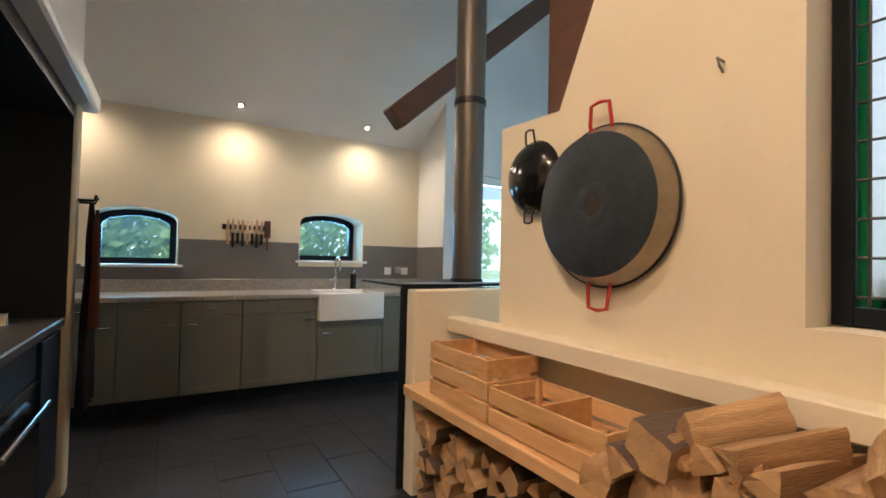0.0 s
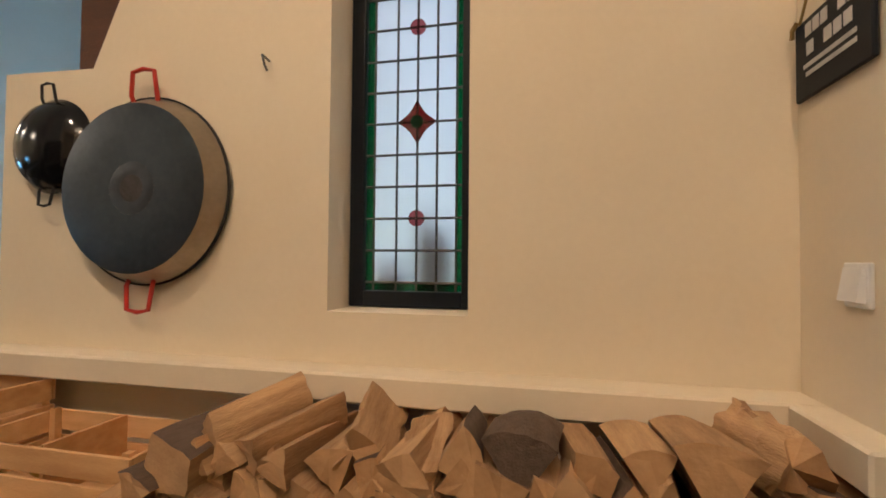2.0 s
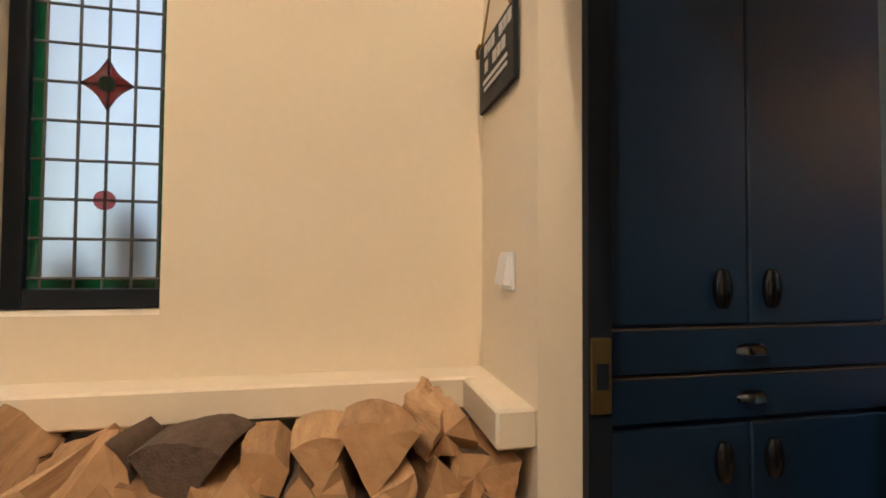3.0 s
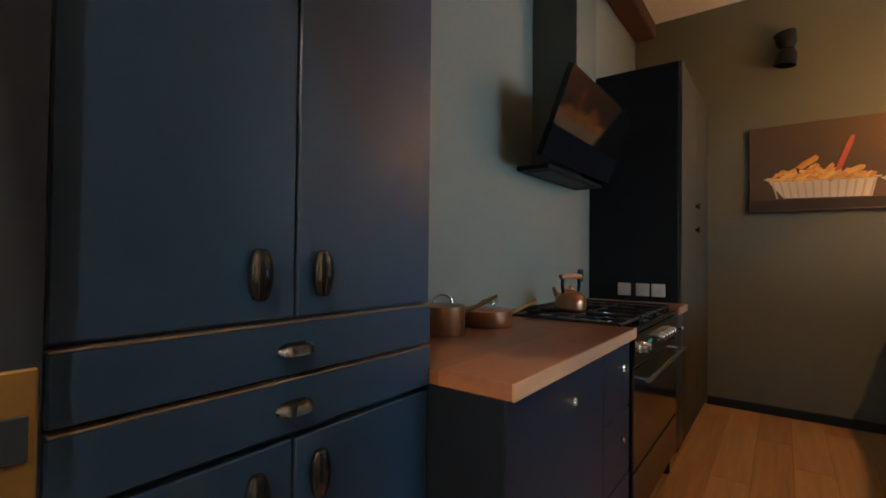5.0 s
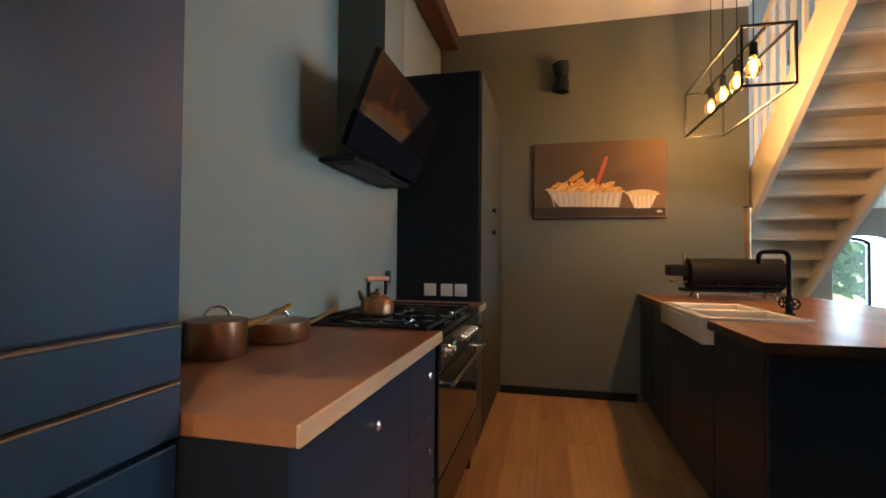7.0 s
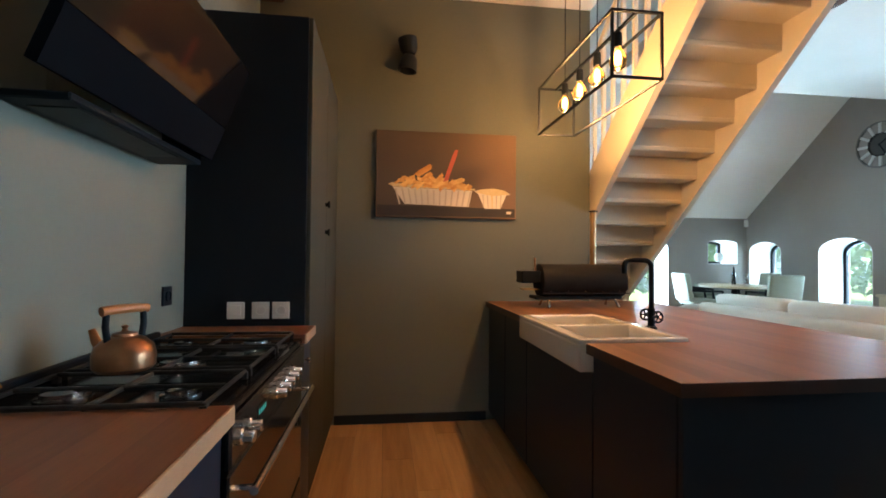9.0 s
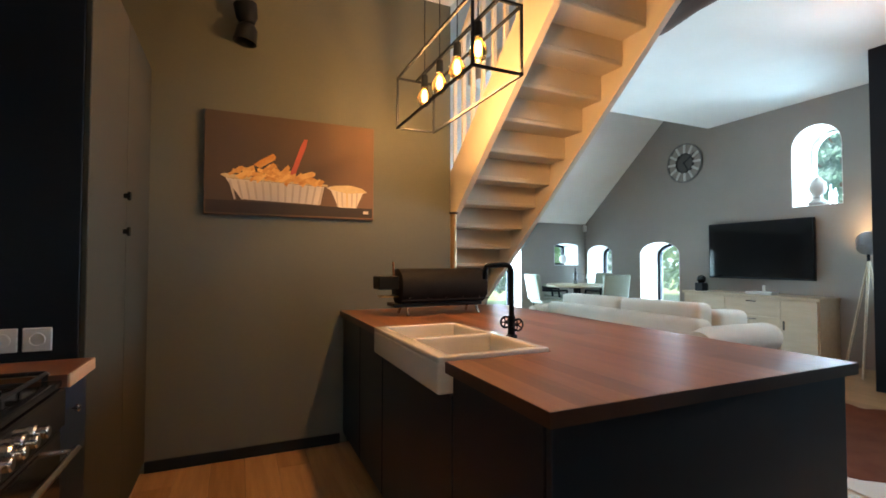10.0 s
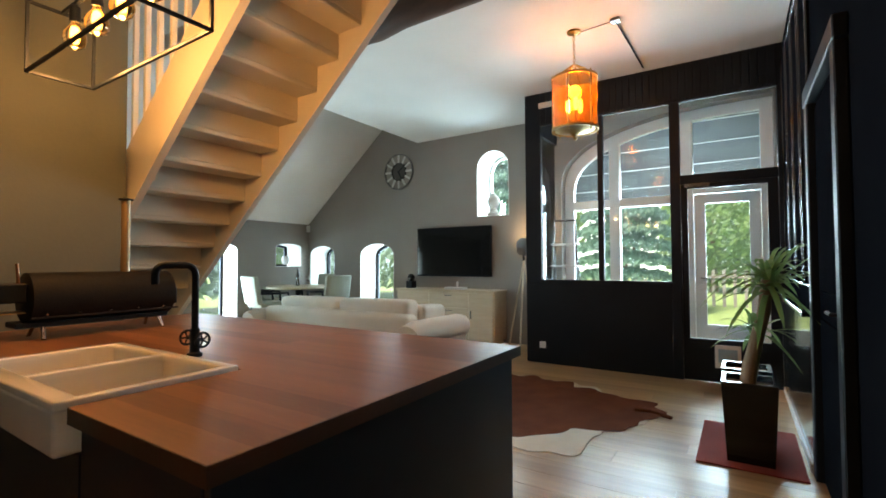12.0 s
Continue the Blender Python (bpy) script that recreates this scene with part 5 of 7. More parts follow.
# plain bust and bottles in the high window
bu = solid("bust", lathe(bmesh.new(), [(0, 2.036), (0.10, 2.036), (0.11, 2.07), (0.055, 2.12), (0.05, 2.16), (0.085, 2.21), (0.10, 2.27), (0.085, 2.34), (0.04, 2.38), (0.025, 2.41), (0, 2.42)], 24, Matrix.Translation((TV - 0.14, -4.37, 0))), mat("grey_stone", (0.42, 0.40, 0.37), (0.5, 0.48, 0.45), 0.8, scale=9), "grey stone bust on the window sill", "bust", smooth=True)
for y, h in ((-4.22, 0.24), (-4.17, 0.2)):
    bt = solid("bottle", lathe(bmesh.new(), [(0, 2.036), (0.022, 2.036), (0.022, 2.036 + h * 0.65), (0.009, 2.036 + h * 0.78), (0.009, 2.036 + h), (0, 2.036 + h)], 14, Matrix.Translation((TV - 0.13, y, 0))), CLEAR, "slim glass bottle on the window sill", "bottle", smooth=True, group="bottles on the sill")

# studio floor lamp
fl = thing("floor_lamp", "tripod floor lamp with a grey studio head", "floor lamp", (-5.78, -3.72, 0))
for a in (0.3, 2.4, 4.5):
    part("leg", tube(bmesh.new(), [(-5.80, -3.62, 1.30), (-5.80 + 0.26 * math.cos(a), -3.66 + 0.24 * math.sin(a), 0.0)], 0.013), LIMED, fl, "pale wooden leg", True)
bm = lathe(bmesh.new(), [(0, -0.09), (0.06, -0.085), (0.09, -0.04), (0.15, 0.07), (0.15, 0.085), (0.14, 0.085), (0.08, -0.03), (0, -0.06)], 26, look((-5.82, -3.64, 1.46), (-6.2, -3.6, 1.62)) @ Matrix.Rotation(math.pi, 4, "Y"))
part("shade", bm, mat("grey_lamp_steel", (0.16, 0.16, 0.165), (0.22, 0.22, 0.22), 0.35, 0.7, scale=6), fl, smooth=True)
part("joint", tube(bmesh.new(), [(-5.80, -3.62, 1.29), (-5.81, -3.63, 1.42)], 0.016), BLACK, fl)

# lantern
ln = thing("lantern", "amber glass lantern on a chain from the ceiling", "ceiling lantern", (-3.78, -2.24, CEIL))
L = Matrix.Translation((-3.78, -2.24, 0))
R, LB, LT = 0.205, 2.50, 2.98
for k in range(6):
    a0, a1 = 2 * math.pi * (k + 0.06) / 6, 2 * math.pi * (k + 0.94) / 6
    bm = bmesh.new()
    n = 6
    cols = [[bm.verts.new(L @ Vector((r * math.cos(a0 + (a1 - a0) * j / n), r * math.sin(a0 + (a1 - a0) * j / n), z))) for r, z in ((R, LB), (R, LT), (R - 0.004, LT), (R - 0.004, LB))] for j in range(n + 1)]
    for c0, c1 in zip(cols, cols[1:]):
        for j in range(4):
            bm.faces.new((c0[j], c0[(j + 1) % 4], c1[(j + 1) % 4], c1[j]))
    g = part("glass_panel", bm, LANTERNGLASS, ln, "amber glass panel", True)
    g.visible_shadow = False
    a = 2 * math.pi * k / 6
    part("upright", tube(bmesh.new(), [L @ Vector((R * math.cos(a), R * math.sin(a), LB - 0.04)), L @ Vector((R * math.cos(a), R * math.sin(a), LT + 0.03))], 0.007), BRASS, ln, smooth=True)
    part("roof_arm", tube(bmesh.new(), [L @ Vector((R * math.cos(a), R * math.sin(a), LT)), L @ Vector((0.6 * R * math.cos(a), 0.6 * R * math.sin(a), LT + 0.06)), L @ Vector((0.02 * math.cos(a), 0.02 * math.sin(a), LT + 0.13))], 0.006), BRASS, ln, smooth=True)
for z in (LB, LT):
    part("hoop", lathe(bmesh.new(), [(R + 0.008, z - 0.010), (R + 0.008, z + 0.010), (R - 0.008, z + 0.010), (R - 0.008, z - 0.010), (R + 0.008, z - 0.010)], 30, L), BRASS, ln, smooth=True)
part("finial", lathe(bmesh.new(), [(R * 0.9, LB - 0.004), (0.05, LB - 0.03), (0.018, LB - 0.06), (0.022, LB - 0.08), (0, LB - 0.10)], 20, L), BRASS, ln, smooth=True)
for k in range(9):
    z = LT + 0.15 + 0.033 * k
    ring = [L @ (Matrix.Rotation(math.pi / 2 * (k % 2), 4, "Z") @ Vector((0.010 * math.cos(a), 0, z + 0.02 * math.sin(a)))) for a in (2 * math.pi * j / 8 for j in range(9))]
    part("chain_link", tube(bmesh.new(), ring, 0.0032, 6), BRASS, ln)
part("ceiling_rose", lathe(bmesh.new(), [(0.065, CEIL), (0.06, CEIL - 0.015), (0.02, CEIL - 0.03), (0, CEIL - 0.032)], 20, L), BRASS, ln, smooth=True)
for a in (0.4, 2.5, 4.6):
    b = part("bulb", lathe(bmesh.new(), [(0, 2.80), (0.016, 2.79), (0.026, 2.75), (0.018, 2.70), (0.012, 2.67), (0, 2.67)], 14, L @ Matrix.Translation((0.06 * math.cos(a), 0.06 * math.sin(a), 0))), glow("lantern_bulb", (1.0, 0.55, 0.16), 8), ln, "glowing candle bulb", True)
    part("candle_holder", tube(bmesh.new(), [L @ Vector((0.06 * math.cos(a), 0.06 * math.sin(a), 2.57)), L @ Vector((0.06 * math.cos(a), 0.06 * math.sin(a), 2.67))], 0.011), BRASS, ln, smooth=True)
part("spider", tube(bmesh.new(), [L @ Vector((0, 0, 2.46)), L @ Vector((0, 0, 2.58))], 0.014), BRASS, ln)
cb = thing("lamp_cable", "thin cable fixed along the ceiling beside the lantern", "cable", (-3.76, -1.86, CEIL))
part("cable", tube(bmesh.new(), [(-3.78, -2.22, CEIL - 0.02), (-3.77, -2.0, CEIL - 0.012), (-3.76, -1.86, CEIL - 0.012)], 0.005, 6), PEWTER, cb)
part("junction_box", boxes((-3.80, -3.72, -1.90, -1.82, CEIL - 0.025, CEIL)), PEWTER, cb)
part("cable", tube(bmesh.new(), [(-3.76, -1.86, CEIL - 0.012), (-4.4, -1.84, CEIL - 0.012), (-4.96, -1.83, CEIL - 0.012)], 0.009, 6), PEWTER, cb)

# sofa
def cushion(x0, x1, y0, y1, z0, z1, soft=0.05, puff=0.02):
    bm = box(bmesh.new(), x0, x1, y0, y1, z0, z1)
    bmesh.ops.bevel(bm, geom=bm.edges[:], offset=soft, segments=4, affect="EDGES", profile=0.55)
    c = Vector(((x0 + x1) / 2, (y0 + y1) / 2, (z0 + z1) / 2))
    for v in bm.verts:
        v.co += puff * noise.noise_vector(v.co * 2.2 + c)
    return bm


sf = thing("sofa", "cream upholstered sofa with rolled arms", "sofa", (-3.75, -4.95, 0))
part("base", cushion(-4.25, -3.32, -6.2, -3.80, 0.10, 0.42, 0.04, 0.008), FABRIC, sf, smooth=True)
part("backrest", cushion(-3.52, -3.30, -6.2, -3.85, 0.3, 0.72, 0.07, 0.012), FABRIC, sf, smooth=True)
for y0, y1 in ((-6.1, -5.05), (-5.03, -4.0)):
    part("back_cushion", cushion(-3.74, -3.48, y0, y1, 0.42, 0.85, 0.08, 0.03), FABRIC, sf, smooth=True)
    part("seat_cushion", cushion(-4.27, -3.7, y0, y1, 0.40, 0.56, 0.06, 0.015), FABRIC, sf, smooth=True)
for y in (-6.28, -3.72):
    bm = tube(bmesh.new(), [(-4.14, y, 0.53), (-4.08, y, 0.545), (-3.6, y, 0.55), (-3.25, y, 0.55), (-3.15, y, 0.52)], 0.135, 18)
    box(bm, -4.10, -3.32, y - 0.10, y + 0.10, 0.10, 0.55)
    part("arm", bm, FABRIC, sf, smooth=True)
for x in (-4.18, -3.4):
    for y in (-6.2, -3.8):
        part("foot", tube(bmesh.new(), [(x, y, 0), (x, y, 0.11)], 0.025, 10, 0.032), BLACK, sf)
part("scatter_cushion", cushion(-4.12, -3.70, -4.16, -3.90, 0.58, 0.78, 0.07, 0.03), FABRIC, sf, smooth=True)

# dining table and chairs
dt = thing("dining_table", "round pale dining table on a dark base", "dining table", (-5.35, -8.0, 0))
DT = Matrix.Translation((-5.35, -8.0, 0))
part("tabletop", lathe(bmesh.new(), [(0, 0.80), (0.55, 0.80), (0.57, 0.815), (0.57, 0.835), (0.555, 0.845), (0, 0.845)], 44, DT), LIMED, dt, smooth=True)
part("column", tube(bmesh.new(), [(-5.35, -8.0, 0.02), (-5.35, -8.0, 0.80)], 0.05, 16), BLACK, dt, smooth=True)
part("base", lathe(bmesh.new(), [(0.30, 0), (0.30, 0.02), (0.06, 0.05), (0, 0.05)], 30, DT), BLACK, dt, smooth=True)
chair = thing("dining_chair", "grey-green padded armchair at the dining table", "chair", (0, 0, 0), "chairs round the table")
part("seat", cushion(-0.26, 0.26, -0.26, 0.26, 0.50, 0.60, 0.035, 0.006), GREENFAB, chair, smooth=True)
bm = cushion(-0.26, 0.26, 0.22, 0.31, 0.56, 1.05, 0.035, 0.006)
for v in bm.verts:
    v.co.y += (v.co.z - 0.56) * 0.18
part("backrest", bm, GREENFAB, chair, smooth=True)
for s in (-1, 1):
    part("armrest", tube(bmesh.new(), [(s * 0.27, 0.28, 0.76), (s * 0.28, 0.0, 0.75), (s * 0.28, -0.22, 0.75), (s * 0.28, -0.25, 0.55)], 0.02), BLACK, chair, "black armrest", True)
    for y in (-0.22, 0.22):
        part("leg", tube(bmesh.new(), [(s * 0.22, y * 0.9, 0.50), (s * 0.25, y, 0)], 0.017), BLACK, chair, "black leg")
chair.matrix_basis = pose(-4.68, -7.98, 0, 0, 0, -98)
for x, y, a in ((-5.55, -7.42, -10), (-5.95, -8.1, 100), (-5.35, -8.45, 185)):
    copy_thing(chair, pose(x, y, 0, 0, 0, a))
gl = thing("wine_glass", "clear wine glass on the dining table", "glass", (0, 0, 0), "glasses on the table")
part("bowl", lathe(bmesh.new(), [(0.004, 0.08), (0.03, 0.10), (0.042, 0.14), (0.034, 0.20), (0.033, 0.20), (0.040, 0.14), (0.028, 0.102), (0, 0.09)], 18), CLEAR, gl, smooth=True)
part("foot", lathe(bmesh.new(), [(0.035, 0), (0.033, 0.003), (0.004, 0.008), (0.004, 0.08)], 18), CLEAR, gl, smooth=True)
gl.matrix_basis = pose(-5.25, -7.9, 0.846)
copy_thing(gl, pose(-5.45, -7.85, 0.846))
solid("wine_bottle", lathe(bmesh.new(), [(0, 0), (0.036, 0), (0.037, 0.19), (0.014, 0.25), (0.014, 0.31), (0, 0.31)], 18, Matrix.Translation((-5.38, -8.05, 0.846))), BLACKGLOSS, "dark wine bottle on the dining table", "bottle", smooth=True)
solid("vase", lathe(bmesh.new(), [(0, 1.245), (0.04, 1.245), (0.075, 1.30), (0.08, 1.36), (0.05, 1.42), (0.04, 1.42), (0.06, 1.35), (0, 1.26)], 20, Matrix.Translation((-5.7, SOUTH - 0.12, 0))), PLASTIC, "round pale vase in the small window", "vase", smooth=True)
solid("alarm_sensor", boxes((TV + 0.01, TV + 0.08, SOUTH + 0.01, SOUTH + 0.07, 1.93, 2.07), bevel=0.012), PLASTIC, "white alarm sensor in the corner", "sensor")

# cowhide rug
def blob(cx, cy, rx, ry, seed, z0, z1, wob=0.16, n=120, lobe=0.3):
    pts = []
    for k in range(n):
        a = 2 * math.pi * k / n
        r = 1 + wob * (noise.noise((math.cos(a) * 1.6 + seed, math.sin(a) * 1.6, seed)) * 1.6 + 0.8 * noise.noise((math.cos(a) * 7 + seed, math.sin(a) * 6, seed)))
        r += lobe * math.exp(-((a - 1.75) / 0.42) ** 2) + 0.12 * max(0, math.cos(2 * (a - 0.6))) ** 6
        pts.append((cx + rx * r * math.cos(a), cy + ry * r * math.sin(a)))
    bm = bmesh.new()
    prism(bm, pts, "z", z0, z1)
    return bm


rug = thing("cowhide_rug", "brown and white cowhide rug on the floor", "rug", (-3.5, -2.75, 0))
part("white_hide", blob(-3.40, -2.64, 0.90, 0.84, 3.3, 0.002, 0.006), HIDEW, rug, "white belly hide")
part("brown_hide", blob(-3.56, -2.68, 0.80, 0.80, 5.1, 0.006, 0.009, 0.2, lobe=0.36), HIDE, rug, "dark brown back hide")
part("tail", tube(bmesh.new(), [(-3.72, -1.75, 0.010), (-3.74, -1.62, 0.012), (-3.66, -1.46, 0.010)], 0.022, 8, 0.016), HIDE, rug, "brown tail end")

# mat, planters and yucca
solid("door_mat", boxes((-3.76, -2.88, -1.235, -0.66, 0.001, 0.012), bevel=0.004), REDMAT, "red door mat on the oak floor", "mat")
for k, (x, y, h) in enumerate(((-3.10, -0.94, 0.50), (-3.52, -0.95, 0.50))):
    z = 0.0125
    pl = thing("planter", "tall square glossy black planter on the red mat", "planter", (x, y, z), "black planters")
    bm = bmesh.new()
    lo, hi = 0.125, 0.15
    vs = [[bm.verts.new((x + sx * r, y + sy * r, zz)) for sx, sy in ((-1, -1), (1, -1), (1, 1), (-1, 1))] for r, zz in ((lo, z), (hi, z + h), (hi - 0.025, z + h), (hi - 0.03, z + h - 0.05))]
    for a, b in zip(vs, vs[1:]):
        for j in range(4):
            bm.faces.new((a[j], a[(j + 1) % 4], b[(j + 1) % 4], b[j]))
    bm.faces.new(vs[0][::-1])
    part("pot", bm, BLACKGLOSS, pl)
    part("soil", boxes((x - hi + 0.03, x + hi - 0.03, y - hi + 0.03, y + hi - 0.03, z + h - 0.08, z + h - 0.04)), TRUNK, pl, "dark potting soil")

yu = thing("yucca_plant", "green yucca with a bare trunk in a planter", "plant", (-3.1, -0.92, 0.46))
part("trunk", tube(bmesh.new(), [(-3.10, -0.95, 0.44), (-3.09, -0.91, 0.7), (-3.11, -0.85, 0.95), (-3.11, -0.83, 1.15)], 0.042, 12, 0.034), TRUNK, yu, smooth=True)
part("trunk", tube(bmesh.new(), [(-3.14, -0.97, 0.44), (-3.16, -0.95, 0.6), (-3.17, -0.90, 0.80)], 0.026, 12, 0.020), TRUNK, yu, smooth=True)
rnd = random.Random(5)


def leaf_bm(base, direction, length, width, droop):
    bm = bmesh.new()
    d = Vector(direction).normalized()
    side = d.cross(Vector((0, 0, 1))).normalized()
    n = 6
    prev = None
    for k in range(n + 1):
        t = k / n
        p = Vector(base) + d * length * t + Vector((0, 0, -droop * length * t * t))
        w = width * (0.55 + 0.9 * t) * (1 - t) ** 0.6 if t > 0 else width * 0.5
        up = Vector((0, 0, 0.006 * (1 - t)))
        row = [bm.verts.new(p + side * w + up), bm.verts.new(p), bm.verts.new(p - side * w + up)] if k < n else [bm.verts.new(p)]
        if prev:
            if k < n:
                bm.faces.new((prev[0], prev[1], row[1], row[0]))
                bm.faces.new((prev[1], prev[2], row[2], row[1]))
            else:
                bm.faces.new((prev[0], prev[1], row[0]))
                bm.faces.new((prev[1], prev[2], row[0]))
        prev = row
    return bm


for bx, by, bz, cnt, ln_ in ((-3.11, -0.83, 1.12, 52, 0.44), (-3.17, -0.90, 0.80, 24, 0.30)):
    for k in range(cnt):
        a = k * 2.4 + rnd.uniform(-0.2, 0.2)
        el = rnd.uniform(0.0, 1.3)
        part("leaf", leaf_bm((bx, by, bz + rnd.uniform(-0.07, 0.06)), (math.cos(a) * math.cos(el), math.sin(a) * math.cos(el), math.sin(el)), ln_ * rnd.uniform(0.8, 1.15), 0.025, rnd.uniform(0.2, 0.85)), LEAF, yu)

# folding step ladder in the vestibule
ld = thing("step_ladder", "grey folding step ladder in the vestibule", "ladder", (-5.7, -2.98, 0))
for s in (-0.19, 0.19):
    part("rail", tube(bmesh.new(), [(-5.62, -3.0 + s * 1.15, 0.0), (-5.78, -3.0 + s * 0.8, 1.72)], 0.014), PEWTER, ld, smooth=True)
    part("rear_rail", tube(bmesh.new(), [(-6.05, -3.0 + s * 1.15, 0.0), (-5.80, -3.0 + s * 0.8, 1.45)], 0.012), PEWTER, ld, smooth=True)
part("hoop", tube(bmesh.new(), [(-5.78, -3.15, 1.72), (-5.785, -3.15, 1.84), (-5.785, -2.85, 1.84), (-5.78, -2.85, 1.72)], 0.014), PEWTER, ld, smooth=True)
for k in range(5):
    z = 0.3 + 0.3 * k
    x = -5.62 - 0.16 * z / 1.72
    part("step", boxes((x - 0.09, x + 0.02, -3.19, -2.81, z, z + 0.025), bevel=0.004), PLASTIC, ld)

# ---- front kitchen ----
# leaded window in the niche
lw = thing("window_leaded", "tall leaded window with red and green glass", "window", (1.92, 1.33, 1.1), kind="structure")
WX, WY0, WY1, WZ0, WZ1 = 1.924, 1.118, 1.547, 1.098, 2.615
for y0, y1, z0, z1 in ((WY0, WY0 + 0.045, WZ0, WZ1), (WY1 - 0.05, WY1, WZ0, WZ1), (WY0 + 0.045, WY1 - 0.05, WZ0, WZ0 + 0.052), (WY0 + 0.045, WY1 - 0.05, WZ1 - 0.05, WZ1)):
    part("window_frame", boxes((WX, WX + 0.06, y0, y1, z0, z1), bevel=0.003), BLACK, lw, "black painted frame")
cols = [1.163, 1.184, 1.250, 1.318, 1.388, 1.468, 1.497]
rows = [1.150, 1.178] + [1.178 + 0.107 * k for k in range(1, 14)]
rows = [z for z in rows if z < WZ1 - 0.05] + [WZ1 - 0.05]
GX = WX + 0.022
for i, (a, b) in enumerate(zip(cols, cols[1:])):
    for j, (c, d) in enumerate(zip(rows, rows[1:])):
        border = i in (0, 5) or j == 0
        g = part("pane", boxes((GX, GX + 0.004, a + 0.001, b - 0.001, c + 0.001, d - 0.001)), PANEGREEN if border else MILKY, lw, "green glass pane" if border else "")
for y in cols[1:-1]:
    part("lead", tube(bmesh.new(), [(GX - 0.001, y, rows[0]), (GX - 0.001, y, rows[-1])], 0.0042, 8), LEAD, lw)
for z in rows[1:-1]:
    part("lead", tube(bmesh.new(), [(GX - 0.001, cols[0], z), (GX - 0.001, cols[-1], z)], 0.0042, 8), LEAD, lw)
for z in (rows[3], rows[9]):
    bm = lathe(bmesh.new(), [(0.027, 0), (0.027, 0.006), (0, 0.008)], 20, Matrix.Translation((GX - 0.001, 1.318, z)) @ Matrix.Rotation(-math.pi / 2, 4, "Y"))
    part("red_roundel", bm, PANERED, lw, "red glass roundel", True)
bm = bmesh.new()
zc, yc = rows[6], 1.318
pts = []
for k in range(4):
    a0 = math.pi / 2 * k
    for t in (0, 0.33, 0.67):
        a = a0 + t * math.pi / 2
        r = 0.074 * (1 - 1.1 * t * (1 - t) * 1.6)
        pts.append((yc + r * 0.9 * math.cos(a), zc + r * math.sin(a)))
prism(bm, pts, "x", GX - 0.008, GX - 0.002)
part("red_star", bm, PANERED, lw, "red four-pointed star of glass")
part("star_eye", lathe(bmesh.new(), [(0.022, 0), (0.022, 0.003), (0, 0.004)], 18, Matrix.Translation((GX - 0.008, yc, zc)) @ Matrix.Rotation(-math.pi / 2, 4, "Y")), PANEGREEN, lw, "green glass eye")
for z in rows[2:-1]:
    for y in (WY0 + 0.04, WY1 - 0.045):
        part("lead_tie", boxes((GX - 0.006, GX - 0.001, y - 0.012, y + 0.012, z - 0.004, z + 0.004)), LEAD, lw)
# sills and bottles behind the rippled glass
for y, h, r in ((1.30, 0.34, 0.038), (1.245, 0.26, 0.035), (1.43, 0.16, 0.05)):
    solid("garden_bottle", lathe(bmesh.new(), [(0, 1.10), (r, 1.10), (r, 1.10 + h * 0.7), (r * 0.4, 1.10 + h * 0.85), (r * 0.4, 1.10 + h), (0, 1.10 + h)], 14, Matrix.Translation((2.05, y, 0))), mat("dim_bottle", (0.25, 0.24, 0.24), rough=0.5), "grey bottle behind the rippled window", "bottle", smooth=True, group="bottles behind the window")

# pans on the wall
def wall_pan(y, z, r, depth, name, label, body, rim, ring, handle):
    t = thing(name, label, "pan", (EAST, y, z))
    m = Matrix.Translation((EAST - 0.012, y, z)) @ Matrix.Rotation(-math.pi / 2, 4, "Y")
    if name == "wok":
        prof = [(r, 0.0), (r + 0.004, 0.004), (r * 0.97, depth * 0.2), (r * 0.85, depth * 0.55), (r * 0.6, depth * 0.85), (r * 0.3, depth), (0, depth * 1.02)]
        part("bowl", lathe(bmesh.new(), prof, 44, m), body, t, smooth=True)
    else:
        part("bottom", lathe(bmesh.new(), [(r * 0.87, depth * 0.985), (r * 0.83, depth), (r * 0.5, depth * 0.955), (r * 0.27, depth * 0.93)], 56, m), body, t, "dull blue-black pan base", True)
        # the pan's concentric sheen is painted as a ring of paler metal
        part("sheen_ring", lathe(bmesh.new(), [(r * 0.27, depth * 0.93), (r * 0.20, depth * 0.955), (r * 0.14, depth * 0.93)], 40, m), SHEENRING, t, "paler grey ring painting the sheen", smooth=True)
        part("burnt_middle", lathe(bmesh.new(), [(r * 0.14, depth * 0.93), (r * 0.06, depth * 0.915), (0, depth * 0.92)], 32, m), BURNT, t, "burnt dark middle", True)
        part("side", lathe(bmesh.new(), [(r * 0.985, 0.006), (r * 0.94, depth * 0.4), (r * 0.87, depth * 0.985)], 56, m), rim, t, "worn bare steel side", True)
        part("lip", lathe(bmesh.new(), [(r * 0.98, 0), (r, 0.004), (r, 0.010), (r * 0.98, 0.012), (r * 0.98, 0)], 56, m), IRON, t, smooth=True)
    for s in (-1, 1):
        pts = [m @ Vector((s * px, py, pz)) for px, py, pz in ((r - 0.03, -ring * 0.55, depth * 0.25), (r + 0.0, -ring * 0.6, 0.03), (r + ring * 0.9, -ring * 0.5, 0.035), (r + ring, 0, 0.035), (r + ring * 0.9, ring * 0.5, 0.035), (r, ring * 0.6, 0.03), (r - 0.03, ring * 0.55, depth * 0.25))]
        part("handle", tube(bmesh.new(), pts, 0.0075 if name != "wok" else 0.005, 8), handle, t, "red enamelled loop handle" if name != "wok" else "", True)
    return t


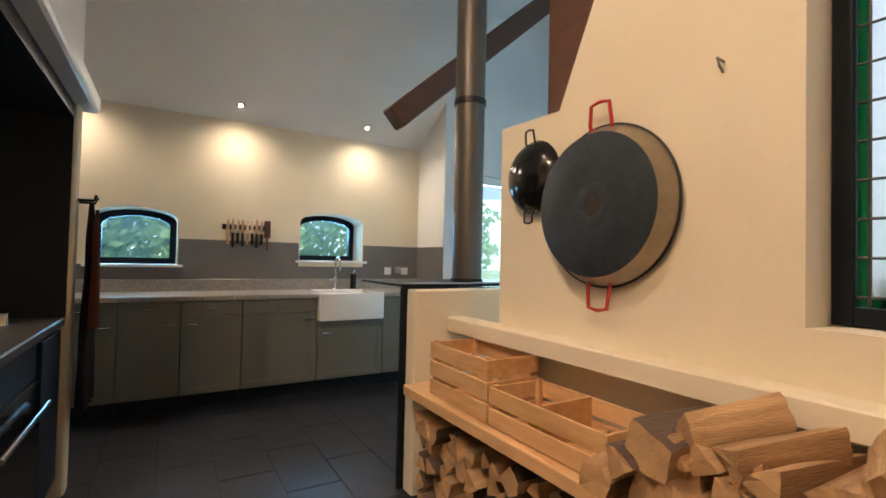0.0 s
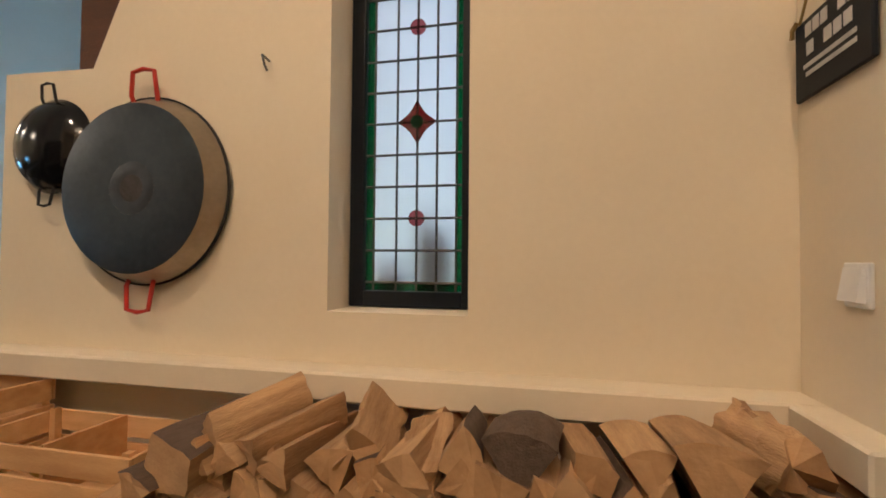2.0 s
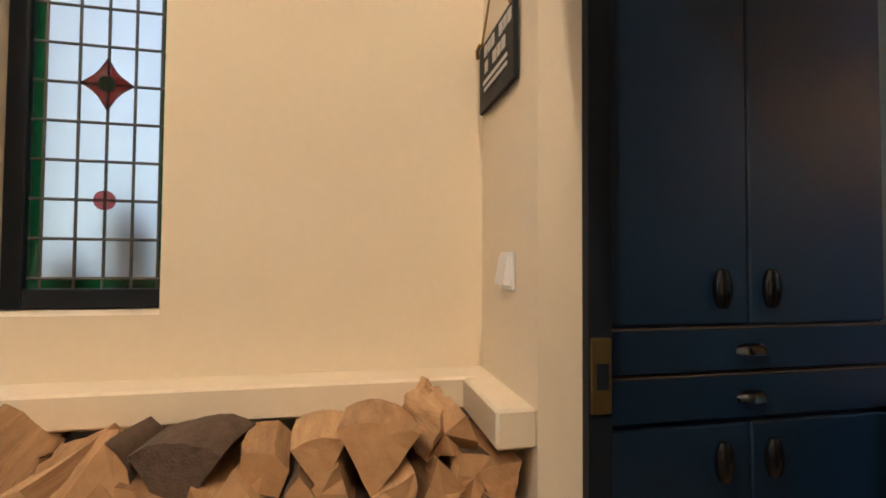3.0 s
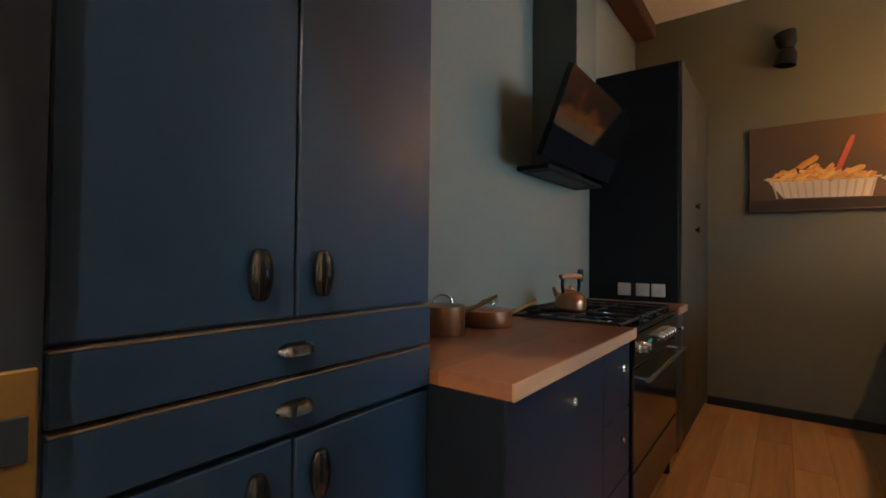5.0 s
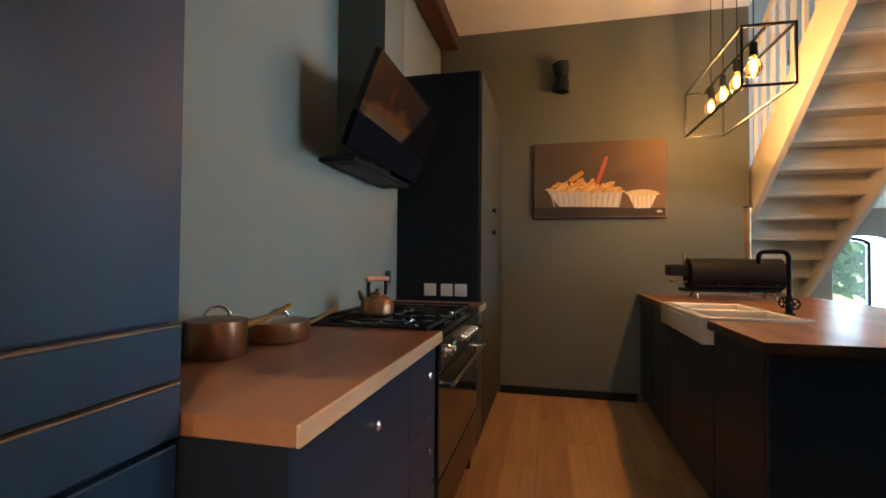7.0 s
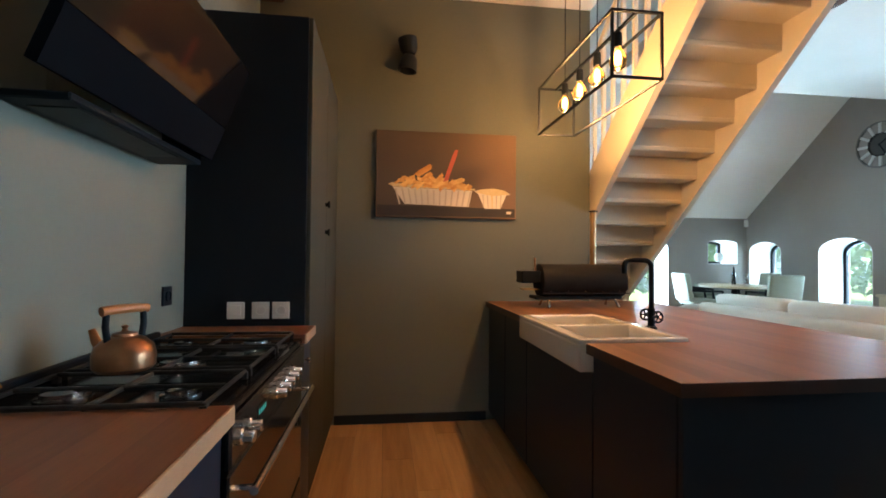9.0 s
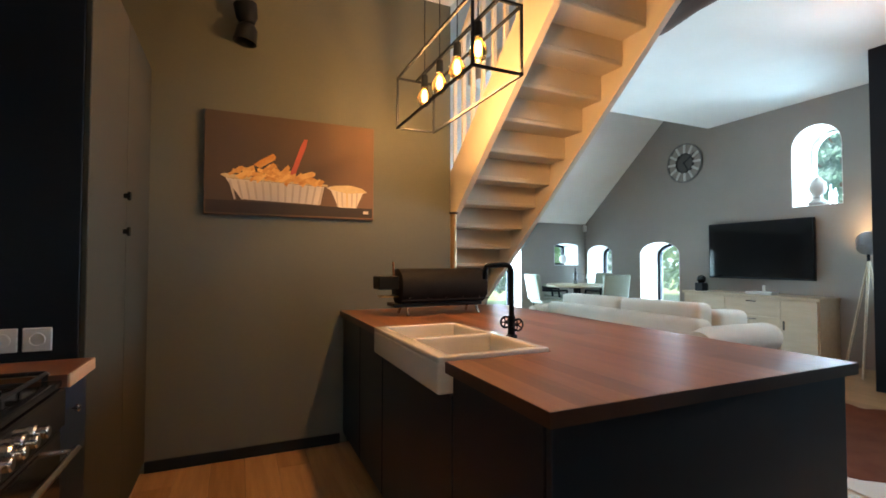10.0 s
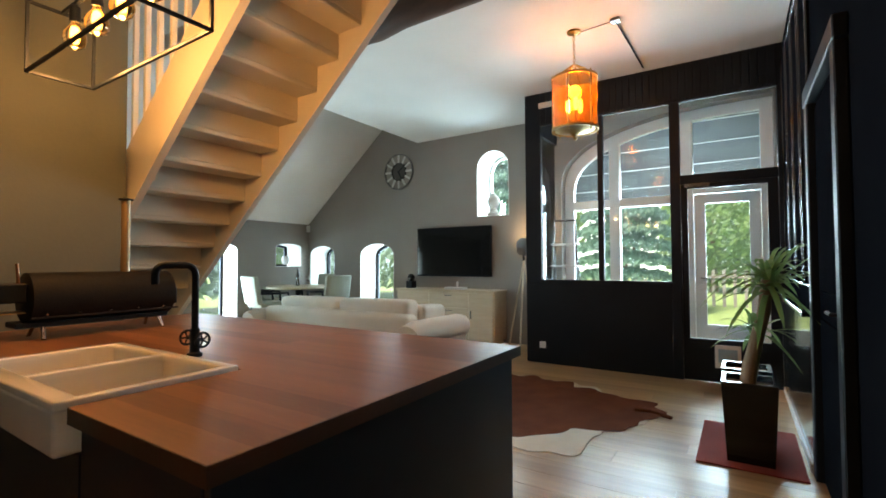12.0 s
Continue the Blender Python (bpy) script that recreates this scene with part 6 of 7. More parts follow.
wall_pan(2.198, 1.476, 0.316, 0.075, "paella_pan", "large blue-black paella pan hung on the wall", STEEL, RIMSTEEL, 0.085, REDPAINT)
wall_pan(2.60, 1.645, 0.165, 0.075, "wok", "small glossy black wok hung on the wall", BLACKGLOSS, IRON, 0.05, IRON)
hk = thing("wall_hook", "bent bare metal hook in the plaster", "hook", (EAST, 1.763, 1.88))
part("hook", tube(bmesh.new(), [(EAST, 1.763, 1.885), (EAST - 0.035, 1.765, 1.89), (EAST - 0.04, 1.755, 1.86), (EAST - 0.03, 1.75, 1.84)], 0.004, 8), PEWTER, hk, smooth=True)

# switch and sign beside the doorway
sw_ = thing("light_switch", "white rocker switch on the cream wall", "switch", (1.55, 0.29, 1.21))
part("plate", boxes((1.51, 1.59, 0.29, 0.300, 1.165, 1.255), bevel=0.003), PLASTIC, sw_)
bm = bmesh.new()
prism(bm, [(0.300, 1.175), (0.318, 1.178), (0.306, 1.245), (0.300, 1.245)], "x", 1.52, 1.58)
part("rocker", bm, PLASTIC, sw_)
sg = thing("hanging_sign", "black wooden sign with pale lettering on a cord", "sign", (1.61, 0.30, 1.73))
part("board", boxes((1.478, 1.748, 0.296, 0.308, 1.638, 1.825), bevel=0.003), BLACK, sg)
for z, x0, x1, h in ((1.795, 1.49, 1.735, 0.030), (1.750, 1.53, 1.70, 0.030), (1.712, 1.52, 1.71, 0.010), (1.692, 1.52, 1.70, 0.010)):
    n = max(3, int((x1 - x0) / (h * 0.95)))
    for k in range(n):
        if k % 4 == 3 and h > 0.02:
            continue
        w = (x1 - x0) / n
        part("letter_bar", boxes((x0 + k * w + 0.1 * w, x0 + (k + 1) * w - 0.12 * w, 0.308, 0.3095, z - h / 2, z + h / 2)), PAPER, sg, "pale letter bar")
for x in (1.50, 1.725):
    part("cord", tube(bmesh.new(), [(x, 0.309, 1.82), ((x + 1.613) / 2, 0.306, 1.92), (1.613, 0.30, 2.02)], 0.0035, 6), BRASS, sg)
part("bow", tube(bmesh.new(), [(1.752, 0.312, 1.80), (1.738, 0.318, 1.815), (1.728, 0.312, 1.83)], 0.006, 6), BRASS, sg)
part("nail", tube(bmesh.new(), [(1.613, 0.29, 2.02), (1.613, 0.31, 2.02)], 0.004, 6), IRON, sg)

# old post and brace
solid("post_beam", boxes((1.83, 1.99, 2.30, 2.60, 1.905, 4.1), bevel=0.01), BEAM, "old brown timber post on the low wall", "beam", "structure")
bm = box(bmesh.new(), 0, 2.9, -0.075, 0.075, -0.09, 0.09, Matrix.Translation((1.76, 4.2, 2.32)) @ Matrix.Rotation(-0.73, 4, "Y"), bevel=0.012)
solid("brace_beam", bm, BEAM, "old brown timber brace under the roof", "beam", "structure")

# wood stove behind the low wall
ws = thing("wood_stove", "black cast iron wood stove with a tall flue", "stove", (1.8, 3.6, 0))
part("heat_shield", boxes((1.425, 1.80, 3.274, 3.30, 0.0, 1.10), bevel=0.006), BLACK, ws)
part("body", boxes((1.80, 2.35, 3.30, 3.90, 0.06, 1.07), bevel=0.01), BLACK, ws)
part("top", boxes((1.425, 2.38, 3.274, 3.90, 1.10, 1.115), bevel=0.005, seg=2), BLACK, ws)
part("rail", tube(bmesh.new(), [(1.43, 3.285, 1.118), (2.17, 3.285, 1.118)], 0.006, 8), CHROME, ws)
for x in (1.86, 2.3):
    for y in (3.36, 3.84):
        part("leg", tube(bmesh.new(), [(x, y, 0), (x, y, 0.07)], 0.025), BLACK, ws)
part("flue", tube(bmesh.new(), [(2.015, 3.52, 1.10), (2.015, 3.52, 2.3), (2.015, 3.52, 4.1)], 0.098, 28), FLUE, ws, "brown-grey metal flue pipe", True)
for z in (1.12, 2.3):
    part("collar", lathe(bmesh.new(), [(0.099, z - 0.02), (0.106, z - 0.018), (0.106, z + 0.018), (0.099, z + 0.02)], 28, Matrix.Translation((2.015, 3.52, 0))), IRON, ws, smooth=True)
part("thermometer", boxes((1.794, 1.8, 3.42, 3.78, 0.4, 0.85), bevel=0.002), BLACKGLOSS, ws, "dark glass door")

# kitchen run under the windows
FR = 5.22
units = [(-1.4, -0.45), (-0.445, 0.0), (0.005, 0.42), (0.425, 0.875), (0.88, 1.512)]


def shaker(parent, name, x0, x1, z0, z1, y=FR):
    d = part(name, boxes((x0, x1, y + 0.008, y + 0.02, z0, z1)), OLIVE, parent)
    w = 0.055 if z1 - z0 > 0.2 else 0.02
    bm = boxes((x0, x0 + w, y, y + 0.0075, z0, z1), (x1 - w, x1, y, y + 0.0075, z0, z1), (x0 + w, x1 - w, y, y + 0.0075, z0, z0 + w), (x0 + w, x1 - w, y, y + 0.0075, z1 - w, z1))
    part("rail_frame", bm, OLIVE, d)
    return d


def bar_handle(parent, x, z, y=FR):
    bm = tube(bmesh.new(), [(x - 0.035, y - 0.018, z), (x + 0.035, y - 0.018, z)], 0.008, 8)
    for s in (-0.022, 0.022):
        tube(bm, [(x + s, y - 0.018, z), (x + s, y, z)], 0.004, 6)
    return part("handle", bm, CHROME, parent, "small bright handle", True)


for a, b in units + [(2.168, 2.60)]:
    c = thing("kitchen_unit", "olive grey shaker base unit under the granite worktop", "kitchen unit", ((a + b) / 2, 5.5, 0), "units along the back wall")
    part("carcass", boxes((a, b, FR + 0.02, BACK - 0.01, 0.12, 0.875)), OLIVE, c)
    part("plinth", boxes((a, b, FR + 0.07, FR + 0.09, 0, 0.12)), BLACK, c)
    d = shaker(c, "drawer", a + 0.003, b - 0.003, 0.755, 0.872)
    bar_handle(d, (a + b) / 2, 0.815)
    d = shaker(c, "door", a + 0.003, b - 0.003, 0.125, 0.748)
    bar_handle(d, b - 0.07 if a != 0.425 else a + 0.08, 0.69)
c = thing("kitchen_unit", "olive grey shaker unit under the butler sink", "kitchen unit", (1.84, 5.5, 0), "units along the back wall")
part("carcass", boxes((1.515, 2.165, FR + 0.02, BACK - 0.01, 0.12, 0.665)), OLIVE, c)
part("plinth", boxes((1.515, 2.165, FR + 0.07, FR + 0.09, 0, 0.12)), BLACK, c)
d = shaker(c, "door", 1.518, 2.162, 0.125, 0.60)
bar_handle(d, 1.60, 0.55)
part("apron_board", boxes((1.518, 2.162, FR + 0.002, FR + 0.02, 0.61, 0.66)), OLIVE, c)
gt = thing("granite_worktop", "speckled grey granite worktop with an upstand", "worktop", (0.9, 5.5, 0.88))
part("slab", boxes((-1.4, 1.518, FR - 0.02, BACK - 0.025, 0.877, 0.918), bevel=0.006), GRANITE, gt)
part("slab", boxes((2.162, 2.84, FR - 0.02, BACK - 0.025, 0.877, 0.918), bevel=0.006), GRANITE, gt)
part("slab", boxes((1.518, 2.162, 5.70, BACK - 0.025, 0.877, 0.918)), GRANITE, gt)
part("upstand", boxes((-1.4, 2.84, BACK - 0.025, BACK - 0.002, 0.877, 1.025), bevel=0.003), GRANITE, gt)
part("upstand", boxes((2.822, 2.848, FR, BACK - 0.025, 0.918, 1.025), bevel=0.003), GRANITE, gt)
wall("splashback", boxes((-1.4, 2.849, BACK - 0.006, BACK - 0.001, 1.025, 1.155), (0.40, 1.47, BACK - 0.006, BACK - 0.001, 1.155, 1.395), (2.17, 2.849, BACK - 0.006, BACK - 0.001, 1.155, 1.395), (2.843, 2.849, FR, BACK - 0.006, 1.025, 1.395)), SPLASH, "dark grey painted splashback", "splashback")
wall("wall_splash_side", boxes((2.85, 2.99, FR, 5.62, 0, 4.2)), WHITE, "white wall end beside the worktop")
bs = thing("butler_sink", "white ceramic butler sink with a deep front", "sink", (1.84, 5.4, 0.67))
for x0, x1, y0, y1, z0 in ((1.522, 2.158, FR - 0.05, FR - 0.005, 0.665), (1.522, 2.158, 5.66, 5.698, 0.665), (1.522, 1.565, FR - 0.005, 5.66, 0.665), (2.115, 2.158, FR - 0.005, 5.66, 0.665)):
    part("side", boxes((x0, x1, y0, y1, z0, 0.925), bevel=0.012, seg=3), CERAMIC, bs, smooth=True)
part("bottom", boxes((1.56, 2.12, FR - 0.01, 5.67, 0.668, 0.70)), CERAMIC, bs)
tp = thing("mixer_tap", "chrome mixer tap with a high curved spout", "tap", (1.84, 5.74, 0.918))
T = Matrix.Translation((1.84, 5.745, 0.918))
pts = [(0, 0, 0), (0, 0, 0.26)] + [(0, -0.075 + 0.075 * math.cos(a), 0.26 + 0.075 * math.sin(a)) for a in (math.pi * k / 8 for k in range(1, 9))] + [(0, -0.15, 0.20)]
part("spout", tube(bmesh.new(), [T @ Vector(p) for p in pts], 0.012, 12), CHROME, tp, smooth=True)
part("body", lathe(bmesh.new(), [(0.028, 0), (0.028, 0.01), (0.02, 0.02), (0.02, 0.12), (0.012, 0.13)], 18, T), CHROME, tp, smooth=True)
part("lever", tube(bmesh.new(), [T @ Vector((0, 0, 0.09)), T @ Vector((-0.06, 0, 0.11))], 0.007), CHROME, tp, smooth=True)
so = thing("soap_dispenser", "dark soap dispenser with a chrome pump", "soap dispenser", (2.03, 5.72, 0.918))
part("bottle", lathe(bmesh.new(), [(0, 0.919), (0.032, 0.919), (0.032, 1.07), (0.02, 1.085), (0, 1.085)], 18, Matrix.Translation((2.03, 5.72, 0))), BLACKGLOSS, so, smooth=True)
part("pump", tube(bmesh.new(), [(2.03, 5.72, 1.08), (2.03, 5.72, 1.12), (2.03, 5.68, 1.12)], 0.008), CHROME, so, smooth=True)
for x in (2.47, 2.68):
    socket("wall_socket", "white socket on the grey splashback", pose(x, BACK - 0.0065, 1.115), True)
plug = solid("plug", boxes((2.55, 2.61, BACK - 0.07, BACK - 0.012, 1.09, 1.165), bevel=0.008), mat("grey_plastic", (0.35, 0.35, 0.36), rough=0.4), "grey plug adapter in the socket", "plug")
part("prongs", boxes((2.56, 2.60, BACK - 0.013, BACK - 0.002, 1.10, 1.13)), PEWTER, plug)
# knife rack
kr = thing("knife_rack", "magnetic knife rack with kitchen knives", "knife rack", (0.95, BACK, 1.52))
part("strip", boxes((0.75, 1.15, BACK - 0.022, BACK - 0.001, 1.50, 1.55), bevel=0.003), BLACK, kr)
rnd = random.Random(8)
for k in range(8):
    x = 0.80 + 0.043 * k
    l = rnd.uniform(0.10, 0.14)
    kn = thing("kitchen_knife", "kitchen knife on the magnetic strip", "knife", (x, BACK - 0.03, 1.35), "knives on the rack")
    bm = bmesh.new()
    prism(bm, [(x - 0.015, 1.47), (x + 0.013, 1.47), (x + 0.013, 1.53 + l * 0.4), (x - 0.002, 1.55 + l * 0.5), (x - 0.015, 1.51 + l * 0.3)], "y", BACK - 0.027, BACK - 0.0225)
    part("blade", bm, CHROME if k % 3 else EDGEWOOD, kn)
    part("grip", boxes((x - 0.012, x + 0.012, BACK - 0.034, BACK - 0.016, 1.47 - l, 1.47), bevel=0.003), BLACK if k % 4 else EDGEWOOD, kn)
solid("cleaver", boxes((1.125, 1.185, BACK - 0.03, BACK - 0.0225, 1.43, 1.60), (1.145, 1.165, BACK - 0.032, BACK - 0.018, 1.31, 1.43), bevel=0.002), BEAM, "dark cleaver on the magnetic strip", "knife")

for k, (u0, u1, v0, v1, label) in enumerate(((-0.26, 0.385, 1.155, 1.66, "low arched kitchen window facing the garden hedge"), (1.48, 2.16, 1.215, 1.72, "low arched kitchen window over the sink"))):
    w = thing("window_%d" % (k + 7), label, "window", ((u0 + u1) / 2, BACK + 0.15, v0), kind="structure")
    arch_frame(w, "y", BACK + 0.28, u0 + 0.003, u1 - 0.003, v0 + 0.003, v1 - 0.003, 0.10, 0.055, 0.06, BLACK)
    part("window_sill", boxes((u0 - 0.04, u1 + 0.05, BACK - 0.03, BACK + 0.28, v0 - 0.022, v0 + 0.002), bevel=0.004), WFRAME, w)
gd = thing("door_garden", "white framed glass garden door", "door", (3.7, 5.3, 0.25), kind="structure")
for x0, x1, z0, z1 in ((3.32, 3.39, 0.25, 2.22), (4.03, 4.1, 0.25, 2.22), (3.39, 4.03, 2.13, 2.22), (3.39, 4.03, 0.25, 0.36)):
    part("door_frame", boxes((x0, x1, 5.27, 5.34, z0, z1), bevel=0.004), WFRAME, gd)
g = part("pane", boxes((3.39, 4.03, 5.30, 5.306, 0.36, 2.13)), VEILED, gd, "clear glass pane")
g.visible_shadow = False

# recessed ceiling spots on the slope
SL = math.atan2(1.55, BACK - 3.6)
for x, y in ((0.86, 5.66), (2.12, 5.66), (-0.4, 5.66), (-0.25, 2.15), (-1.15, 0.55)):
    SL = math.atan2(1.55, BACK - 3.6) if y > 3.6 else 0.0
    z = 2.55 + (BACK - y) * 1.55 / (BACK - 3.6) if y > 3.6 else 4.1
    t = thing("ceiling_spot", "small round recessed ceiling spot, lit", "spotlight", (x, y, z), "ceiling spots")
    m = Matrix.Translation((x, y, z)) @ Matrix.Rotation(SL, 4, "X") @ Matrix.Rotation(math.pi, 4, "X")
    m = Matrix.Translation((x, y, z)) @ Matrix.Rotation(-SL, 4, "X") @ Matrix.Rotation(math.pi, 4, "Y")
    part("ring", lathe(bmesh.new(), [(0.040, 0), (0.040, 0.004), (0.024, 0.005), (0.022, 0.0)], 22, m), PEWTER, t, smooth=True)
    part("lens", lathe(bmesh.new(), [(0.022, 0.002), (0, 0.003)], 18, m), SPOTGLOW, t, "glowing spot lens")

# range alcove on the other side
al = thing("range_alcove", "dark range alcove with granite top and hood", "cooker alcove", (-0.5, 3.5, 0))
part("unit", boxes((-0.78, -0.15, 2.76, 3.98, 0.08, 0.878), bevel=0.003), INK, al)
part("oven_door", boxes((-0.15, -0.125, 2.80, 3.55, 0.14, 0.72), bevel=0.006), BLACKGLOSS, al, "black glass oven door")
part("oven_handle", tube(bmesh.new(), [(-0.09, 2.85, 0.62), (-0.09, 3.5, 0.62)], 0.011), CHROME, al, "chrome bar handle", True)
part("cupboard_door", boxes((-0.15, -0.13, 3.58, 3.97, 0.12, 0.86), bevel=0.003), INK, al)
solid("salt_shaker", lathe(bmesh.new(), [(0, 0.921), (0.022, 0.921), (0.018, 0.96), (0.02, 0.975), (0, 0.985)], 16, Matrix.Translation((-0.3, 3.75, 0))), CHROME, "small chrome shaker on the dark counter", "shaker", smooth=True)
# dark stone, its colour darkened further for the alcove's shade
part("granite_top", boxes((-0.78, -0.12, 2.76, 4.0, 0.879, 0.92), bevel=0.006), mat("dark_shaded_granite", (0.05, 0.048, 0.045), (0.13, 0.12, 0.11), 0.3, scale=50, fine=160, bump=0.03), al)
part("dark_back", boxes((-0.86, -0.785, 2.76, 4.0, 0.92, 2.2)), BLACK, al, "black tiled back of the alcove")
part("pier", boxes((-0.86, -0.10, 4.01, 4.12, 0, 2.12), bevel=0.01), CREAM, al, "cream plastered pier")
part("hood_front", boxes((-0.86, -0.09, 2.76, 4.0, 2.125, 4.1)), WHITE, al, "white plastered hood")
part("hood_ledge", boxes((-0.86, -0.03, 2.76, 4.18, 2.02, 2.12), bevel=0.02, seg=2), WFRAME, al, "pale moulded ledge")
part("dark_soffit", boxes((-0.78, -0.12, 2.76, 4.0, 1.95, 2.02)), BLACK, al)
part("side_wall", boxes((-0.86, -0.12, 4.0, 4.008, 0.92, 1.95)), BLACK, al)
ap = thing("apron", "dark cloth aprons hanging from a hook on the pier", "apron", (-0.05, 4.05, 1.5))


def cloth(y0, y1, z0, z1, x, seed):
    bm = bmesh.new()
    n, m = 10, 14
    g = [[bm.verts.new((x + 0.018 * math.sin(i * 1.9 + seed) * (0.4 + j / m) + 0.01 * noise.noise((i * 0.4, j * 0.3, seed)), ((y0 + y1) / 2) + (i / n - 0.5) * (y1 - y0) * (0.25 + 0.75 * min(1, 2.2 * j / m)), z1 + (z0 - z1) * j / m)) for j in range(m + 1)] for i in range(n + 1)]
    for i in range(n):
        for j in range(m):
            bm.faces.new((g[i][j], g[i + 1][j], g[i + 1][j + 1], g[i][j + 1]))
    bmesh.ops.solidify(bm, geom=bm.faces[:], thickness=0.012)
    return bm


part("dark_cloth", cloth(3.94, 4.30, 0.42, 1.52, -0.045, 1.0), APRON, ap, "dark blue cloth", True)
part("leather", cloth(4.0, 4.16, 0.85, 1.48, -0.015, 2.0), APRON2, ap, "brown leather strip", True)
part("hook", tube(bmesh.new(), [(-0.10, 4.07, 1.53), (-0.03, 4.07, 1.53), (-0.02, 4.07, 1.56)], 0.007), BLACK, ap)
part("hook", tube(bmesh.new(), [(-0.10, 4.11, 1.52), (-0.03, 4.12, 1.52), (-0.02, 4.13, 1.55)], 0.007), BLACK, ap)

# ---- firewood nook ----
solid("shelf_plank", boxes((1.395, 1.76, 1.86, 3.168, 0.545, 0.60), bevel=0.005), PINE, "thick pine shelf plank over the firewood", "shelf")
solid("shelf_post", boxes((1.43, 1.49, 1.87, 1.93, 0.0, 0.545), bevel=0.004), PINE, "pine post under the shelf plank", "post")


def crate(y0, y1, z0, z1, slats, label, divider=False):
    X0, X1, th = 1.43, 1.70, 0.011
    t = thing("wooden_crate", label, "crate", ((X0 + X1) / 2, (y0 + y1) / 2, z0), "crates on the shelf")
    h = (z1 - z0) / slats
    for k in range(slats):
        a, b = z0 + k * h + 0.006, z0 + (k + 1) * h - 0.010
        part("slat", boxes((X0, X0 + th, y0, y1, a, b), bevel=0.002), PINE, t)
        part("slat", boxes((X1 - th, X1, y0, y1, a, b), bevel=0.002), PINE, t)
        part("slat", boxes((X0 + th, X1 - th, y0, y0 + th, a, b), bevel=0.002), PINE, t)
        part("slat", boxes((X0 + th, X1 - th, y1 - th, y1, a, b), bevel=0.002), PINE, t)
    part("base_board", boxes((X0 + th, X1 - th, y0 + th, y1 - th, z0 + 0.001, z0 + 0.012)), PINE, t)
    for x in (X0 + th, X1 - th - 0.022):
        for y in (y0 + th, y1 - th - 0.022):
            part("corner_post", boxes((x, x + 0.022, y, y + 0.022, z0 + 0.012, z1 - 0.002)), PINE, t)
    if divider:
        part("divider", boxes((X0 + th, X1 - th, (y0 + y1) / 2 - 0.006, (y0 + y1) / 2 + 0.006, z0 + 0.012, z1 - 0.006)), PINE, t)
    return t


crate(2.485, 2.95, 0.601, 0.865, 3, "open pine fruit crate with three slats")
crate(1.90, 2.475, 0.601, 0.765, 2, "low open pine crate with a divider", True)
for y, x, c in ((2.33, 1.55, (0.6, 0.38, 0.04)), (2.40, 1.60, (0.55, 0.45, 0.10)), (2.53, 1.56, (0.05, 0.09, 0.03))):
    bm = bmesh.new()
    bmesh.ops.create_icosphere(bm, subdivisions=2, radius=0.032, matrix=Matrix.Translation((x, y, 0.645)))
    for v in bm.verts:
        v.co += 0.006 * noise.noise_vector(v.co * 30)
    solid("kindling_packet", bm, mat("packet", c, rough=0.5), "crumpled kindling packet in the crate", "packet", smooth=True, group="packets in the crates")

rnd = random.Random(42)


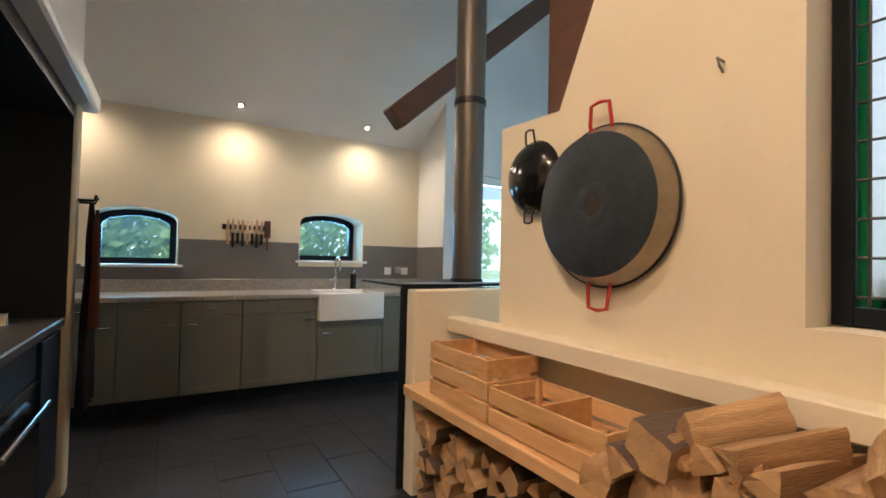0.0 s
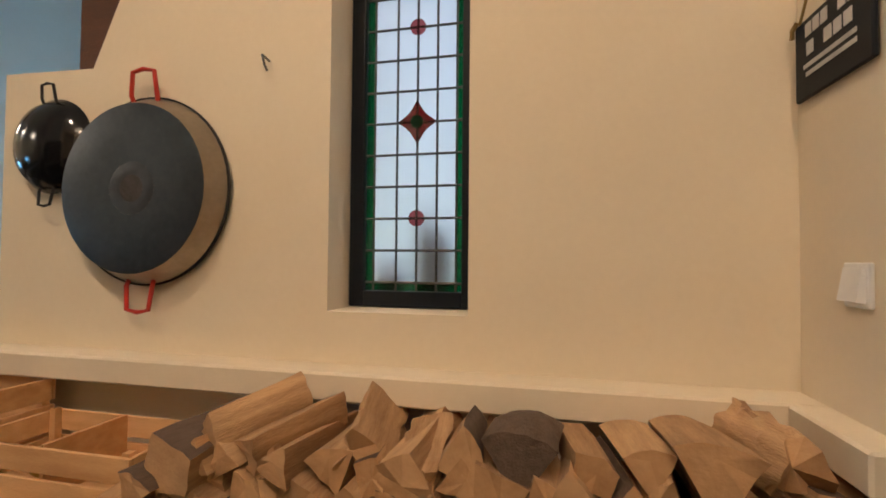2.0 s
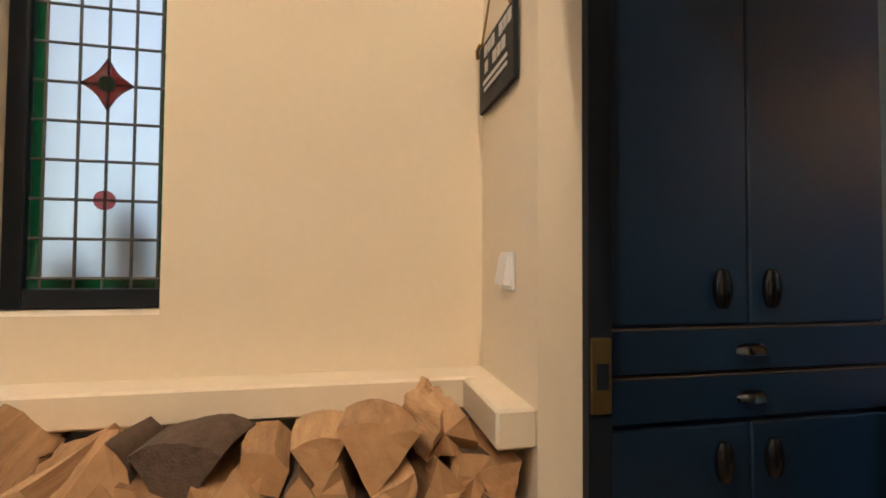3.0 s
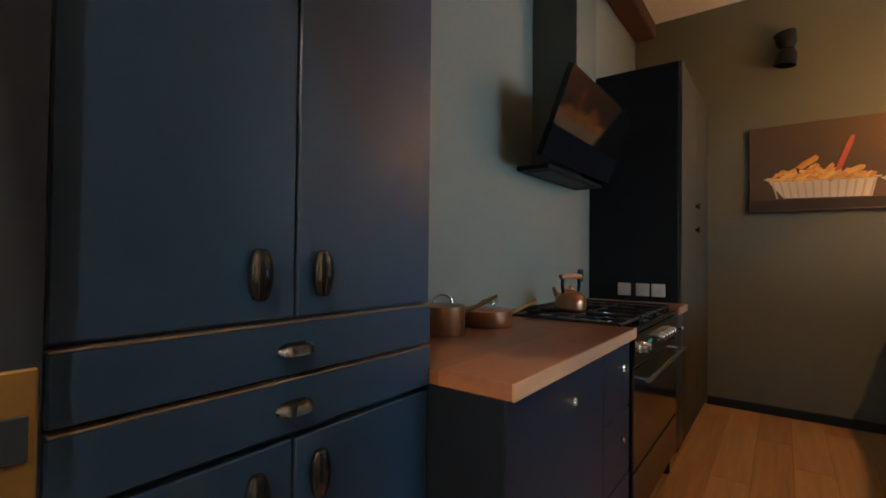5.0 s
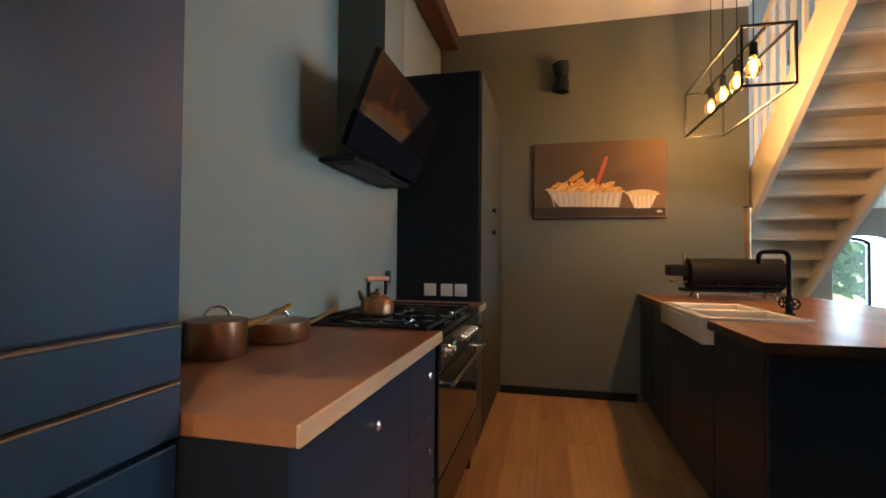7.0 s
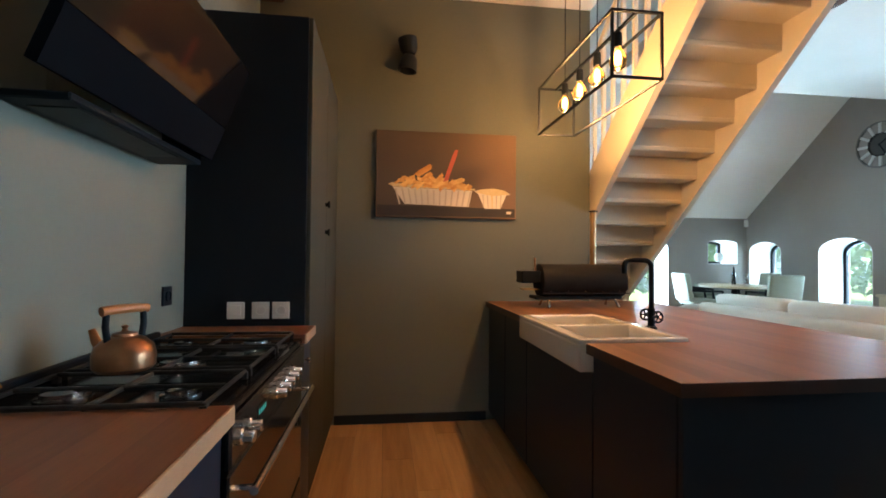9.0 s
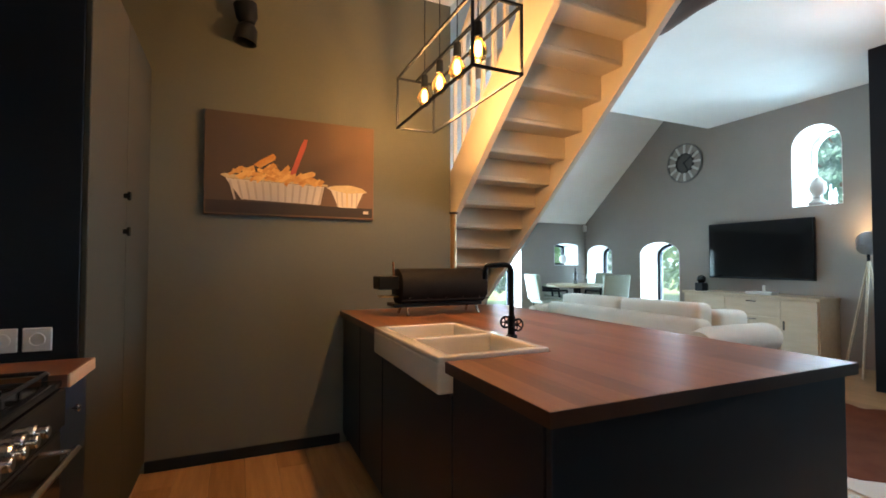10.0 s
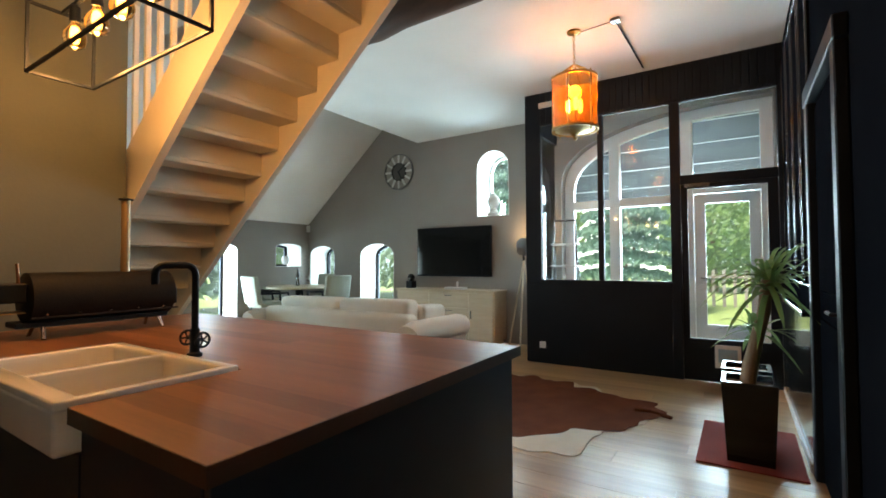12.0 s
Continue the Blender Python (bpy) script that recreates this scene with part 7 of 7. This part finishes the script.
def log_mesh(seed, size, length, rugged=0.0, bark_all=False):
    """A split log along x: flat riven faces, a rounded bark side, sawn ends; rugged ones are torn and fibrous."""
    r = random.Random(seed)
    if r.random() < 0.62:
        spread = r.uniform(0.8, 1.35)
        arc = 5
        outline = [(0, 0)] + [(math.cos(-spread / 2 + spread * k / arc), math.sin(-spread / 2 + spread * k / arc)) for k in range(arc + 1)]
        outline = [(u - 0.55, v * 1.1) for u, v in outline]
        barked = r.random() < 0.5
        bark_side = [False] + [barked] * arc + [False]
    else:
        outline = [(-0.5, -0.42), (0.45, -0.5), (0.55, 0.3), (-0.1, 0.5), (-0.52, 0.25)]
        outline = [(u * r.uniform(0.85, 1.15), v * r.uniform(0.8, 1.15)) for u, v in outline]
        bark_side = [r.random() < 0.2 for _ in outline]
    cut = 4
    m = len(outline)
    fine, bark = [], []
    for j in range(m):
        (u0, v0), (u1, v1) = outline[j], outline[(j + 1) % m]
        for k in range(cut):
            fine.append((u0 + (u1 - u0) * k / cut, v0 + (v1 - v0) * k / cut))
            bark.append(bark_side[j])
    m, n = len(fine), 8
    bm = bmesh.new()
    twist, taper, bow = r.uniform(-0.12, 0.12), r.uniform(-0.14, 0.14), r.uniform(-0.07, 0.07)
    rings = []
    for k in range(n + 1):
        t = k / n - 0.5
        ca, sa = math.cos(twist * t), math.sin(twist * t)
        ring = []
        for j, (u, v) in enumerate(fine):
            fibre = (0.035 + 0.3 * rugged) * noise.noise((u * 5 + seed * 7.7, v * 5, t * (1.2 + 5 * rugged)))
            broad = 0.09 * noise.noise((u * 1.3 + seed, v * 1.3, t * 2.0))
            q = size * (1 + taper * t) * (1 + fibre + broad)
            end = (0.010 + 0.06 * rugged) * noise.noise((u * 3, v * 3 + seed, k)) if k in (0, n) else 0.0
            ring.append(bm.verts.new((length * t + end, (u * ca - v * sa + bow * (1 - 4 * t * t)) * q, (u * sa + v * ca) * q)))
        rings.append(ring)
    for a, b in zip(rings, rings[1:]):
        for j in range(m):
            f = bm.faces.new((a[j], a[(j + 1) % m], b[(j + 1) % m], b[j]))
            f.material_index = 1 if bark[j] or bark_all else 0
    for ring in (rings[0][::-1], rings[-1]):
        mid = bm.verts.new(sum((v.co for v in ring), Vector()) / m)
        for j in range(m):
            bm.faces.new((ring[j], ring[(j + 1) % m], mid)).material_index = 1 if bark_all else 2
    bmesh.ops.recalc_face_normals(bm, faces=bm.faces)
    me = bpy.data.meshes.new("firewood_log")
    bm.to_mesh(me)
    bm.free()
    for f in me.polygons:
        f.use_smooth = True
    me.set_sharp_from_angle(angle=radians(24))
    for m_ in (LOG, BARK, ENDCUT):
        me.materials.append(m_)
    return me


LOGS = [log_mesh(k, 0.098 + 0.014 * (k % 3), 0.29) for k in range(12)]
MIDDLE = [log_mesh(70 + k, 0.076 + 0.012 * (k % 3), 0.29) for k in range(12)]
TORN = [log_mesh(90 + k, 0.12, 0.27, 0.8) for k in range(3)]
DARK = log_mesh(64, 0.135, 0.27, 0.1, True)
SMALL = [log_mesh(40 + k, 0.075 + 0.012 * (k % 3), 0.30) for k in range(6)]


def log_at(me, x, y, z, rx, ry, rz, s=1.0, label="split firewood log in the stacked pile"):
    o = new("firewood_log", me)
    o.matrix_world = pose(x, y, z, rx, ry, rz) @ Matrix.Scale(s, 4)
    return tagged(o, label, "firewood", "stacked firewood")


for row in range(5):
    y = 0.37 + 0.04 * (row % 2)
    while y < 1.83:
        log_at(rnd.choice(LOGS), 1.555 + rnd.uniform(-0.025, 0.02), y, 0.05 + 0.098 * row, rnd.uniform(0, 360), rnd.uniform(-3, 3), rnd.uniform(-6, 6), rnd.uniform(0.85, 1.05))
        y += rnd.uniform(0.10, 0.12)
for row in range(5):
    y = 0.35 + 0.035 * (row % 2)
    while y < 1.86 - 0.035 * row:
        log_at(rnd.choice(MIDDLE), 1.535 + rnd.uniform(-0.03, 0.02), y, 0.535 + 0.066 * row, rnd.uniform(0, 360), rnd.uniform(-3, 3), rnd.uniform(-7, 7), rnd.uniform(0.85, 1.15))
        y += rnd.uniform(0.072, 0.095)
for row in range(5):
    y = 1.98 + 0.04 * (row % 2)
    while y < 3.12:
        log_at(rnd.choice(SMALL), 1.60 + rnd.uniform(-0.03, 0.03), y, 0.05 + 0.092 * row, rnd.uniform(0, 360), rnd.uniform(-3, 3), rnd.uniform(-6, 6), rnd.uniform(0.85, 1.1), "small split log stacked under the shelf")
        y += rnd.uniform(0.088, 0.105)
# the loose top layer, from the crates to the doorway
TOP = [(LOGS[0], 1.46, 1.88, 0.66, 20, 2, 8, 0.9), (LOGS[3], 1.47, 1.79, 0.73, 110, 0, -4, 0.9), (LOGS[5], 1.49, 1.71, 0.79, 200, -4, -8, 0.9),
       (LOGS[1], 1.52, 1.60, 0.865, 172, -12, -28, 0.85), (LOGS[7], 1.50, 1.49, 0.85, 188, -12, -30, 0.85), (TORN[0], 1.54, 1.30, 0.85, 20, -7, 12, 1.0),
       (TORN[1], 1.50, 1.165, 0.825, 200, -10, 4, 0.8), (LOGS[8], 1.51, 1.07, 0.84, 165, 3, 3, 0.75), (DARK, 1.52, 0.94, 0.845, 95, 4, -5, 0.9),
       (LOGS[6], 1.52, 0.82, 0.84, 20, 4, 6, 0.8), (LOGS[10], 1.52, 0.715, 0.85, 85, 6, 2, 0.85), (LOGS[11], 1.52, 0.60, 0.855, 95, 9, -3, 1.05), (TORN[2], 1.56, 0.46, 0.865, 30, 4, 6, 0.95)]
for me, x, y, z, rx, ry, rz, scale in TOP:
    log_at(me, x, y, z, rx, ry, rz, scale, "torn fibrous log on the firewood pile" if me in TORN else "dark barked log on the firewood pile" if me is DARK else "rough split log lying on the firewood pile")

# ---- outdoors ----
# added ring whose own glow brightens the outlook beyond the trees
BACKGLOW = glow("glowing_backdrop", (0.72, 0.86, 0.80), 0.95)
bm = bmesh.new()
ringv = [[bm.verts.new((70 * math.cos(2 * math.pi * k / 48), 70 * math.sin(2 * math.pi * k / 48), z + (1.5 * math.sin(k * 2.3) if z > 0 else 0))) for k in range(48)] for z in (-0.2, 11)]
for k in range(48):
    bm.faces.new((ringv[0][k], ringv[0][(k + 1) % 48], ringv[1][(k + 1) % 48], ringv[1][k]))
solid("backdrop", bm, BACKGLOW, "pale glowing ring standing in for the bright distance", "backdrop", "structure")
solid("ground", boxes((-90, 90, -90, 90, -0.5, -0.13)), GRASS, "sunlit lawn round the house", "ground", "structure")
solid("pavement", boxes((-9.5, -6.79, -8, 3, -0.13, -0.07), bevel=0.01), PAVE, "pale paved terrace before the entrance", "pavement", "structure")


def foliage(name, label, category, place, size, count, seed, material, leaf=0.12, cone=False, trunk=True):
    """A crown of many small leaf clumps round a tapered trunk with limbs."""
    rnd = random.Random(seed)
    t = thing(name, label, category, place)
    x, y, z = place
    sx, sy, sz = size
    verts, faces = [], []
    for _ in range(count):
        while True:
            p = Vector((rnd.uniform(-1, 1), rnd.uniform(-1, 1), rnd.uniform(-1, 1)))
            if p.length < 1 and p.length > 0.35:
                break
        h = (p.z + 1) / 2
        if cone:
            h = max(0.0, (round(h * 12) + rnd.uniform(-0.2, 0.2) - 0.8 * (p.x ** 2 + p.y ** 2)) / 12)
        k = (1 - h * 0.93) if cone else (1 + 0.25 * noise.noise(p * 2 + Vector((seed, 0, 0))))
        c = Vector((x + p.x * sx * k, y + p.y * sy * k, z + 0.15 + h * sz * 2))
        n = Vector((rnd.gauss(0, 1), rnd.gauss(0, 1), rnd.gauss(0, 1))).normalized()
        u = n.orthogonal().normalized()
        v = n.cross(u)
        s = leaf * rnd.uniform(0.6, 1.5)
        b = len(verts)
        verts += [c + u * s, c + v * s * 0.45, c - u * s, c - v * s * 0.45]
        faces.append((b, b + 1, b + 2, b + 3))
    me = bpy.data.meshes.new("crown")
    me.from_pydata(verts, [], faces)
    me.materials.append(material)
    c = new("crown", me)
    c.parent = t
    c.matrix_parent_inverse = Matrix.Translation(place).inverted()
    tagged(c, kind="stuff")
    if trunk:
        part("trunk", tube(bmesh.new(), [(x, y, z - 0.2), (x + 0.05, y, z + sz * 0.7), (x, y, z + sz * 1.4)], 0.12 * sx ** 0.5, 10, 0.03), TRUNK, t, smooth=True)
        for k in range(5):
            a = k * 1.3 + seed
            zz = z + sz * (0.5 + 0.15 * k)
            part("limb", tube(bmesh.new(), [(x, y, zz), (x + math.cos(a) * sx * 0.35, y + math.sin(a) * sy * 0.35, zz + sz * 0.25)], 0.04, 6, 0.012), TRUNK, t)
    return t


foliage("spruce_tree", "blue-green spruce beyond the entrance", "tree", (-14, -7.6, 0), (2.6, 2.6, 3.6), 15000, 1, SPRUCE, 0.11, True)
foliage("spruce_tree", "blue-green spruce beyond the entrance", "tree", (-13, -3.7, 0), (1.9, 1.9, 2.7), 15000, 2, SPRUCE, 0.09, True)
for k, (x, y, s) in enumerate(((-17, 4, 3.4), (-19, -10, 3.8), (-14, -12, 3.0), (-24, -2, 2.6), (-12, 6, 2.6))):
    foliage("garden_tree", "broad green garden tree", "tree", (x, y, 0), (s, s, s), 9000, 10 + k, FOLIAGE, 0.14)
for k, (x, y) in enumerate(((-8, -14), (-3, -15), (2, -14.5), (-12, -16))):
    foliage("garden_tree", "broad green garden tree", "tree", (x, y, 0), (2.8, 2.4, 2.4), 5000, 30 + k, FOLIAGE, 0.2)
foliage("hedge", "dense green garden hedge close to the kitchen window", "hedge", (-0.6, 9.6, -0.1), (3.0, 1.2, 1.7), 9000, 50, FOLIAGE, 0.11, False, False)
foliage("hedge", "dense green garden hedge close to the kitchen window", "hedge", (5.5, 13.0, -0.1), (4.0, 1.5, 1.8), 8000, 51, FOLIAGE, 0.11, False, False)
FENCEW = mat("weathered_grey_wood", (0.20, 0.19, 0.16), (0.32, 0.30, 0.26), 0.85, scale=5, stretch=(5, 5, 1), bump=0.4)
fence = thing("garden_fence", "low weathered grey garden fence before the trees", "fence", (-16, -3, 0))
for k in range(46):
    y = -9 + 0.28 * k
    part("paling", boxes((-16.02, -15.98, y, y + 0.09, -0.13, 1.0)), FENCEW, fence)
part("rail", boxes((-15.98, -15.95, -9, 3.9, 0.75, 0.83)), FENCEW, fence)

# ---- floor pieces ----
plank_mesh = {}


def plank(name, parent, x0, x1, y0, y1, z0, z1, material):
    key = (name, round(x1 - x0, 4), round(y1 - y0, 4))
    if key not in plank_mesh:
        bm = box(bmesh.new(), -(x1 - x0) / 2, (x1 - x0) / 2, -(y1 - y0) / 2, (y1 - y0) / 2, z0 - z1, 0)
        for v in bm.verts:
            if v.co.z > -0.001:
                v.co.x -= math.copysign(0.0007, v.co.x)
                v.co.y -= math.copysign(0.0007, v.co.y)
        me = bpy.data.meshes.new(name)
        bm.to_mesh(me)
        bm.free()
        me.materials.append(material)
        plank_mesh[key] = me
    o = new(name, plank_mesh[key])
    o.location = ((x0 + x1) / 2, (y0 + y1) / 2, z1)
    o.parent = parent
    return o


W = 0.19
for i in range(42):
    x = 1.775 - W * (i + 1)
    y = 0.21
    step = (0.7, 1.5, 1.1, 1.9)[i % 4]
    while y > -8.69:
        e = max(y - step, -8.7)
        plank("plank", floor_oak, x + 0.0003, x + W - 0.0003, e + 0.0003, y - 0.0003, -0.012, 0.0, OAK)
        y, step = e, 2.2
for i in range(-4, 16):
    for j in range(9):
        x0, y0 = -1.8 + 0.3 * i, 0.225 + 0.6 * j - (0.3 if i % 2 else 0)
        a, b = max(y0, 0.22), min(y0 + 0.6, 5.6)
        if b - a > 0.05 and (x0 < 1.75 or a > 3.1):
            plank("slate_tile", floor_hall, x0 + 0.002, x0 + 0.298, a + 0.002, b - 0.002, -0.012, 0.0, SLATE)
